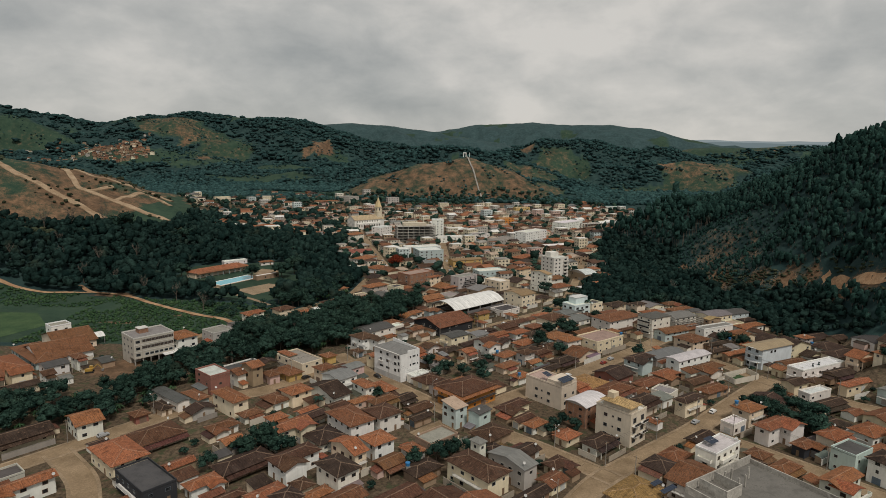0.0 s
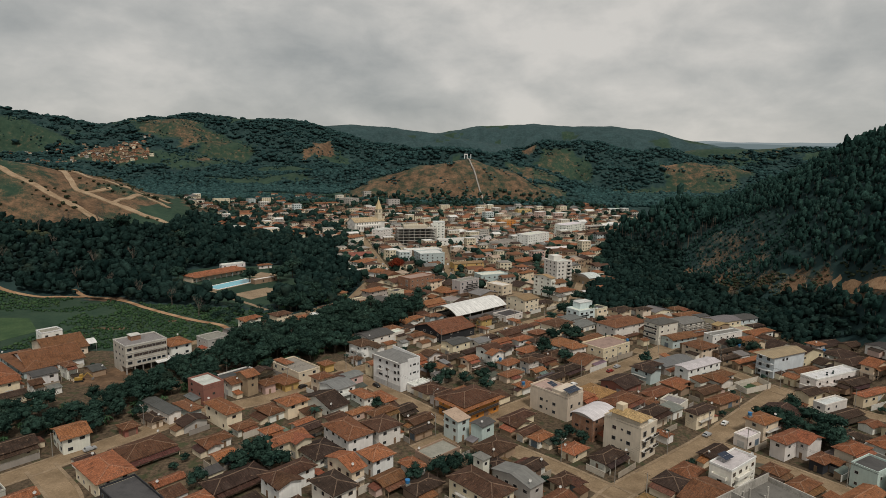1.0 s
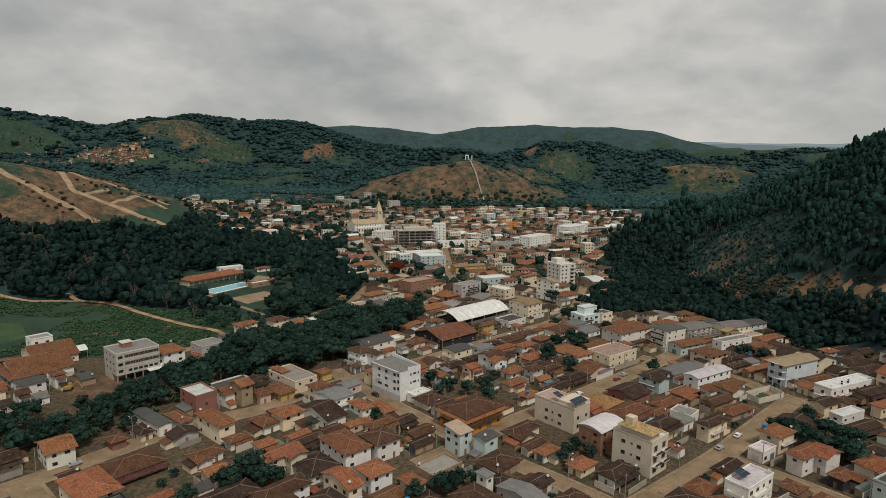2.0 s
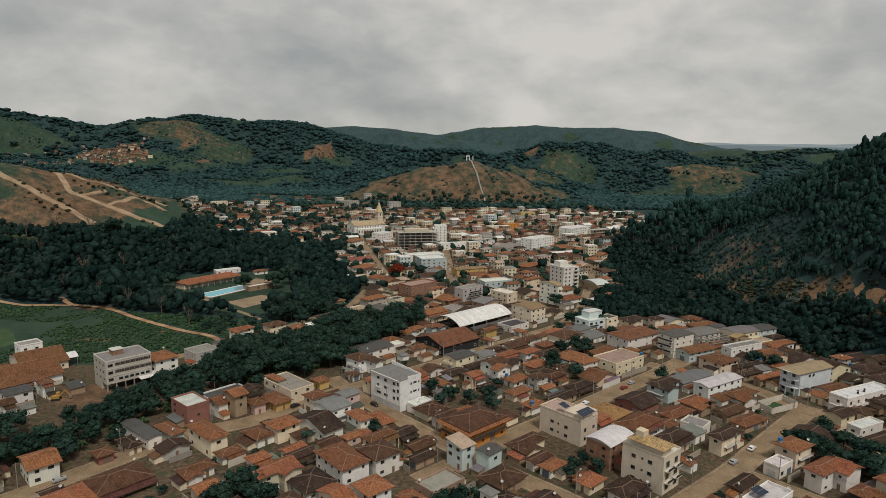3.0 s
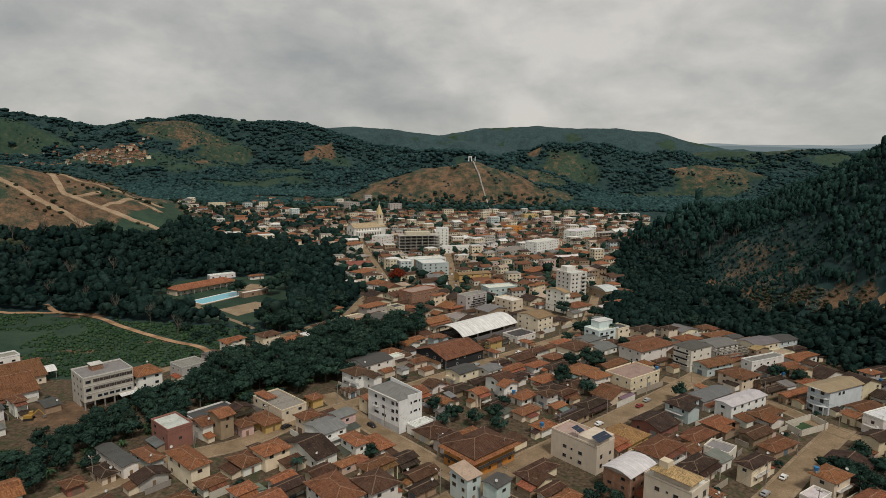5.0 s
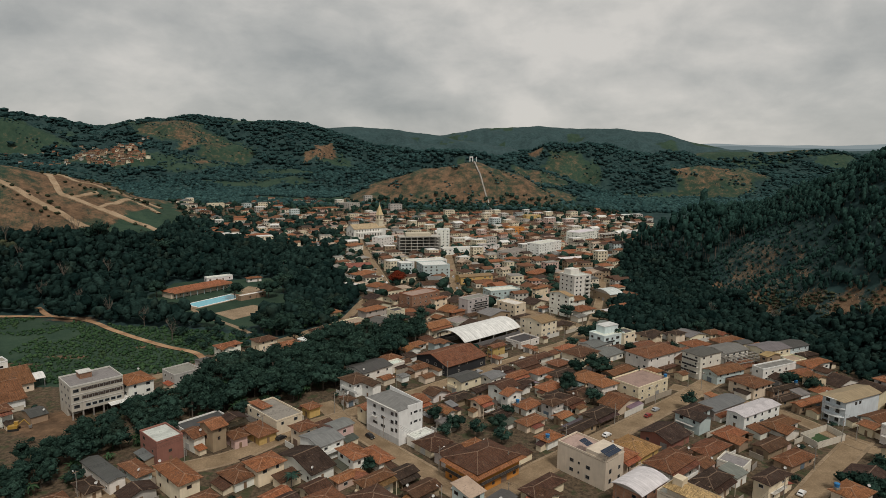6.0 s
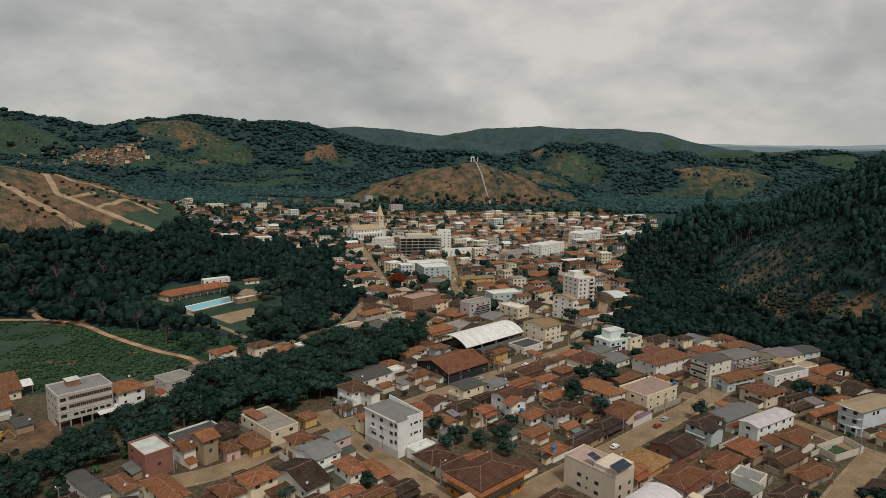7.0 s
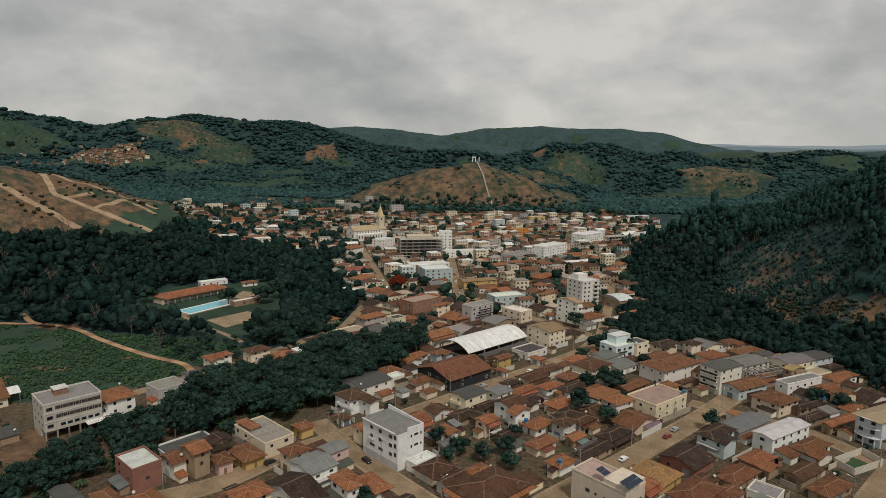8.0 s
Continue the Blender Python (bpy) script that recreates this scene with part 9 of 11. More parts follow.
for k in range(4):
    wins(t, 0, W, D, [(i * 4.2 - 11, k * 3 + 1.0, 1.8, 1.2) for i in range(6)])
    wins(t, 3, W, D, [(i * 4.2 - 8, k * 3 + 1.0, 1.8, 1.2) for i in range(5)])
tagged(t, "unfinished grey concrete building with bare roof walls", "building", "town houses")


def frame_building(x, y, rot, w, d, floors, nx, ny, label, infill=False, rgb=None):
    """A bare concrete skeleton: slabs, columns, and a few walls."""
    top = new("unfinished_building")
    top.location, top.rotation_euler = (x, y, ground_at(x, y)), (0, 0, radians(rot))
    fl = 3.2
    for k in range(floors + 1):
        box_part("floor_slab", top, (-w / 2, -d / 2, k * fl - 0.18, w / 2, d / 2, k * fl + 0.12), PALE_CONCRETE)
    col = Bits().box(-0.28, -0.28, 0.12, 0.28, 0.28, fl - 0.18).mesh("column", [PALE_CONCRETE])
    for k in range(floors):
        for i in range(nx):
            for j in range(ny):
                part("column", col, top, None, "", pose(-w / 2 + 0.4 + i * (w - 0.8) / (nx - 1), -d / 2 + 0.4 + j * (d - 0.8) / (ny - 1), k * fl))
        box_part("core_wall", top, (-w / 2 + 3, d / 2 - 6.3, k * fl + 0.12, w / 2 - 3, d / 2 - 6.0, k * fl + fl - 0.18), BRICK if infill else PALE_CONCRETE)
        if infill:
            box_part("infill", top, (-w / 2 + 0.1, -d / 2 + 0.15, k * fl + 0.12, w / 2 - 0.1, -d / 2 + 0.3, k * fl + 1.1), PLASTER, rgb)
    for i in range(nx):
        box_part("stub_column", top, (-w / 2 + 0.2 + i * (w - 0.8) / (nx - 1), -d / 2 + 0.2, floors * fl + 0.12, -w / 2 + 0.6 + i * (w - 0.8) / (nx - 1), -d / 2 + 0.6, floors * fl + 1.2), PALE_CONCRETE)
    FOOT.append((x, y, radians(rot), w, d))
    return tagged(top, label, "building", "town houses")


t = frame_building(-31.6, 680.4, 12.0, 43.3, 20.0, 6, 8, 4, "bare concrete frame of a six-storey building under construction")
box_part("roof_hut", t, (-14, -4, 19.4, 12, 7, 22.4), PLASTER, (0.52, 0.46, 0.36), "tan rendered rooftop storey")
frame_building(177.3, 728.6, 34.0, 25.0, 12.0, 3, 6, 3, "tan three-storey concrete frame building with low infill walls", True, (0.40, 0.32, 0.22))

# open concrete pergola of beams by the wooded foot of the hill
t = new("beam_pergola")
t.location, t.rotation_euler = (150.0, 352.0, 0), (0, 0, radians(24))
for i in range(9):
    box_part("beam", t, (-15 + i * 3.7, -9, 4.0, -14.6 + i * 3.7, 9, 4.4), CONCRETE)
for j in range(6):
    box_part("cross_beam", t, (-15, -9 + j * 3.5, 4.4, 15, -8.7 + j * 3.5, 4.7), CONCRETE)
for px in (-14.8, -5, 5, 14.5):
    for py in (-8.8, 0, 8.6):
        box_part("column", t, (px - 0.2, py - 0.2, 0, px + 0.2, py + 0.2, 4.0), CONCRETE)
FOOT.append((150.0, 352.0, radians(24), 30, 18))
tagged(t, "unroofed concrete frame of beams on columns", "building", "town houses")

# sports hall with a broad white arched roof
t = new("sports_hall")
t.location, t.rotation_euler = (17.0, 387.0, 0), (0, 0, radians(44))
pts, fc = [], []
for i in range(17):
    q = -1 + i / 8
    pts += [(-23, 11 * q, 4.6 + 4.0 * (1 - q * q)), (23, 11 * q, 4.6 + 4.0 * (1 - q * q))]
for i in range(16):
    fc.append((2 * i, 2 * i + 1, 2 * i + 3, 2 * i + 2))
part("roof", thick_roof("roof", pts, fc, 0.25, SHEET), t, (0.74, 0.73, 0.70), "white arched sheet roof")
for px in (-22, -11, 0, 11, 22):
    for py in (-10.6, 10.6):
        box_part("post", t, (px - 0.25, py - 0.25, -0.4, px + 0.25, py + 0.25, 4.7), CONCRETE)
    b = Bits()
    b.tube([(px, 10.6 * q, 4.4 + 3.9 * (1 - q * q)) for q in (-1, -0.75, -0.5, -0.25, 0, 0.25, 0.5, 0.75, 1)], 0.18)
    part("rib", b.mesh("rib", [METAL]), t)
for q in ((-23, -10.9, -0.4, -22.7, 10.9, 2.4), (-22.7, -10.9, -0.4, 23, -10.6, 2.4), (22.7, -10.6, -0.4, 23, 10.9, 2.4), (-22.7, 10.6, -0.4, 22.7, 10.9, 2.4)):
    box_part("low_wall", t, q, PLASTER, (0.16, 0.15, 0.15))
for k in range(3):
    box_part("bench_step", t, (-18, 6.0 + k * 1.2, -0.3, 18, 7.2 + k * 1.2, 0.5 + k * 0.45), CONCRETE)
FOOT.append((17.0, 387.0, radians(44), 46, 22))
tagged(t, "open sports hall under a wide white arched roof", "sports hall", "town houses")

# church
W, D = 46.0, 18.0
cx, cy, cr = -103.0, 806.0, 40.0
t = new("church")
t.location, t.rotation_euler = (cx, cy, ground_at(cx, cy)), (0, 0, radians(cr))
part("wall", walls_mesh(W, D, 11.0, "x", D / 2 * 0.55), t, (0.72, 0.70, 0.65))
part("roof", thick_roof("roof", [(-W / 2 - 0.4, -D / 2 - 0.6, 10.9), (-W / 2 - 0.4, 0, 16.2), (-W / 2 - 0.4, D / 2 + 0.6, 10.9), (W / 2 + 0.4, -D / 2 - 0.6, 10.9), (W / 2 + 0.4, 0, 16.2), (W / 2 + 0.4, D / 2 + 0.6, 10.9)], [(0, 3, 4, 1), (1, 4, 5, 2)], 0.3, TILE), t, (0.52, 0.40, 0.25), "pale cream tiled roof")
part("side_aisle", walls_mesh(W * 0.8, 5.0, 7.0), t, (0.72, 0.70, 0.65), "", pose(-2, -D / 2 - 2.5, 0))
for i in range(9):
    window(t, face_pose(0, W * 0.8, D + 10.0, -17 + i * 3.9 - 2, 2.0), 1.4, 3.4, (0.4, 0.36, 0.3), True)
    window(t, face_pose(0, W, D, -17 + i * 3.9 - 2, 7.6), 1.3, 2.2, (0.4, 0.36, 0.3), True)
for a in (-5, 0, 5):
    window(t, face_pose(3, W, D, a, 3.0 if a else 6.0), 1.6, 3.6, (0.4, 0.36, 0.3), True)
tower = part("bell_tower", Bits().box(-3.6, -3.6, -1, 3.6, 3.6, 20).box(-4.0, -4.0, 20, 4.0, 4.0, 20.7).box(-3.1, -3.1, 20.7, 3.1, 3.1, 26).box(-3.6, -3.6, 26, 3.6, 3.6, 26.6).mesh("bell_tower", [PLASTER]), t, (0.66, 0.58, 0.44), "cream bell tower", pose(17.5, -3.0, 0))
part("spire", mesh_of("spire", [(-3.3, -3.3, 26.6), (3.3, -3.3, 26.6), (3.3, 3.3, 26.6), (-3.3, 3.3, 26.6), (-0.25, -0.25, 39), (0.25, -0.25, 39), (0.25, 0.25, 39), (-0.25, 0.25, 39)], [(0, 1, 5, 4), (1, 2, 6, 5), (2, 3, 7, 6), (3, 0, 4, 7), (4, 5, 6, 7)], [PLASTER]), tower, (0.60, 0.47, 0.27), "pale yellow spire")
part("finial", Bits().box(-0.15, -0.15, 39, 0.15, 0.15, 42).box(-0.9, -0.12, 40.6, 0.9, 0.12, 40.9).mesh("finial", [PAINT]), tower, (0.5, 0.45, 0.35))
for s in (0, 3):
    part("belfry_opening", WINDOW_MESH[1], tower, (0.4, 0.35, 0.28), "", face_pose(s, 6.2, 6.2, 0, 21.5) @ Matrix.Diagonal((1.8, 1, 3.4, 1)))
FOOT.append((cx, cy, radians(cr), W + 4, D + 12))
tagged(t, "white church with cream roof, bell tower and pale spire", "church")

# club house, pool and sand courts on the lawn below the wood
t = house(-184.0, 489.0, 56.0, 50.0, 13.0, 4.6, "hip", "o", "c", "club_house", "long club house with an orange tiled hipped roof")
for i in range(9):
    box_part("veranda_post", t, (-22 + i * 5.4, -8.6, -0.3, -21.7 + i * 5.4, -8.3, 3.9), PAINT, (0.5, 0.6, 0.62))
part("veranda_roof", thick_roof("veranda_roof", [(-24, -9.4, 3.9), (24, -9.4, 3.9), (24, -6.2, 4.6), (-24, -6.2, 4.6)], [(0, 1, 2, 3)], 0.12, TILE), t, (0.28, 0.11, 0.05))


def flat_pad(name, pts, lift, material, label, category, rim=None):
    """A level pad with thickness, such as a court or a lawn."""
    z = max(ground_at(px, py) for px, py in pts) + lift
    n = len(pts)
    v = [(px, py, z) for px, py in pts] + [(px, py, z - 0.8) for px, py in pts]
    f = [tuple(range(n))] + [((i + 1) % n, i, i + n, (i + 1) % n + n) for i in range(n)]
    return tagged(new(name, mesh_of(name, v, f, [material])), label, category, kind="structure")


p0, p1, p2, p3 = Vector((-175, 450)), Vector((-164, 443)), Vector((-146, 474)), Vector((-157, 481))
mid2 = (p0 + p1 + p2 + p3) / 4
flat_pad("pool_deck", [tuple(mid2 + (q - mid2) * 1.22) for q in (p0, p1, p2, p3)], 0.30, KERB, "pale paved deck round the swimming pool", "pool deck")
pool = new("swimming_pool")
rim = Bits()
ring = [mid2 + (q - mid2) * 1.05 for q in (p0, p1, p2, p3)]
for q, r in zip(ring, ring[1:] + ring[:1]):
    rim.rod((q.x, q.y, 0.42), (r.x, r.y, 0.42), 0.35, 6)
part("rim", rim.mesh("rim", [PALE]), pool)
part("water", mesh_of("water", [(q.x, q.y, 0.40) for q in (p0, p1, p2, p3)] + [(q.x, q.y, -0.5) for q in (p0, p1, p2, p3)], [(0, 1, 2, 3), (1, 0, 4, 5), (2, 1, 5, 6), (3, 2, 6, 7), (0, 3, 7, 4)], [WATER]), pool, None, "clear turquoise water")
tagged(pool, "turquoise swimming pool with a pale rim", "pool")
flat_pad("sand_court", [(-149, 430), (-132, 415), (-114, 444), (-132, 453)], 0.15, KERB, "pale sand court", "sports court")
flat_pad("sand_court", [(-156, 491), (-142, 486), (-136, 504), (-154, 511)], 0.15, KERB, "pale sand court beside the lawn", "sports court")
flat_pad("football_pitch", [(-236, 306), (-224, 334), (-246, 360), (-276, 360), (-276, 306)], 0.10, TURF, "mown green football pitch", "pitch")
strip("club_path", [(-172, 444), (-151, 421), (-127, 402), (-113, 388)], 3.0, KERB, 0.08, "pale footpath along the club lawn", "path")
PATHS = [([(-262, 430), (-244, 414), (-226, 411), (-208, 402), (-194, 390), (-172, 375), (-146, 359), (-128, 352), (-118, 338)], 5.0)]
strip("dirt_track_1", PATHS[0][0], 3.4, SOIL, 0.4, "sandy dirt track across the meadow", "track")
PATHS.append(([(-330, 395), (-285, 408), (-244, 414)], 4.0))
strip("dirt_track_2", PATHS[1][0], 3.4, SOIL, 0.42, "ochre dirt track", "track")

PATHS.append(([(240, 305), (243, 328), (241, 350), (243, 368), (247, 388)], 7.0))
strip("dirt_track_3", PATHS[2][0], 5.0, SOIL, 0.35, "ochre earth road at the foot of the plantation", "track")
# earth roads on the bare hill
for k, (line, wid) in enumerate((
        ([(-600, 800), (-553, 785), (-527, 779), (-505, 774), (-481, 766), (-453, 762), (-415, 752), (-370, 735)], 9),
        ([(-540, 868), (-522, 850), (-507, 834), (-485, 811), (-459, 806), (-433, 801), (-406, 794), (-380, 790), (-350, 780)], 7),
        ([(-540, 868), (-515, 866), (-491, 860), (-454, 871), (-430, 895), (-390, 875)], 6),
        ([(-485, 811), (-467, 813), (-454, 839)], 5),
        ([(-433, 801), (-428, 836), (-427, 872), (-395, 856), (-377, 840)], 6))):
    strip("earth_road_%d" % (k + 1), line, wid, TRACK, 0.9 + 0.05 * k, "pale earth road cut into the bare hill", "road", step=3.0, thick=3.0)

# stairway and shrine on the brown hill
strip("stairway", [(66, 985), (65, 1010), (64, 1055), (58, 1085), (49, 1110), (42, 1150)], 2.2, CONCRETE, 2.4, "long pale stairway climbing the brown hill", "stairway", step=3.0, thick=2.5)
shrine = new("hilltop_shrine")
shrine.location = (38, 1158, ground_at(38, 1158))
part("arch", Bits().box(-3.2, -1.4, -1, -1.6, 1.4, 6).box(1.6, -1.4, -1, 3.2, 1.4, 6).box(-3.2, -1.4, 6, 3.2, 1.4, 8).mesh("arch", [PAINT]), shrine, (0.72, 0.71, 0.69))
part("pillar", Bits().box(8.2, -0.8, -1, 9.8, 0.8, 7.5).mesh("pillar", [PAINT]), shrine, (0.5, 0.55, 0.55))
tagged(shrine, "small white shrine arch on the hilltop", "shrine")

# open-sided white arched canopy by the pitch
t = new("arched_canopy")
t.location, t.rotation_euler = (-184, 300, 0), (0, 0, radians(47))
pts, fc = [], []
for i in range(13):
    q = -1 + i / 6
    pts += [(-10, 4.5 * q, 4 + 1.4 * (1 - q * q)), (10, 4.5 * q, 4 + 1.4 * (1 - q * q))]
for i in range(12):
    fc.append((2 * i, 2 * i + 1, 2 * i + 3, 2 * i + 2))
part("roof", thick_roof("roof", pts, fc, 0.15, SHEET), t, (0.72, 0.71, 0.68))
for px in (-9.5, 0, 9.5):
    for py in (-4.3, 4.3):
        box_part("post", t, (px - 0.15, py - 0.15, -0.2, px + 0.15, py + 0.15, 4.1), METAL)
FOOT.append((-184, 300, radians(47), 20, 9))
tagged(t, "open white arched canopy on steel posts", "canopy")


# pale blue three-storey corner house with rounded balconies
t = shell(160.6, 288.2, 27.0, 22.0, 9.0, 10.5, "l", "apartment_building", "pale blue three-storey house with rounded corner balconies", (0.60, 0.65, 0.68))
part("roof", thick_roof("roof", [(-13.5, -5.2, 10.2), (11.6, -5.2, 10.2), (11.6, 5.2, 10.2), (-13.5, 5.2, 10.2), (-7.5, 0, 11.6), (11.6, 0, 11.6)], [(0, 1, 5, 4), (2, 3, 4, 5), (3, 0, 4)], 0.16, SHEET), t, (0.34, 0.26, 0.16))
for k in range(3):
    arc = [(-11.0 - 2.6 * math.cos(w), 4.3 * math.sin(w)) for w in [-1.57 + 3.14 * i / 10 for i in range(11)]]
    z = 3.4 * k + 3.3
    n = len(arc)
    v = [(px, py, z) for px, py in arc] + [(px, py, z + 0.2) for px, py in arc]
    f = [tuple(reversed(range(n))), tuple(range(n, 2 * n))] + [(i, i + 1, n + i + 1, n + i) for i in range(n - 1)] + [(n - 1, 0, n, 2 * n - 1)]
    slab_ob = part("balcony", mesh_of("balcony", v, f, [PLASTER]), t, (0.66, 0.68, 0.68))
    if k < 2:
        b = Bits()
        for (ax, ay), (bx, by) in zip(arc, arc[1:]):
            b.rod((ax, ay, z + 1.15), (bx, by, z + 1.15), 0.04, 5)
            b.rod((ax, ay, z + 0.2), (ax, ay, z + 1.15), 0.03, 4)
        part("railing", b.mesh("railing", [METAL]), slab_ob)
    wins(t, 3, 22.0, 9.0, [(-2.4, 3.4 * k + 0.9, 1.6, 1.8), (1.6, 3.4 * k + 0.9, 1.6, 1.8)])
for i in (2, 5, 8):
    box_part("column", t, (-11.0 - 2.4 * math.cos(-1.57 + 0.314 * i) - 0.15, 4.1 * math.sin(-1.57 + 0.314 * i) - 0.15, -0.5, -11.0 - 2.4 * math.cos(-1.57 + 0.314 * i) + 0.15, 4.1 * math.sin(-1.57 + 0.314 * i) + 0.15, 3.3), PLASTER, (0.66, 0.68, 0.68))
wins(t, 0, 22.0, 9.0, [(-4.5, 7.6, 1.5, 1.3), (-1.8, 7.6, 1.5, 1.3)])
del t["wall_rgb"]

# pale aqua modern house of stepped flat-roofed blocks
t = shell(86.8, 380.4, 33.0, 16.0, 11.0, 6.6, "l", "modern_house", "pale aqua two-storey modern house with stepped flat roofs", (0.62, 0.70, 0.70))
cap(t, 16.0, 11.0, 6.6, "fw")
tower = box_part("upper_block", t, (-3.0, -1.0, 6.2, 7.6, 5.2, 10.2), PLASTER, (0.60, 0.69, 0.69), "taller rear block")
part("upper_roof", Bits().box(-3.2, -1.2, 10.2, 7.8, 5.4, 10.5).mesh("upper_roof", [SLAB]), tower, (0.64, 0.64, 0.62))
for z in (0.9, 4.1):
    wins(t, 0, 16.0, 11.0, [(-5.6, z, 2.2, 1.5), (-1.6, z, 1.4, 1.3), (2.6, z, 2.6, 1.5), (6.2, z, 1.0, 1.3)])
    wins(t, 3, 16.0, 11.0, [(-3.0, z, 1.6, 1.3), (1.8, z, 2.2, 1.5)])
balcony(t, 0, 16.0, 11.0, -4.0, 3.3, 6.0, 1.3, None, True)

# small white awning beside the school
t = new("awning")
t.location, t.rotation_euler = (-130.5, 282.5, 0), (0, 0, radians(50))
part("roof", thick_roof("roof", [(-4, -2.6, 3.2), (4, -2.6, 3.2), (4, 2.6, 4.0), (-4, 2.6, 4.0)], [(0, 1, 2, 3)], 0.12, SHEET), t, (0.76, 0.75, 0.72))
for px, py, pz in ((-3.7, -2.3, 3.2), (3.7, -2.3, 3.2), (-3.7, 2.3, 3.85), (3.7, 2.3, 3.85)):
    box_part("post", t, (px - 0.07, py - 0.07, -0.2, px + 0.07, py + 0.07, pz), METAL)
FOOT.append((-130.5, 282.5, radians(50), 8, 5.2))
tagged(t, "small white awning on steel posts beside the school", "awning")

# yellow excavator on the earth yard
t = new("excavator")
t.location, t.rotation_euler = (-158, 262, 0), (0, 0, radians(20))
YELLOW = (0.36, 0.22, 0.05)
for s in (-1, 1):
    part("track", Bits().box(-1.7, s * 1.1 - 0.28, 0, 1.7, s * 1.1 + 0.28, 0.8).mesh("track", [RUBBER]), t)
part("turntable", Bits().box(-1.7, -1.2, 0.85, 1.3, 1.2, 1.9).mesh("turntable", [PAINT]), t, YELLOW)
part("cab", Bits().box(0.0, 0.1, 1.9, 1.3, 1.2, 3.0).mesh("cab", [PAINT]), t, YELLOW)
part("boom", Bits().rod((1.2, -0.4, 1.7), (3.4, -0.4, 3.8), 0.22, 6).mesh("boom", [PAINT]), t, YELLOW)
part("arm", Bits().rod((3.4, -0.4, 3.8), (5.2, -0.4, 1.4), 0.17, 6).mesh("arm", [PAINT]), t, YELLOW)
part("bucket", Bits().box(4.8, -0.8, 0.5, 5.7, 0.0, 1.4).mesh("bucket", [METAL]), t)
tagged(t, "yellow tracked excavator parked on bare earth", "excavator")

# ---------------------------------------------------------------- trees


def leaf_quads(centres, radii, count, size, rs, flat=1.0):
    """Small leaf faces strewn over and through ball-shaped clumps."""
    which = rs.randint(0, len(centres), count)
    d = rs.normal(size=(count, 3))
    d /= np.linalg.norm(d, axis=1)[:, None]
    d[:, 2] = np.where(d[:, 2] < -0.3, -d[:, 2], d[:, 2])
    c = centres[which] + d * (radii[which] * rs.uniform(0.82, 1.12, count))[:, None] * np.array([1, 1, flat])
    a = rs.normal(size=(count, 3)) * 0.6 + np.cross(d, rs.normal(size=(count, 3)))
    a /= np.linalg.norm(a, axis=1)[:, None]
    n = d + rs.normal(size=(count, 3)) * 0.35
    b = np.cross(n, a)
    b /= np.linalg.norm(b, axis=1)[:, None] + 1e-9
    s = (size * rs.uniform(0.6, 1.35, count))[:, None]
    quad = np.stack([c - a * s - b * s * 0.6, c + a * s * 0.7 - b * s * 0.7, c + a * s + b * s * 0.6, c - a * s * 0.7 + b * s * 0.7], 1)
    return quad.reshape(-1, 3)


def quads_mesh(name, verts, material):
    n = len(verts) // 4
    me = bpy.data.meshes.new(name)
    me.vertices.add(n * 4)
    me.vertices.foreach_set("co", verts.ravel())
    me.loops.add(n * 4)
    me.loops.foreach_set("vertex_index", np.arange(n * 4))
    me.polygons.add(n)
    me.polygons.foreach_set("loop_start", np.arange(0, n * 4, 4))
    me.materials.append(material)
    me.update()
    return me


def scatter(x0, x1, y0, y1, gap, keep, rs):
    """Jittered points over a stretch of land where keep says so."""
    gx, gy = np.meshgrid(np.arange(x0, x1, gap), np.arange(y0, y1, gap))
    x = gx.ravel() + rs.uniform(-0.5, 0.5, gx.size) * gap
    y = gy.ravel() + rs.uniform(-0.5, 0.5, gx.size) * gap
    k = keep(x, y)
    return x[k], y[k]


def clear_of(x, y, loops):
    out = np.ones(len(x), bool)
    for loop in loops:
        out &= ~inside(x, y, loop)
    return out


def lump(seed, rings=4, sides=8, lobes=9, point=0.0):
    """One uneven crown of unit size: a closed skin swollen into lobes, drawn out upward by point."""
    r = np.random.RandomState(seed)
    axes = r.normal(size=(lobes, 3))
    axes[:, 2] = np.abs(axes[:, 2]) * 0.8 - 0.15
    axes /= np.linalg.norm(axes, axis=1)[:, None]
    v = []
    for i in range(rings + 1):
        up = -0.62 + 1.62 * i / rings
        flat = math.sqrt(max(0.0, 1 - min(1.0, abs(up)) ** 2))
        for k in range(sides if i < rings else 1):
            w = 2 * math.pi * (k + 0.5 * (i % 2)) / sides
            d = np.array((flat * math.cos(w), flat * math.sin(w), up)) + r.normal(size=3) * 0.13
            d /= np.linalg.norm(d)
            swell = (0.66 + 0.40 * np.exp(-((1 - axes @ d) / 0.12)).max()) * r.uniform(0.70, 1.26)
            taper = 1 - point * max(0.0, up + 0.3) * 0.62
            v.append((d[0] * swell * taper, d[1] * swell * taper, d[2] * swell))
    f = []
    for i in range(rings - 1):
        for k in range(sides):
            a, b = i * sides + k, i * sides + (k + 1) % sides
            f += [(a, b, b + sides), (a, b + sides, a + sides)]
    tip = rings * sides
    for k in range(sides):
        f.append(((rings - 1) * sides + k, (rings - 1) * sides + (k + 1) % sides, tip))
    return np.array(v), np.array(f)


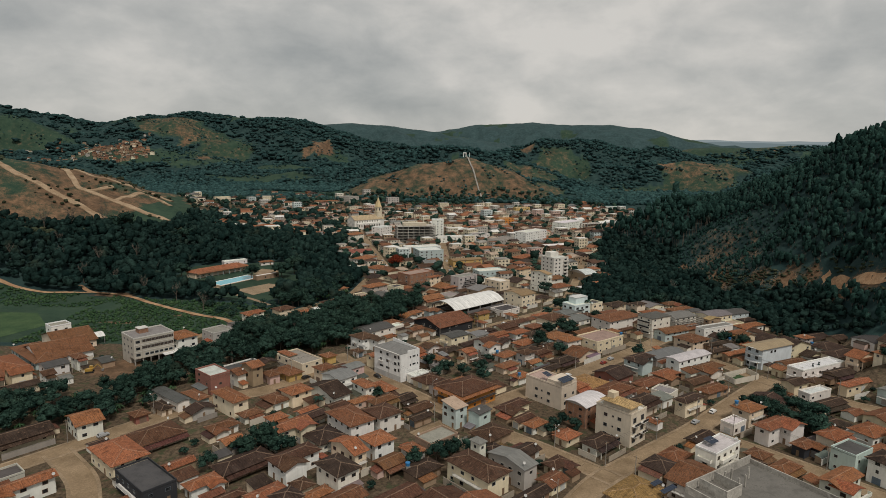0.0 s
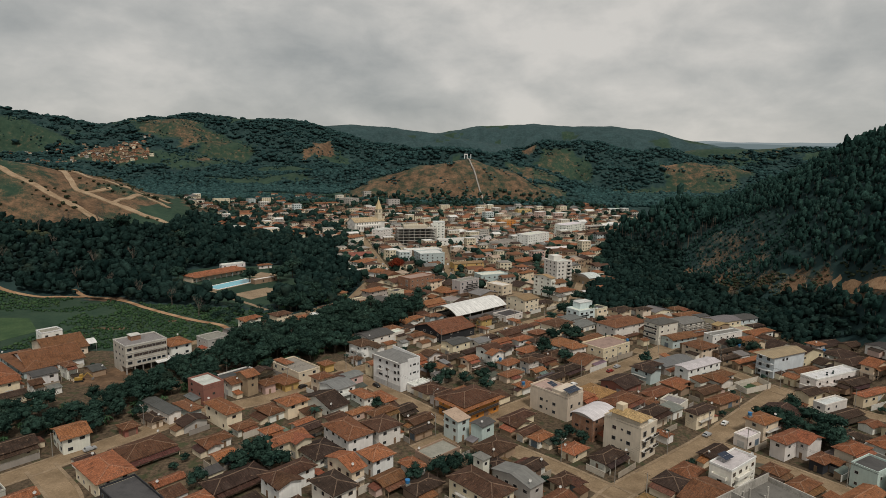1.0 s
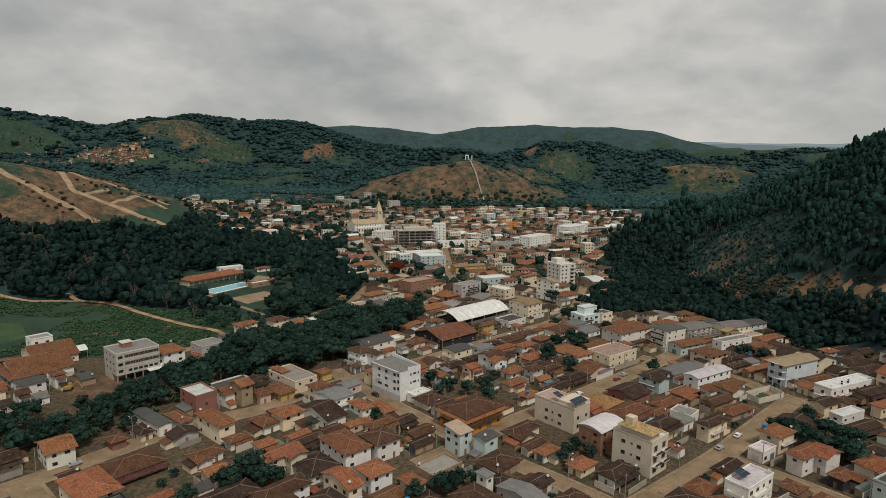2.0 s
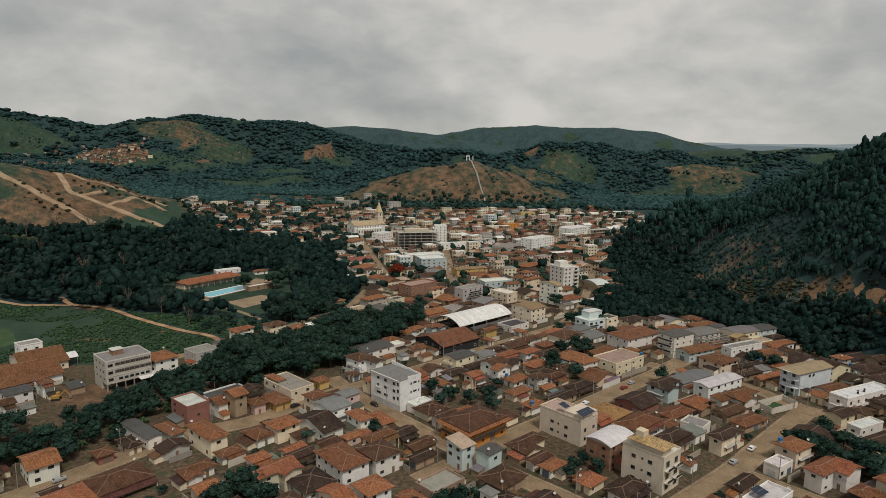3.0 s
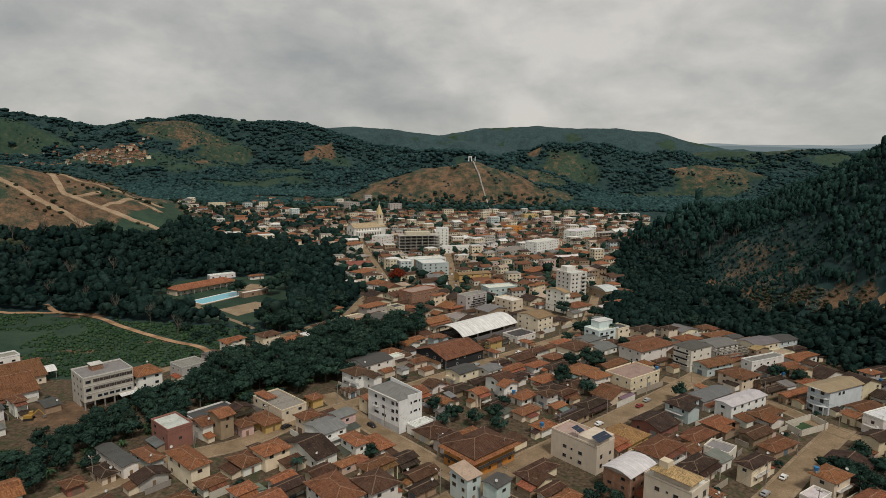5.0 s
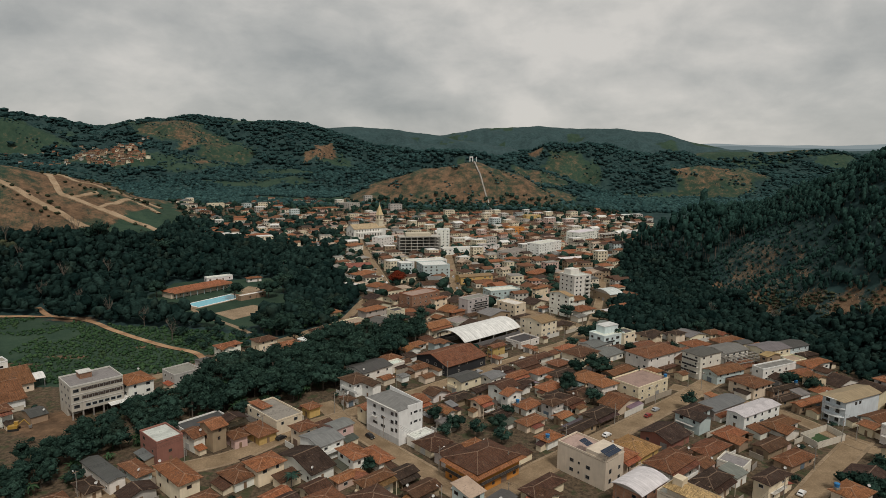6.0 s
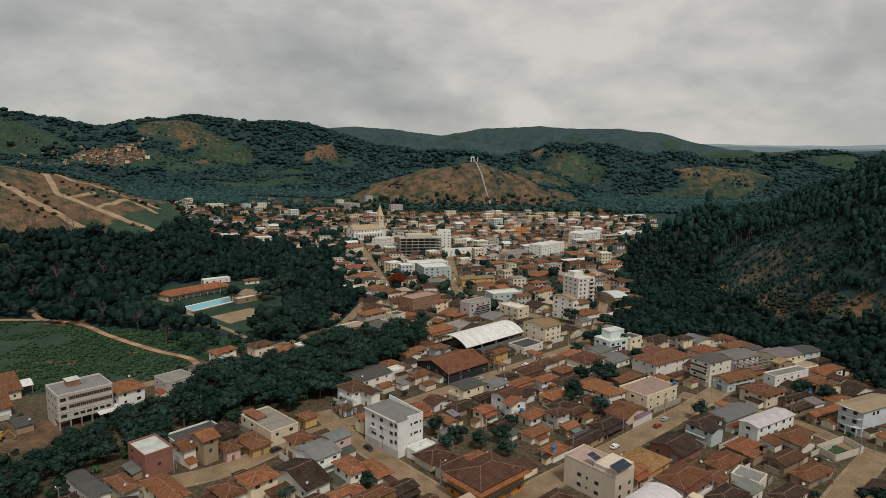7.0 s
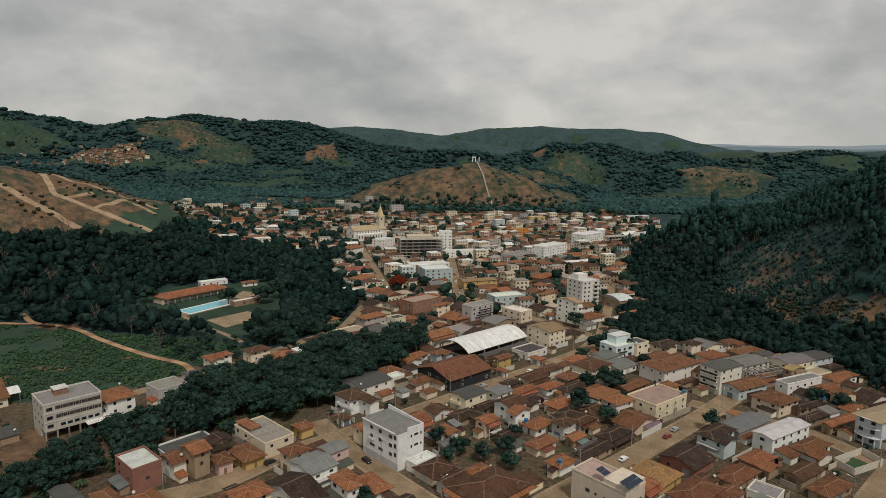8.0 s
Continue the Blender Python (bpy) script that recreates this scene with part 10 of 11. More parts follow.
def skin_mesh(name, v, f, material):
    me = bpy.data.meshes.new(name)
    me.vertices.add(len(v))
    me.vertices.foreach_set("co", v.ravel())
    me.loops.add(f.size)
    me.loops.foreach_set("vertex_index", f.ravel())
    me.polygons.add(len(f))
    me.polygons.foreach_set("loop_start", np.arange(0, f.size, 3))
    me.materials.append(material)
    me.update()
    return me


def crown_tree(name, seed, tall, wide, leaves, size, material, kind="round"):
    """One tree: a tapered trunk with limbs, and a crown of loose leaf faces in uneven clumps with gaps."""
    r = np.random.RandomState(seed)
    top = new(name)
    b = Bits()
    fork = tall * (0.34 if kind == "round" else 0.6)
    b.rod((0, 0, -0.8), (0.1, 0.05, fork), 0.035 * tall * 0.8, 7, 0, 0.022 * tall * 0.8)
    n = 9 if kind == "round" else 6
    cen, rad = [], []
    for i in range(n):
        w = 2 * math.pi * i / n + r.uniform(-0.4, 0.4)
        out = wide * r.uniform(0.35, 0.72) if i else 0.0
        z = tall * (r.uniform(0.50, 0.80) if i else 0.84)
        p = (out * math.cos(w), out * math.sin(w), z)
        b.rod((0.1, 0.05, fork * r.uniform(0.75, 1.0)), p, 0.012 * tall, 5, 0, 0.004 * tall)
        cen.append(p)
        rad.append(wide * r.uniform(0.34, 0.52))
    part("trunk", b.mesh("trunk", [BARK]), top)
    body = []
    for k, (p, q) in enumerate(zip(cen, rad)):
        v, f = lump(seed * 13 + k, 4, 8, 8)
        body.append((v * np.array([q, q, q * 0.8]) * 0.94 + np.array(p), f + 33 * k))
    sprigs = leaf_quads(np.array(cen), np.array(rad) * 1.08, leaves, size, r, 0.8)
    fan = (np.arange(leaves)[:, None, None] * 4 + np.array([(0, 1, 2), (0, 2, 3)])).reshape(-1, 3) + 33 * n
    part("crown", skin_mesh("crown", np.concatenate([v for v, _ in body] + [sprigs]), np.concatenate([f for _, f in body] + [fan]), material), top)
    return top


def blade(b, base, heading, length, width, rise, droop, segs=5, fold=0.18):
    """A long arching leaf with a folded midrib."""
    dx, dy = math.cos(heading), math.sin(heading)
    rows = []
    for i in range(segs + 1):
        q = i / segs
        px, pz = length * q, rise * q - droop * q * q
        wd = width * math.sin(math.pi * min(0.97, 0.12 + 0.86 * q)) / 2
        c = Vector((base[0] + dx * px, base[1] + dy * px, base[2] + pz))
        s = Vector((-dy, dx, 0)) * wd
        rows.append((c + s - Vector((0, 0, fold * wd)), c, c - s - Vector((0, 0, fold * wd))))
    n = len(b.v)
    for row in rows:
        b.v += [tuple(p) for p in row]
    for i in range(segs):
        for k in (0, 1):
            a = n + i * 3 + k
            b.f.append((a, a + 3, a + 4, a + 1))
            b.s.append(0)


def banana(seed):
    r = random.Random(seed)
    top = new("banana_plant")
    stems, leaves = Bits(), Bits()
    for k in range(3):
        px, py = r.uniform(-1.2, 1.2), r.uniform(-1.2, 1.2)
        h = r.uniform(2.4, 3.8)
        stems.rod((px, py, -0.4), (px, py, h), 0.16, 6, 0, 0.09)
        for i in range(8):
            blade(leaves, (px, py, h), 2 * math.pi * i / 8 + r.uniform(-0.3, 0.3), r.uniform(2.2, 3.2), 0.75, r.uniform(1.2, 2.6), r.uniform(1.6, 3.2))
    part("stem", stems.mesh("stem", [LEAF_PALE]), top)
    part("leaves", leaves.mesh("leaves", [LEAF_PALE]), top)
    return tagged(top, "clump of banana plants with long arching green leaves", "banana plant", "banana plants")


def palm(seed, tall):
    r = random.Random(seed)
    top = new("palm_tree")
    part("trunk", Bits().rod((0, 0, -0.5), (0.3, 0.1, tall), 0.22, 7, 0, 0.15).mesh("trunk", [BARK]), top)
    b = Bits()
    for i in range(16):
        blade(b, (0.3, 0.1, tall), 2 * math.pi * i / 16 + r.uniform(-0.2, 0.2), r.uniform(2.4, 3.4), 0.8, r.uniform(0.6, 2.4), r.uniform(1.6, 3.4), 6, 0.5)
    part("fronds", b.mesh("fronds", [LEAF]), top)
    return tagged(top, "tall palm tree with a crown of drooping fronds", "palm tree", "palm trees")


def cypress(seed):
    top = new("cypress_tree")
    r = np.random.RandomState(seed)
    part("trunk", Bits().rod((0, 0, -0.5), (0, 0, 2.0), 0.2, 6).mesh("trunk", [BARK]), top)
    z = np.linspace(0.9, 8.0, 10)
    cen = np.stack([r.uniform(-0.1, 0.1, 10), r.uniform(-0.1, 0.1, 10), z], -1)
    part("crown", quads_mesh("crown", leaf_quads(cen, np.interp(z, [0.9, 2, 8], [0.8, 0.95, 0.22]), 700, 0.22, r), LEAF_PINE), top)
    return tagged(top, "narrow dark green cypress beside a house", "cypress tree", "cypresses")


GARDEN = [(116, 230), (126, 206), (147, 209), (142, 236)]


def blocked(x, y, r):
    for fx, fy, a, w, d in FOOT:
        dx, dy = x - fx, y - fy
        if abs(dx) + abs(dy) > 60:
            continue
        u, v = dx * math.cos(a) + dy * math.sin(a), -dx * math.sin(a) + dy * math.cos(a)
        if abs(u) < w / 2 + r and abs(v) < d / 2 + r:
            return True
    for line, width in STREETS + PATHS:
        for (ax, ay), (bx, by) in zip(line, line[1:]):
            ex, ey = bx - ax, by - ay
            q = min(1, max(0, ((x - ax) * ex + (y - ay) * ey) / (ex * ex + ey * ey)))
            if math.hypot(x - ax - q * ex, y - ay - q * ey) < width / 2 + r * 0.4:
                return True
    return False


BROAD = [tagged(crown_tree("tree", 31 + k, 9.0, 4.4 + 0.35 * k, 440, 0.28, LEAF), "dark green broad-leaved tree with an uneven crown", "tree", "broad-leaved trees") for k in range(4)]
SLIM = [tagged(crown_tree("tree", 51 + k, 12.0, 3.4, 520, 0.24, LEAF, "tall"), "tall slim dark green tree above the thicket", "tree", "broad-leaved trees") for k in range(2)]
BUSH = [tagged(crown_tree("bush", 61 + k, 3.4, 2.0, 320, 0.14, LEAF), "low dark green bush", "bush", "garden bushes") for k in range(2)]
EAST_WOOD = [(-112, 392), (-92, 376), (-74, 396), (-66, 424), (-72, 452), (-100, 436)]
BANANA = [banana(71), banana(72)]
used = set()
trng = random.Random(77)


def plant(kinds, x, y, scale=1.0):
    ob = trng.choice(kinds)
    s = scale * trng.uniform(0.8, 1.22)
    m = pose(x, y, ground_at(x, y) - 0.1, 0, 0, trng.uniform(0, 360))
    if ob.name in used:
        ob = copy_thing(ob, m)
    else:
        used.add(ob.name)
        ob.matrix_basis = m
    ob.scale = (s, s, s * trng.uniform(0.9, 1.15))
    return ob


EDGE_WOOD = [(113, 477), (96, 406), (109, 391), (146, 411), (169, 397), (198, 451), (175, 496)]
FIELD_WOOD = [(188, 397), (188, 356), (191, 325), (209, 326), (271, 407), (218, 420)]
RIVER_WOOD = [(-111, 299), (-107, 322), (-95, 336), (-76, 351), (-69, 371), (-48, 387), (-32, 409), (-15, 419), (-11, 385), (-29, 344), (-39, 324), (-45, 303), (-65, 292), (-82, 281), (-93, 272)]
SCHOOL_WOOD = [(-134, 256), (-127, 274), (-112, 288), (-94, 276), (-93, 262), (-114, 261)]
WEST_WOOD = [(-200, 236), (-154, 234), (-134, 240), (-134, 258), (-114, 263), (-93, 262), (-97, 246), (-107, 228), (-111, 212), (-135, 209), (-150, 190), (-200, 200)]
rs = np.random.RandomState(21)
for loop, gap in ((RIVER_WOOD, 5.6), (WEST_WOOD, 5.6), (EAST_WOOD, 6.0), (SCHOOL_WOOD, 5.4)):
    xs, ys = [p[0] for p in loop], [p[1] for p in loop]
    px, py = scatter(min(xs), max(xs), min(ys), max(ys), gap, lambda x, y: inside(x, y, loop), rs)
    for x, y in zip(px, py):
        if blocked(x, y, 1.6) or math.hypot(x + 145, y - 264) < 13:
            continue
        q = trng.random()
        plant(BANANA if q < (0.36 if loop is WEST_WOOD else 0.22) else SLIM if q < 0.55 and loop is not WEST_WOOD and q > 0.47 else BROAD, x, y, 0.78 if loop in (WEST_WOOD, SCHOOL_WOOD) else 1.0)
# single trees that stand out
for x, y, s in ((60, 331, 0.9), (64, 326, 0.85), (67.5, 331, 1.0), (71, 330, 0.9), (76, 336, 0.8), (50, 303.5, 1.0), (51.5, 309, 0.85), (72.5, 316, 0.7), (105, 309, 1.35), (72, 375, 0.9), (77, 386, 0.9), (60.5, 365, 0.8), (66, 371, 0.7), (-63.4, 188, 0.85), (-73, 179, 0.7), (-54, 189.5, 0.75), (-58, 193, 0.8), (-68, 184, 0.6), (-1, 187, 0.85), (5, 193, 0.8), (-4, 182, 0.7), (2.5, 268.5, 0.8), (18, 269, 0.7), (10, 264, 0.7), (-2, 262, 0.6), (42, 212, 0.6), (46, 216, 0.55), (-36, 219, 0.45), (112, 317, 1.2), (109, 308, 1.15), (-14, 279, 0.7), (-6, 274, 0.8), (1, 273, 0.85), (12, 281, 0.8), (18, 276, 0.8), (23, 281, 0.7), (122, 226, 1.0), (127, 214, 1.0), (134, 221, 1.1), (140, 216, 1.0), (136, 230, 0.95), (128, 228, 0.9), (118, 220, 0.8), (-60, 196, 0.8), (-54, 200, 0.75), (-66, 190, 0.8), (-50, 189, 0.7), (40, 208, 0.55), (50, 212, 0.5), (-62, 214, 0.55), (55, 302, 0.9), (60, 296, 0.7), (66, 318, 0.8), (88, 318, 0.5), (38, 330, 0.7), (-2, 192, 0.7), (3, 187, 0.75), (-8, 183, 0.7), (-40, 282, 0.5), (98, 340, 0.8), (145, 312, 0.8), (152, 318, 0.8), (160, 312, 0.8), (94, 360, 0.9), (100, 372, 0.9), (78, 402, 0.8), (-5, 428, 0.9), (-12, 436, 0.9)):
    if not blocked(x, y, 0.3):
        plant(BROAD, x, y, s)
for k in range(26):
    x, y = trng.uniform(114, 148), trng.uniform(204, 238)
    if bool(inside(np.array(x), np.array(y), GARDEN)) and not blocked(x, y, 0.8):
        plant(BROAD, x, y, 0.8)
for x, y in ((173, 268), (169, 266), (86, 321)):
    c = cypress(int(x))
    c.location = (x, y, 0)
for x, y, h in ((8, 623, 10), (12, 640, 9), (41, 692, 9), (46, 700, 9), (-140, 560, 12), (60, 402, 8), (93, 382, 8), (-48, 226, 5)):
    c = palm(int(x + y), h)
    c.location = (x, y, ground_at(x, y))
flame = tagged(crown_tree("flame_tree", 91, 12.0, 7.0, 2200, 0.32, LEAF_RED), "spreading tree with deep red blossom", "tree")
flame.location = (-40, 520, 0)
for k in range(60):
    x, y = trng.uniform(-168, -95), trng.uniform(350, 402)
    if bool(inside(np.array(x), np.array(y), [(-168, 384), (-124, 352), (-96, 366), (-112, 390), (-150, 403)])) and not blocked(x, y, 1.0):
        plant(BUSH, x, y, 1.1)
for x, y, s in ((-287, 546, 2.3), (-296, 540, 1.9), (-240, 560, 1.6), (-150, 470, 1.3), (-128, 476, 1.5), (-122, 492, 1.5), (-205, 470, 1.4)):
    plant(BROAD, x, y, s)
# gardens: bushes and small trees wherever a yard is free
count = 0
for k in range(1500):
    x, y = trng.uniform(-190, 215), trng.uniform(150, 470)
    if count >= 110 or not bool(inside(np.array(x), np.array(y), TOWN)) or blocked(x, y, 1.0):
        continue
    plant(BUSH if trng.random() < 0.65 else BROAD, x, y, 0.75 if y < 300 else 0.9)
    count += 1

FELLED = [(205, 472), (202, 458), (209, 432), (219, 410), (229, 400), (240, 390), (248, 392), (238, 410), (227, 425), (219, 470)]
CLEARING = [(236, 306), (247, 304), (248, 350), (253, 390), (243, 394), (237, 350)]
# woodland by the acre
def open_ground(x, y):
    return np.array([not blocked(a, b, 1.5) for a, b in zip(x, y)], bool)


def grove(name, x, y, tall, spread, material, label, rs, base=0.25, point=0.0, rings=4, sides=8, stems=None, leaves=0, leaf=0.4, domes=0.0):
    """Woodland too thick to count: lobed crowns crowding one another on the slope."""
    n = len(x)
    if n == 0:
        return
    z = height(x, y)
    vary = np.clip(1 + 0.26 * rs.normal(size=n) + 0.2 * rough(x, y, 34, 3, 1.0), 0.5, 1.8)
    h, s = tall * vary * rs.uniform(0.85, 1.15, n) * (1 + domes * rough(x, y, 8, 2, 3.0)), spread * vary * rs.uniform(0.8, 1.25, n)
    shapes = [lump(100 + 7 * k, rings, sides, 9, point) for k in range(7)]
    pick, turn = rs.randint(0, 7, n), rs.uniform(0, 2 * np.pi, n)
    every = np.stack([v for v, _ in shapes])[pick]
    c, e = np.cos(turn)[:, None], np.sin(turn)[:, None]
    half = h * (1 - base) / 1.62
    v = np.stack([x[:, None] + s[:, None] * (every[:, :, 0] * c - every[:, :, 1] * e), y[:, None] + s[:, None] * (every[:, :, 0] * e + every[:, :, 1] * c),
                  (z + h * base + 0.62 * half)[:, None] + half[:, None] * every[:, :, 2]], -1)
    count = v.shape[1]
    f = (shapes[0][1][None] + count * np.arange(n)[:, None, None]).reshape(-1, 3)
    tagged(new(name, skin_mesh(name, v.reshape(-1, 3), f, material)), label, "woodland", kind="stuff")
    if leaves:
        pts = rs.randint(0, count, (n, leaves))
        p = np.take_along_axis(v, pts[:, :, None], 1)
        q = np.take_along_axis(v, ((pts + 1) % count)[:, :, None], 1)
        p = (p + (q - p) * rs.uniform(0, 0.6, (n, leaves, 1))).reshape(-1, 3) + rs.normal(size=(n * leaves, 3)) * leaf * 0.6
        a = rs.normal(size=p.shape)
        a /= np.linalg.norm(a, axis=1)[:, None]
        b = np.cross(a, rs.normal(size=p.shape))
        b /= np.linalg.norm(b, axis=1)[:, None]
        g = (leaf * rs.uniform(0.5, 1.3, len(p)))[:, None]
        sprig = np.stack([p - a * g, p - b * g * 0.6, p + a * g, p + b * g * 0.6], 1).reshape(-1, 3)
        tagged(new(name + "_sprigs", quads_mesh(name + "_sprigs", sprig, material)), "loose outer sprigs of the " + name.replace("_", " "), "woodland", kind="stuff")
    if stems:
        lean = rs.uniform(-0.3, 0.3, (n, 2))
        ring = np.array([(0.22, 0.0), (-0.11, 0.19), (-0.11, -0.19)])
        low = np.stack([x[:, None] + ring[None, :, 0], y[:, None] + ring[None, :, 1], np.repeat(z[:, None] - 0.5, 3, 1)], -1)
        high = np.stack([x[:, None] + lean[:, :1] + ring[None, :, 0] * 0.5, y[:, None] + lean[:, 1:] + ring[None, :, 1] * 0.5, np.repeat((z + h * 0.85)[:, None], 3, 1)], -1)
        faces = [np.stack([low[:, i], low[:, (i + 1) % 3], high[:, (i + 1) % 3], high[:, i]], 1) for i in range(3)]
        tagged(new(stems, quads_mesh(stems, np.concatenate(faces).reshape(-1, 3), BARK)), "slender pale stems of the plantation", "tree stems", kind="stuff")


def wooded(x, y):
    """Closed woodland, on the slopes that face the valley."""
    fall = height(x, y + 14) - height(x, y - 14)
    return (open_slope(x, y)[0] + 0.12 * rs.normal(size=len(x)) < 0.42) & (np.abs(x) < 0.80 * y + 60) & (fall > -2.5) & ~((x < -345) & (y < 1005))


def brown_hill(x, y):
    """How far inside the bare brown hill a place lies: below 1 inside."""
    return np.hypot((x - 25) / 200, (y - 1098) / 88)


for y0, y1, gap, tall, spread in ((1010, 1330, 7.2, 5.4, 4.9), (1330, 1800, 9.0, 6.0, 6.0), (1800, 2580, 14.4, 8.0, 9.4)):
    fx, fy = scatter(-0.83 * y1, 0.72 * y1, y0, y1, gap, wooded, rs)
    grove("distant_woodland", fx, fy, tall, spread, LEAF_HAZED, "distant dark green woodland covering the hills", rs, -0.3, 0.0, 3, 5)
kx, ky = scatter(-190, 230, 985, 1180, 5.4, lambda x, y: (brown_hill(x, y) < 1.05) & ((y + 16 * rough(x, y, 50, 3, 2.0) < 1058 - 26 * ease(60, 160, np.abs(x - 10))) | (rough(x, y, 26, 3, 5.0) > 0.45)) & ~inside(x, y, TOWN_CORE) & (np.abs(x - 62) > 6) & (np.hypot((x - 108) / 62, (y - 985) / 24) > 1), rs)
grove("hill_scrub", kx, ky, 2.8, 2.6, LEAF_HAZED, "dark scrub over the foot of the brown hill", rs, 0.0, 0.0, 3, 6)
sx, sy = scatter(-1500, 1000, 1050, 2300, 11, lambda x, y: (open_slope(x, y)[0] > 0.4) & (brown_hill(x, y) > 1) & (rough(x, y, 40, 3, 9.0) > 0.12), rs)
grove("upland_scrub", sx, sy, 4.0, 2.8, LEAF_HAZED, "scattered bushes on open upland", rs, 0.0, 0.0, 3, 5)
lx, ly = scatter(-620, -62, 385, 1000, 4.2, lambda x, y: clear_of(x, y, [TOWN, MEADOW, CLUB]) & (x > -0.86 * y - 40) & ~((x < -345) & (y > 700)) & ~((x > -150) & (y < 395)), rs)
keep = open_ground(lx, ly)
thin_wood = keep & (rough(lx, ly, 75, 3, 4.0) > 0.42)
keep &= ~thin_wood
grove("hillside_forest", lx[keep], ly[keep], 9.0, 2.75, LEAF_SHADED, "dense dark green forest on the hillside", rs, 0.32, 0.0, 4, 7, None, 10, 0.5, 0.3)
grove("hillside_scrub", lx[thin_wood], ly[thin_wood], 3.6, 2.1, SCRUB, "dry olive scrub in gaps of the hillside forest", rs, 0.0, 0.0, 3, 6, None, 6, 0.4, 0.3)
rx, ry = scatter(150, 395, 230, 800, 3.7, lambda x, y: clear_of(x, y, [TOWN, CLEARING, FELLED]) & (height(x, y) > 14) & (x < 0.95 * y + 30) & (np.hypot((x - 234) / 36, (y - 500) / 64) > 1), rs)
lofty = (ry > 545) & (ry < 650) & (rx < 250)
grove("tall_eucalyptus", rx[lofty][::2], ry[lofty][::2], 17, 2.6, LEAF_PINE, "stand of tall eucalyptus with bare pale stems", rs, 0.5, 0.2, 5, 8, "eucalyptus_stems", 14, 0.45)
rx, ry = rx[~lofty], ry[~lofty]
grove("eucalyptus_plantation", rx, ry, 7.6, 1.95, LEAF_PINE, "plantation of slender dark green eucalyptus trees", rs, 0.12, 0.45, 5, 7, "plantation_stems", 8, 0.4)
yx, yy = scatter(192, 280, 430, 570, 3.1, lambda x, y: (np.hypot((x - 234) / 37, (y - 500) / 66) < 1), rs)
grove("young_plantation", yx, yy, 2.8, 1.1, LEAF_PINE, "rows of young saplings on a cleared slope", rs, 0.0, 0.4, 4, 7)
vx, vy = scatter(92, 330, 240, 760, 3.5, lambda x, y: (clear_of(x, y, [TOWN]) | inside(x, y, EDGE_WOOD) | inside(x, y, FIELD_WOOD)) & (height(x, y) <= 16) & ~inside(x, y, FELLED) & (np.hypot((x - 208) / 7, (y - 521) / 14) > 1) & (np.hypot((x - 238) / 36, (y - 500) / 64) > 1), rs)
keep = open_ground(vx, vy)
grove("valley_trees", vx[keep], vy[keep], 6.0, 2.15, LEAF_SHADED, "thicket of dark green trees at the foot of the hill", rs, 0.2, 0.0, 4, 7, None, 20, 0.4, 0.3)
cx2, cy2 = scatter(198, 260, 320, 472, 2.4, lambda x, y: inside(x, y, CLEARING) | (inside(x, y, FELLED) & (rough(x, y, 14, 2, 6.0) > -0.3)), rs)
hold = open_ground(cx2, cy2)
cx2, cy2 = cx2[hold], cy2[hold]
grove("clearing_scrub", cx2, cy2, 1.6, 1.2, SCRUB, "low scrub over the cleared bank", rs, 0.0, 0.0, 4, 7)
brush = Bits()
for gx, gy in zip(*scatter(200, 252, 388, 545, 2.6, lambda x, y: (inside(x, y, FELLED) | (np.hypot((x - 220) / 20, (y - 480) / 52) < 1)) & (rough(x, y, 18, 2, 9.0) > 0.15), rs)):
    a, n = rs.uniform(0, math.pi), rs.uniform(0.4, 1.2)
    ends = [(gx + q * n * math.cos(a), gy + q * n * math.sin(a)) for q in (-1, 1)]
    (ax, ay), (bx, by) = ends
    brush.rod((ax, ay, float(height(ax, ay)) + 0.5), (bx, by, float(height(bx, by)) + 0.7), rs.uniform(0.06, 0.12), 5)
tagged(new("felled_branches", brush.mesh("felled_branches", [KERB])), "pale cut branches strewn over the felled slope", "branches", kind="stuff")
tx, ty = scatter(-420, 300, 455, 1090, 10.0, lambda x, y: inside(x, y, TOWN) & (np.hypot((x - 108) / 62, (y - 985) / 24) > 1), rs)
keep = open_ground(tx, ty)
grove("town_trees", tx[keep], ty[keep], 6.4, 3.2, LEAF, "dark green trees in gardens of the far quarters", rs, 0.12, 0.0, 4, 8, None, 12, 0.5)
ux, uy = scatter(-330, -105, 560, 900, 6.5, lambda x, y: inside(x, y, TOWN) & (x < -0.5 * y + 265) & (rough(x, y, 70, 3, 2.0) > -0.3), rs)
keep = open_ground(ux, uy)
grove("quarter_trees", ux[keep], uy[keep], 8.5, 3.7, LEAF_SHADED, "large dark trees standing among houses below the forest", rs, 0.15, 0.0, 4, 8, None, 14, 0.5)
mx, my = scatter(-330, -100, 300, 445, 2.5, lambda x, y: inside(x, y, MEADOW) & (rough(x, y, 26, 3, 5.0) > -0.42), rs)
keep = open_ground(mx, my) & ~((mx < -222) & (my < 375))
grove("meadow_scrub", mx[keep], my[keep], 1.2, 0.95, LEAF_PALE, "rank green weeds and bushes over the meadow", rs, -0.2, 0.0, 3, 6, None, 5, 0.35)
hx, hy = scatter(-640, -345, 680, 1000, 13.0, lambda x, y: (rough(x, y, 50, 3, 6.0) > 0.15) & (x > -0.95 * y - 60), rs)
grove("hill_bushes", hx, hy, 3.6, 2.6, SCRUB, "bushes scattered over the bare hill", rs, 0.0, 0.0, 4, 7)


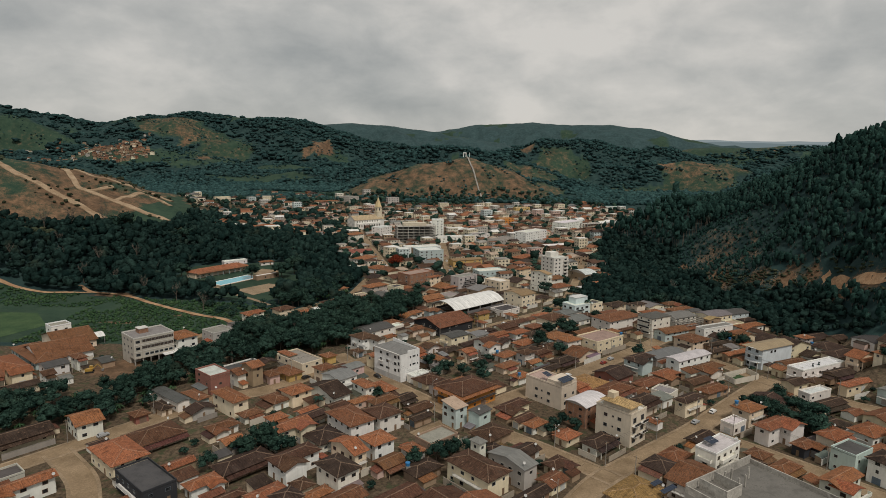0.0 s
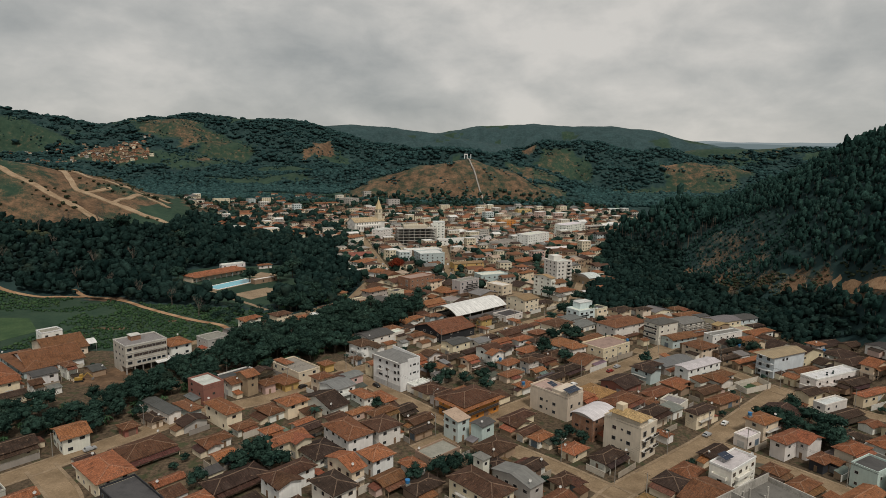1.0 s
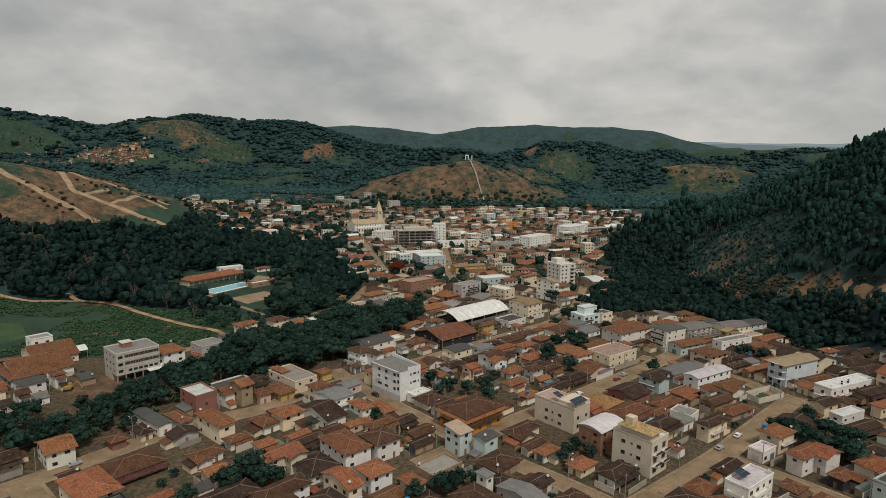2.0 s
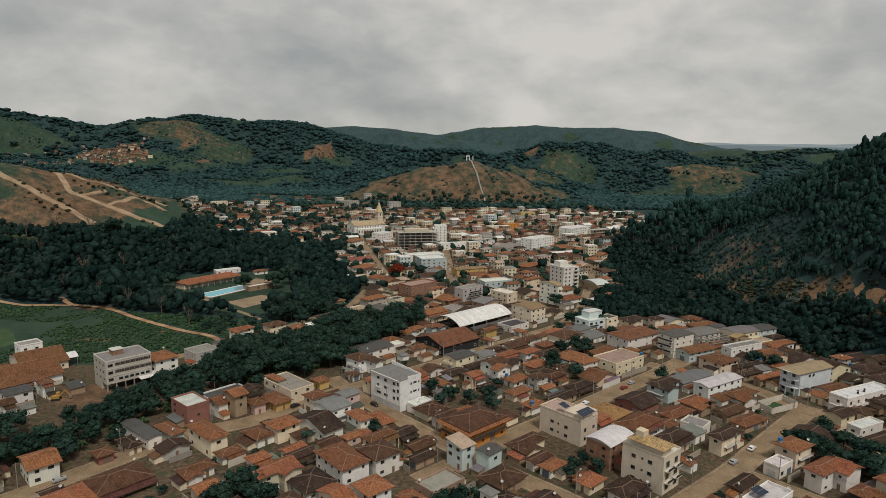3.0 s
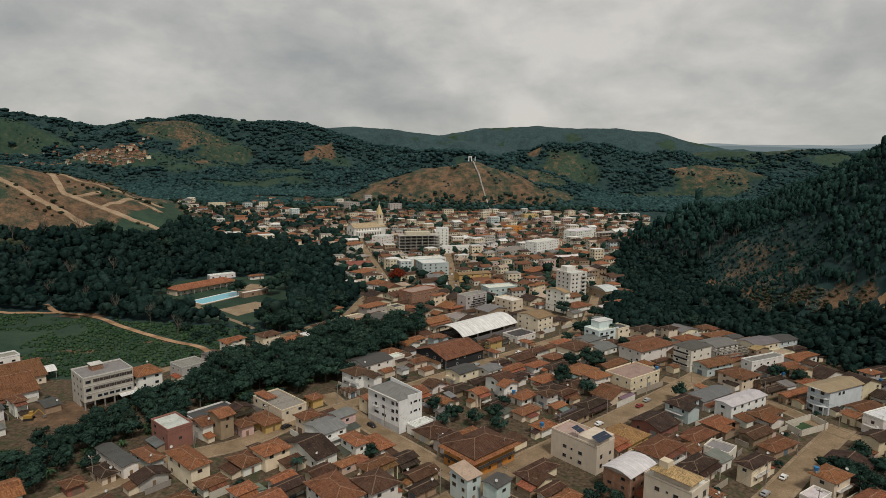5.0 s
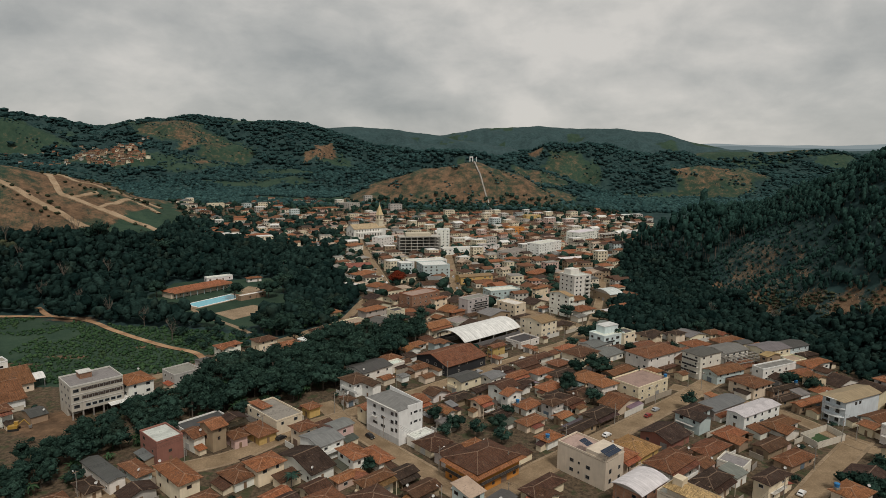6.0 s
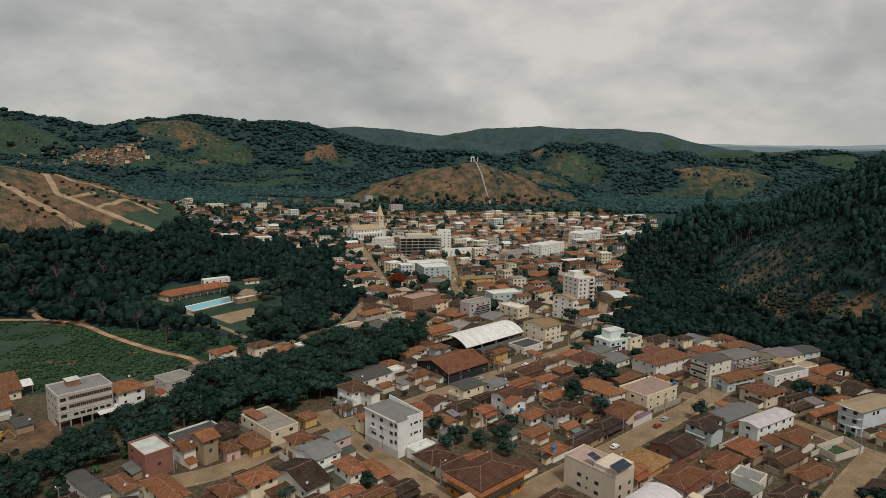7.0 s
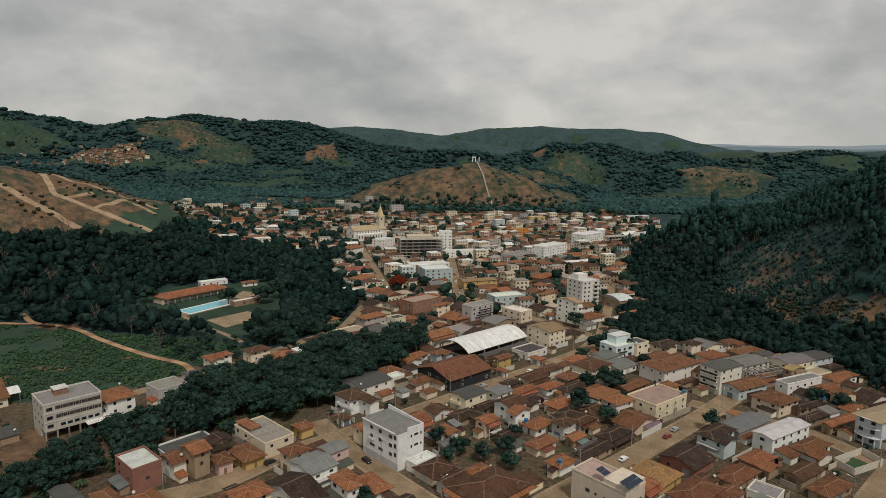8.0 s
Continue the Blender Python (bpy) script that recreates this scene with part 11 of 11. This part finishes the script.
def bare_tree(seed):
    """A leafless tree: pale trunk, limbs and twigs."""
    r = random.Random(seed)
    top = new("bare_tree")
    part("trunk", Bits().rod((0, 0, -0.6), (0.2, 0.1, 5.0), 0.24, 6, 0, 0.15).mesh("trunk", [BARK]), top)
    for i in range(8):
        b = Bits()
        w, z = 2 * math.pi * i / 8 + r.uniform(-0.3, 0.3), r.uniform(3.2, 5.0)
        end = Vector((3.2 * math.cos(w) * r.uniform(0.5, 1), 3.2 * math.sin(w) * r.uniform(0.5, 1), z + r.uniform(3.0, 6.0)))
        start = Vector((0.15, 0.08, z))
        b.rod(tuple(start), tuple(end), 0.11, 4, 0, 0.04)
        for k in range(5):
            p = start.lerp(end, r.uniform(0.4, 1.0))
            b.rod(tuple(p), tuple(p + Vector((r.uniform(-1.6, 1.6), r.uniform(-1.6, 1.6), r.uniform(0.6, 2.2)))), 0.05, 3, 0, 0.02)
        part("limb", b.mesh("limb", [BARK]), top)
    return tagged(top, "leafless grey tree at the edge of the forest", "tree", "bare trees")


BARE = [bare_tree(5), bare_tree(6)]
for x, y, s in ((-262, 436, 1.3), (-285, 448, 1.2), (-300, 470, 1.3), (-240, 438, 1.2), (-320, 520, 1.5), (-305, 545, 1.5), (-290, 560, 1.4), (-330, 500, 1.4), (-270, 470, 1.2), (-345, 450, 1.3), (-150, 372, 1.0), (-310, 430, 1.2), (-352, 560, 1.5), (-365, 590, 1.6), (-340, 610, 1.6), (-318, 585, 1.5), (-300, 600, 1.4), (-255, 500, 1.3), (-226, 470, 1.2), (-382, 540, 1.5), (-205, 410, 1.1), (-178, 398, 1.0), (200, 420, 1.2), (170, 440, 1.1)):
    plant(BARE, x, y, s)
# ---------------------------------------------------------------- small things of the streets and roofs
srng = random.Random(123)


def dish():
    top = new("satellite_dish")
    v, f = [], []
    for r in range(4):
        for i in range(12):
            w = 2 * math.pi * i / 12
            q = r / 3
            v.append((0.45 * q * math.cos(w), 0.45 * q * math.sin(w), 0.16 * q * q))
    for r in range(3):
        for i in range(12):
            j = (i + 1) % 12
            f.append((r * 12 + i, r * 12 + j, r * 12 + 12 + j, r * 12 + 12 + i))
    bowl = part("bowl", mesh_of("bowl", v, f, [DISH], None, False, True), top, None, "", pose(0, 0, 0.9, 48, 0, 0))
    part("mast", Bits().rod((0, 0, -0.6), (0, 0, 0.88), 0.035, 6).mesh("mast", [METAL]), top)
    return tagged(top, "small white satellite dish on a short mast", "satellite dish", "satellite dishes")


def tank():
    top = new("water_tank")
    v, f = [], []
    prof = [(0.62, 0), (0.66, 0.1), (0.78, 1.0), (0.82, 1.05), (0.80, 1.12), (0.3, 1.28), (0.0, 1.3)]
    for r, z in prof:
        for i in range(14):
            w = 2 * math.pi * i / 14
            v.append((r * math.cos(w), r * math.sin(w), z + 0.25))
    for k in range(len(prof) - 1):
        for i in range(14):
            j = (i + 1) % 14
            f.append((k * 14 + i, k * 14 + j, k * 14 + 14 + j, k * 14 + 14 + i))
    part("drum", mesh_of("drum", v, f, [TANKBLUE]), top)
    part("stand", Bits().box(-0.7, -0.7, -0.9, 0.7, 0.7, 0.25).mesh("stand", [CONCRETE]), top)
    return tagged(top, "round blue plastic water tank on a roof stand", "water tank", "water tanks")


def on_roof(maker, count, zone, lift):
    homes = [h for h in HOMES if zone(h)]
    srng.shuffle(homes)
    first = None
    for x, y, rot, w, d, h, roof in homes[:count]:
        sx, sy = srng.choice((-1, 1)), srng.choice((-1, -1, 1))
        lx, ly = sx * (w / 2 - 0.9), sy * (d / 2 - 0.9)
        a = radians(rot)
        rise = 0.34 * 0.9 if roof in ("hip", "gable", "gabley") else 0.0
        m = pose(x + lx * math.cos(a) - ly * math.sin(a), y + lx * math.sin(a) + ly * math.cos(a), h + rise + lift, 0, 0, srng.uniform(-40, 40))
        if first is None:
            first = maker()
            first.matrix_basis = m
        else:
            copy_thing(first, m)


on_roof(dish, 75, lambda h: h[1] < 330 and h[6] in ("hip", "gable", "gabley", "flat"), 0.2)
on_roof(tank, 9, lambda h: h[1] < 420 and h[6] in ("hip", "flat"), 0.3)


def car(colour, words):
    """A small hatchback: body with wheel arches, glazed cabin, wheels, lights."""
    top = new("car")
    side = [(-2.0, 0.35), (-2.02, 0.75), (-1.75, 0.92), (-1.35, 1.42), (0.35, 1.46), (1.05, 0.95), (1.85, 0.82), (2.0, 0.55), (1.98, 0.32)]
    v = [(x, yy, z) for yy, k in ((-0.82, 1), (0.82, 1)) for x, z in side]
    n = len(side)
    f = [tuple(range(n)), tuple(reversed(range(n, 2 * n)))] + [((i + 1) % n, i, i + n, (i + 1) % n + n) for i in range(n)]
    for i in (3, 4):
        for o in (0, n):
            x, yy, z = v[i + o]
            v[i + o] = (x, yy * 0.80, z)
    part("body", mesh_of("body", v, f, [PAINT]), top, colour)
    for s in (-1, 1):
        part("side_window", mesh_of("side_window", [(-1.30, s * 0.80, 0.98), (0.80, s * 0.80, 0.98), (0.30, s * 0.685, 1.36), (-1.15, s * 0.685, 1.34)], [(0, 1, 2, 3) if s < 0 else (3, 2, 1, 0)], [GLASS]), top)
    part("windscreen", mesh_of("windscreen", [(1.03, -0.72, 0.99), (1.03, 0.72, 0.99), (0.42, 0.60, 1.42), (0.42, -0.60, 1.42)], [(0, 1, 2, 3)], [GLASS]), top)
    part("rear_window", mesh_of("rear_window", [(-1.72, 0.70, 0.99), (-1.72, -0.70, 0.99), (-1.42, -0.60, 1.38), (-1.42, 0.60, 1.38)], [(0, 1, 2, 3)], [GLASS]), top)
    tyre = Bits().rod((0, -0.1, 0), (0, 0.1, 0), 0.31, 12).mesh("wheel", [RUBBER])
    hub = Bits().rod((0, -0.115, 0), (0, 0.115, 0), 0.18, 8).mesh("rim", [METAL])
    for x in (-1.25, 1.25):
        for yy in (-0.76, 0.76):
            w = part("wheel", tyre, top, None, "", pose(x, yy, 0.31))
            part("rim", hub, w)
    lamp = Bits().box(-0.03, -0.2, -0.07, 0.03, 0.2, 0.07).mesh("headlight", [PALE])
    for yy in (-0.55, 0.55):
        part("headlight", lamp, top, None, "", pose(1.96, yy, 0.66))
    return tagged(top, f"{words} hatchback parked at the kerb", "car", "parked cars")


CARS = [car((0.70, 0.70, 0.69), "white"), car((0.02, 0.02, 0.022), "black"), car((0.33, 0.34, 0.35), "silver-grey"), car((0.22, 0.03, 0.025), "dark red")]
parked = {}


def park(k, x, y, rot):
    m = pose(x, y, ground_at(x, y) + 0.10, 0, 0, rot)
    if k in parked:
        copy_thing(CARS[k], m)
    else:
        parked[k] = True
        CARS[k].matrix_basis = m


for k, x, y, rot in ((0, 58.0, 266.5, 42), (1, -28.5, 261.5, -47), (1, -40.5, 292.0, 43), (0, 37.0, 351.0, 43), (0, 2.5, 226.8, -45), (2, 97.0, 219.0, 40), (2, -118.0, 200.5, 52), (1, -60.0, 259.0, 52), (3, 79.0, 284.5, 42), (0, 108.0, 229.0, 44), (2, 14.0, 331.0, 43),
                     (0, -50.0, 531.0, 103), (2, -56.0, 556.0, 103), (1, -66.0, 590.0, 103), (0, 3.5, 560.0, 92), (1, 6.8, 533.0, 92), (3, 2.4, 590.0, 92), (2, 6.0, 515.0, 92), (1, 76.0, 397.0, 60), (0, 48.0, 455.0, 130), (2, 84.0, 290.5, 42), (1, 131.0, 294.0, -60)):
    park(k, x, y, rot)


def pole(lamp):
    top = new("utility_pole")
    part("post", Bits().rod((0, 0, -0.5), (0, 0, 8.4), 0.15, 7, 0, 0.10).mesh("post", [CONCRETE]), top)
    part("crossarm", Bits().box(-0.9, -0.06, 7.9, 0.9, 0.06, 8.05).mesh("crossarm", [TIMBER]), top)
    if lamp:
        arm = part("lamp_arm", Bits().rod((0, 0, 7.0), (0, -1.8, 7.6), 0.04, 5).mesh("lamp_arm", [METAL]), top)
        part("lamp_head", Bits().box(-0.14, -2.3, 7.5, 0.14, -1.7, 7.68).mesh("lamp_head", [PALE]), arm)
    return tagged(top, "concrete utility pole with crossarm and street lamp" if lamp else "concrete utility pole with a timber crossarm", "utility pole", "utility poles")


POLES = [pole(True), pole(False)]
stood = set()
for line, width in STREETS[:7]:
    run = 12.0
    spots = []
    for (ax, ay), (bx, by) in zip(line, line[1:]):
        span = math.hypot(bx - ax, by - ay)
        while run < span:
            q = run / span
            nx, ny = -(by - ay) / span, (bx - ax) / span
            spots.append((ax + (bx - ax) * q + nx * (width / 2 - 0.45), ay + (by - ay) * q + ny * (width / 2 - 0.45), math.degrees(math.atan2(by - ay, bx - ax)) + 90))
            run += 30.0
        run -= span
    tops = []
    for i, (x, y, rot) in enumerate(spots):
        if y > 520:
            continue
        k = i % 2
        m = pose(x, y, 0.1, 0, 0, rot + 90)
        if k in stood:
            copy_thing(POLES[k], m)
        else:
            stood.add(k)
            POLES[k].matrix_basis = m
        tops.append((x, y, rot))
    for (x0, y0, r0), (x1, y1, r1) in zip(tops, tops[1:]):
        w = new("overhead_wires")
        for off in (-0.75, 0.0, 0.75):
            e = radians(r0)
            pts = [(x0 + (x1 - x0) * q / 8 + off * math.cos(e), y0 + (y1 - y0) * q / 8 + off * math.sin(e), 8.3 - 2.2 * q / 8 * (1 - q / 8)) for q in range(9)]
            c = Bits().tube(pts, 0.02)
            part("wire", c.mesh("wire", [RUBBER]), w)
        tagged(w, "sagging black overhead wires between utility poles", "wires", "overhead wires")


def garden_wall(x, y, rot, length, tall, rgb, words):
    top = new("garden_wall")
    top.location, top.rotation_euler = (x, y, 0), (0, 0, radians(rot))
    part("panel", Bits().box(-length / 2, -0.08, -0.4, length / 2, 0.08, tall).mesh("panel", [PLASTER]), top, rgb)
    part("coping", Bits().box(-length / 2 - 0.03, -0.13, tall, length / 2 + 0.03, 0.13, tall + 0.07).mesh("coping", [PLASTER]), top, tuple(c * 0.8 for c in rgb))
    return tagged(top, f"{words} garden wall between two plots", "wall", "garden walls")


made = 0
for x, y, rot, w, d, h, roof in HOMES:
    if y > 440 or made > 150 or h < 3:
        continue
    for lx, ly, turn, length in ((w / 2 + 2.4, -d / 2 - 0.4, 0, 4.6), (-w / 2 - 0.6, -d / 2 - 2.8, 90, 5.0), (0, -d / 2 - 2.6, 0, w * 0.9), (-w / 2 - 2.6, 0, 90, d * 0.9)):
        a = radians(rot)
        px, py = x + lx * math.cos(a) - ly * math.sin(a), y + lx * math.sin(a) + ly * math.cos(a)
        if srng.random() < 0.35 or blocked(px, py, 0.5):
            continue
        e = radians(rot + turn)
        if any(blocked(px + s * length / 2 * math.cos(e), py + s * length / 2 * math.sin(e), 0.15) for s in (-1, 1)):
            continue
        rgb, words = srng.choice([((0.55, 0.50, 0.42), "cream rendered"), ((0.36, 0.31, 0.25), "tan rendered"), ((0.62, 0.60, 0.55), "white rendered"), ((0.30, 0.27, 0.24), "grey rendered")])
        garden_wall(px, py, rot + turn, length, srng.choice([1.8, 2.0, 2.3]), rgb, words)
        FOOT.append((px, py, e, length, 0.3))
        made += 1
# walled green plot on the street corner
PLOT = [(129.1, 267.2), (131.2, 259.9), (145.4, 266.8), (143.8, 275.1)]
flat_pad("walled_lawn", PLOT, 0.06, TURF, "rough green grass inside a walled plot", "lawn")
for (ax, ay), (bx, by) in zip(PLOT, PLOT[1:] + PLOT[:1]):
    garden_wall((ax + bx) / 2, (ay + by) / 2, math.degrees(math.atan2(by - ay, bx - ax)), math.hypot(bx - ax, by - ay) - 0.3, 2.4, (0.60, 0.55, 0.47), "weathered white rendered")
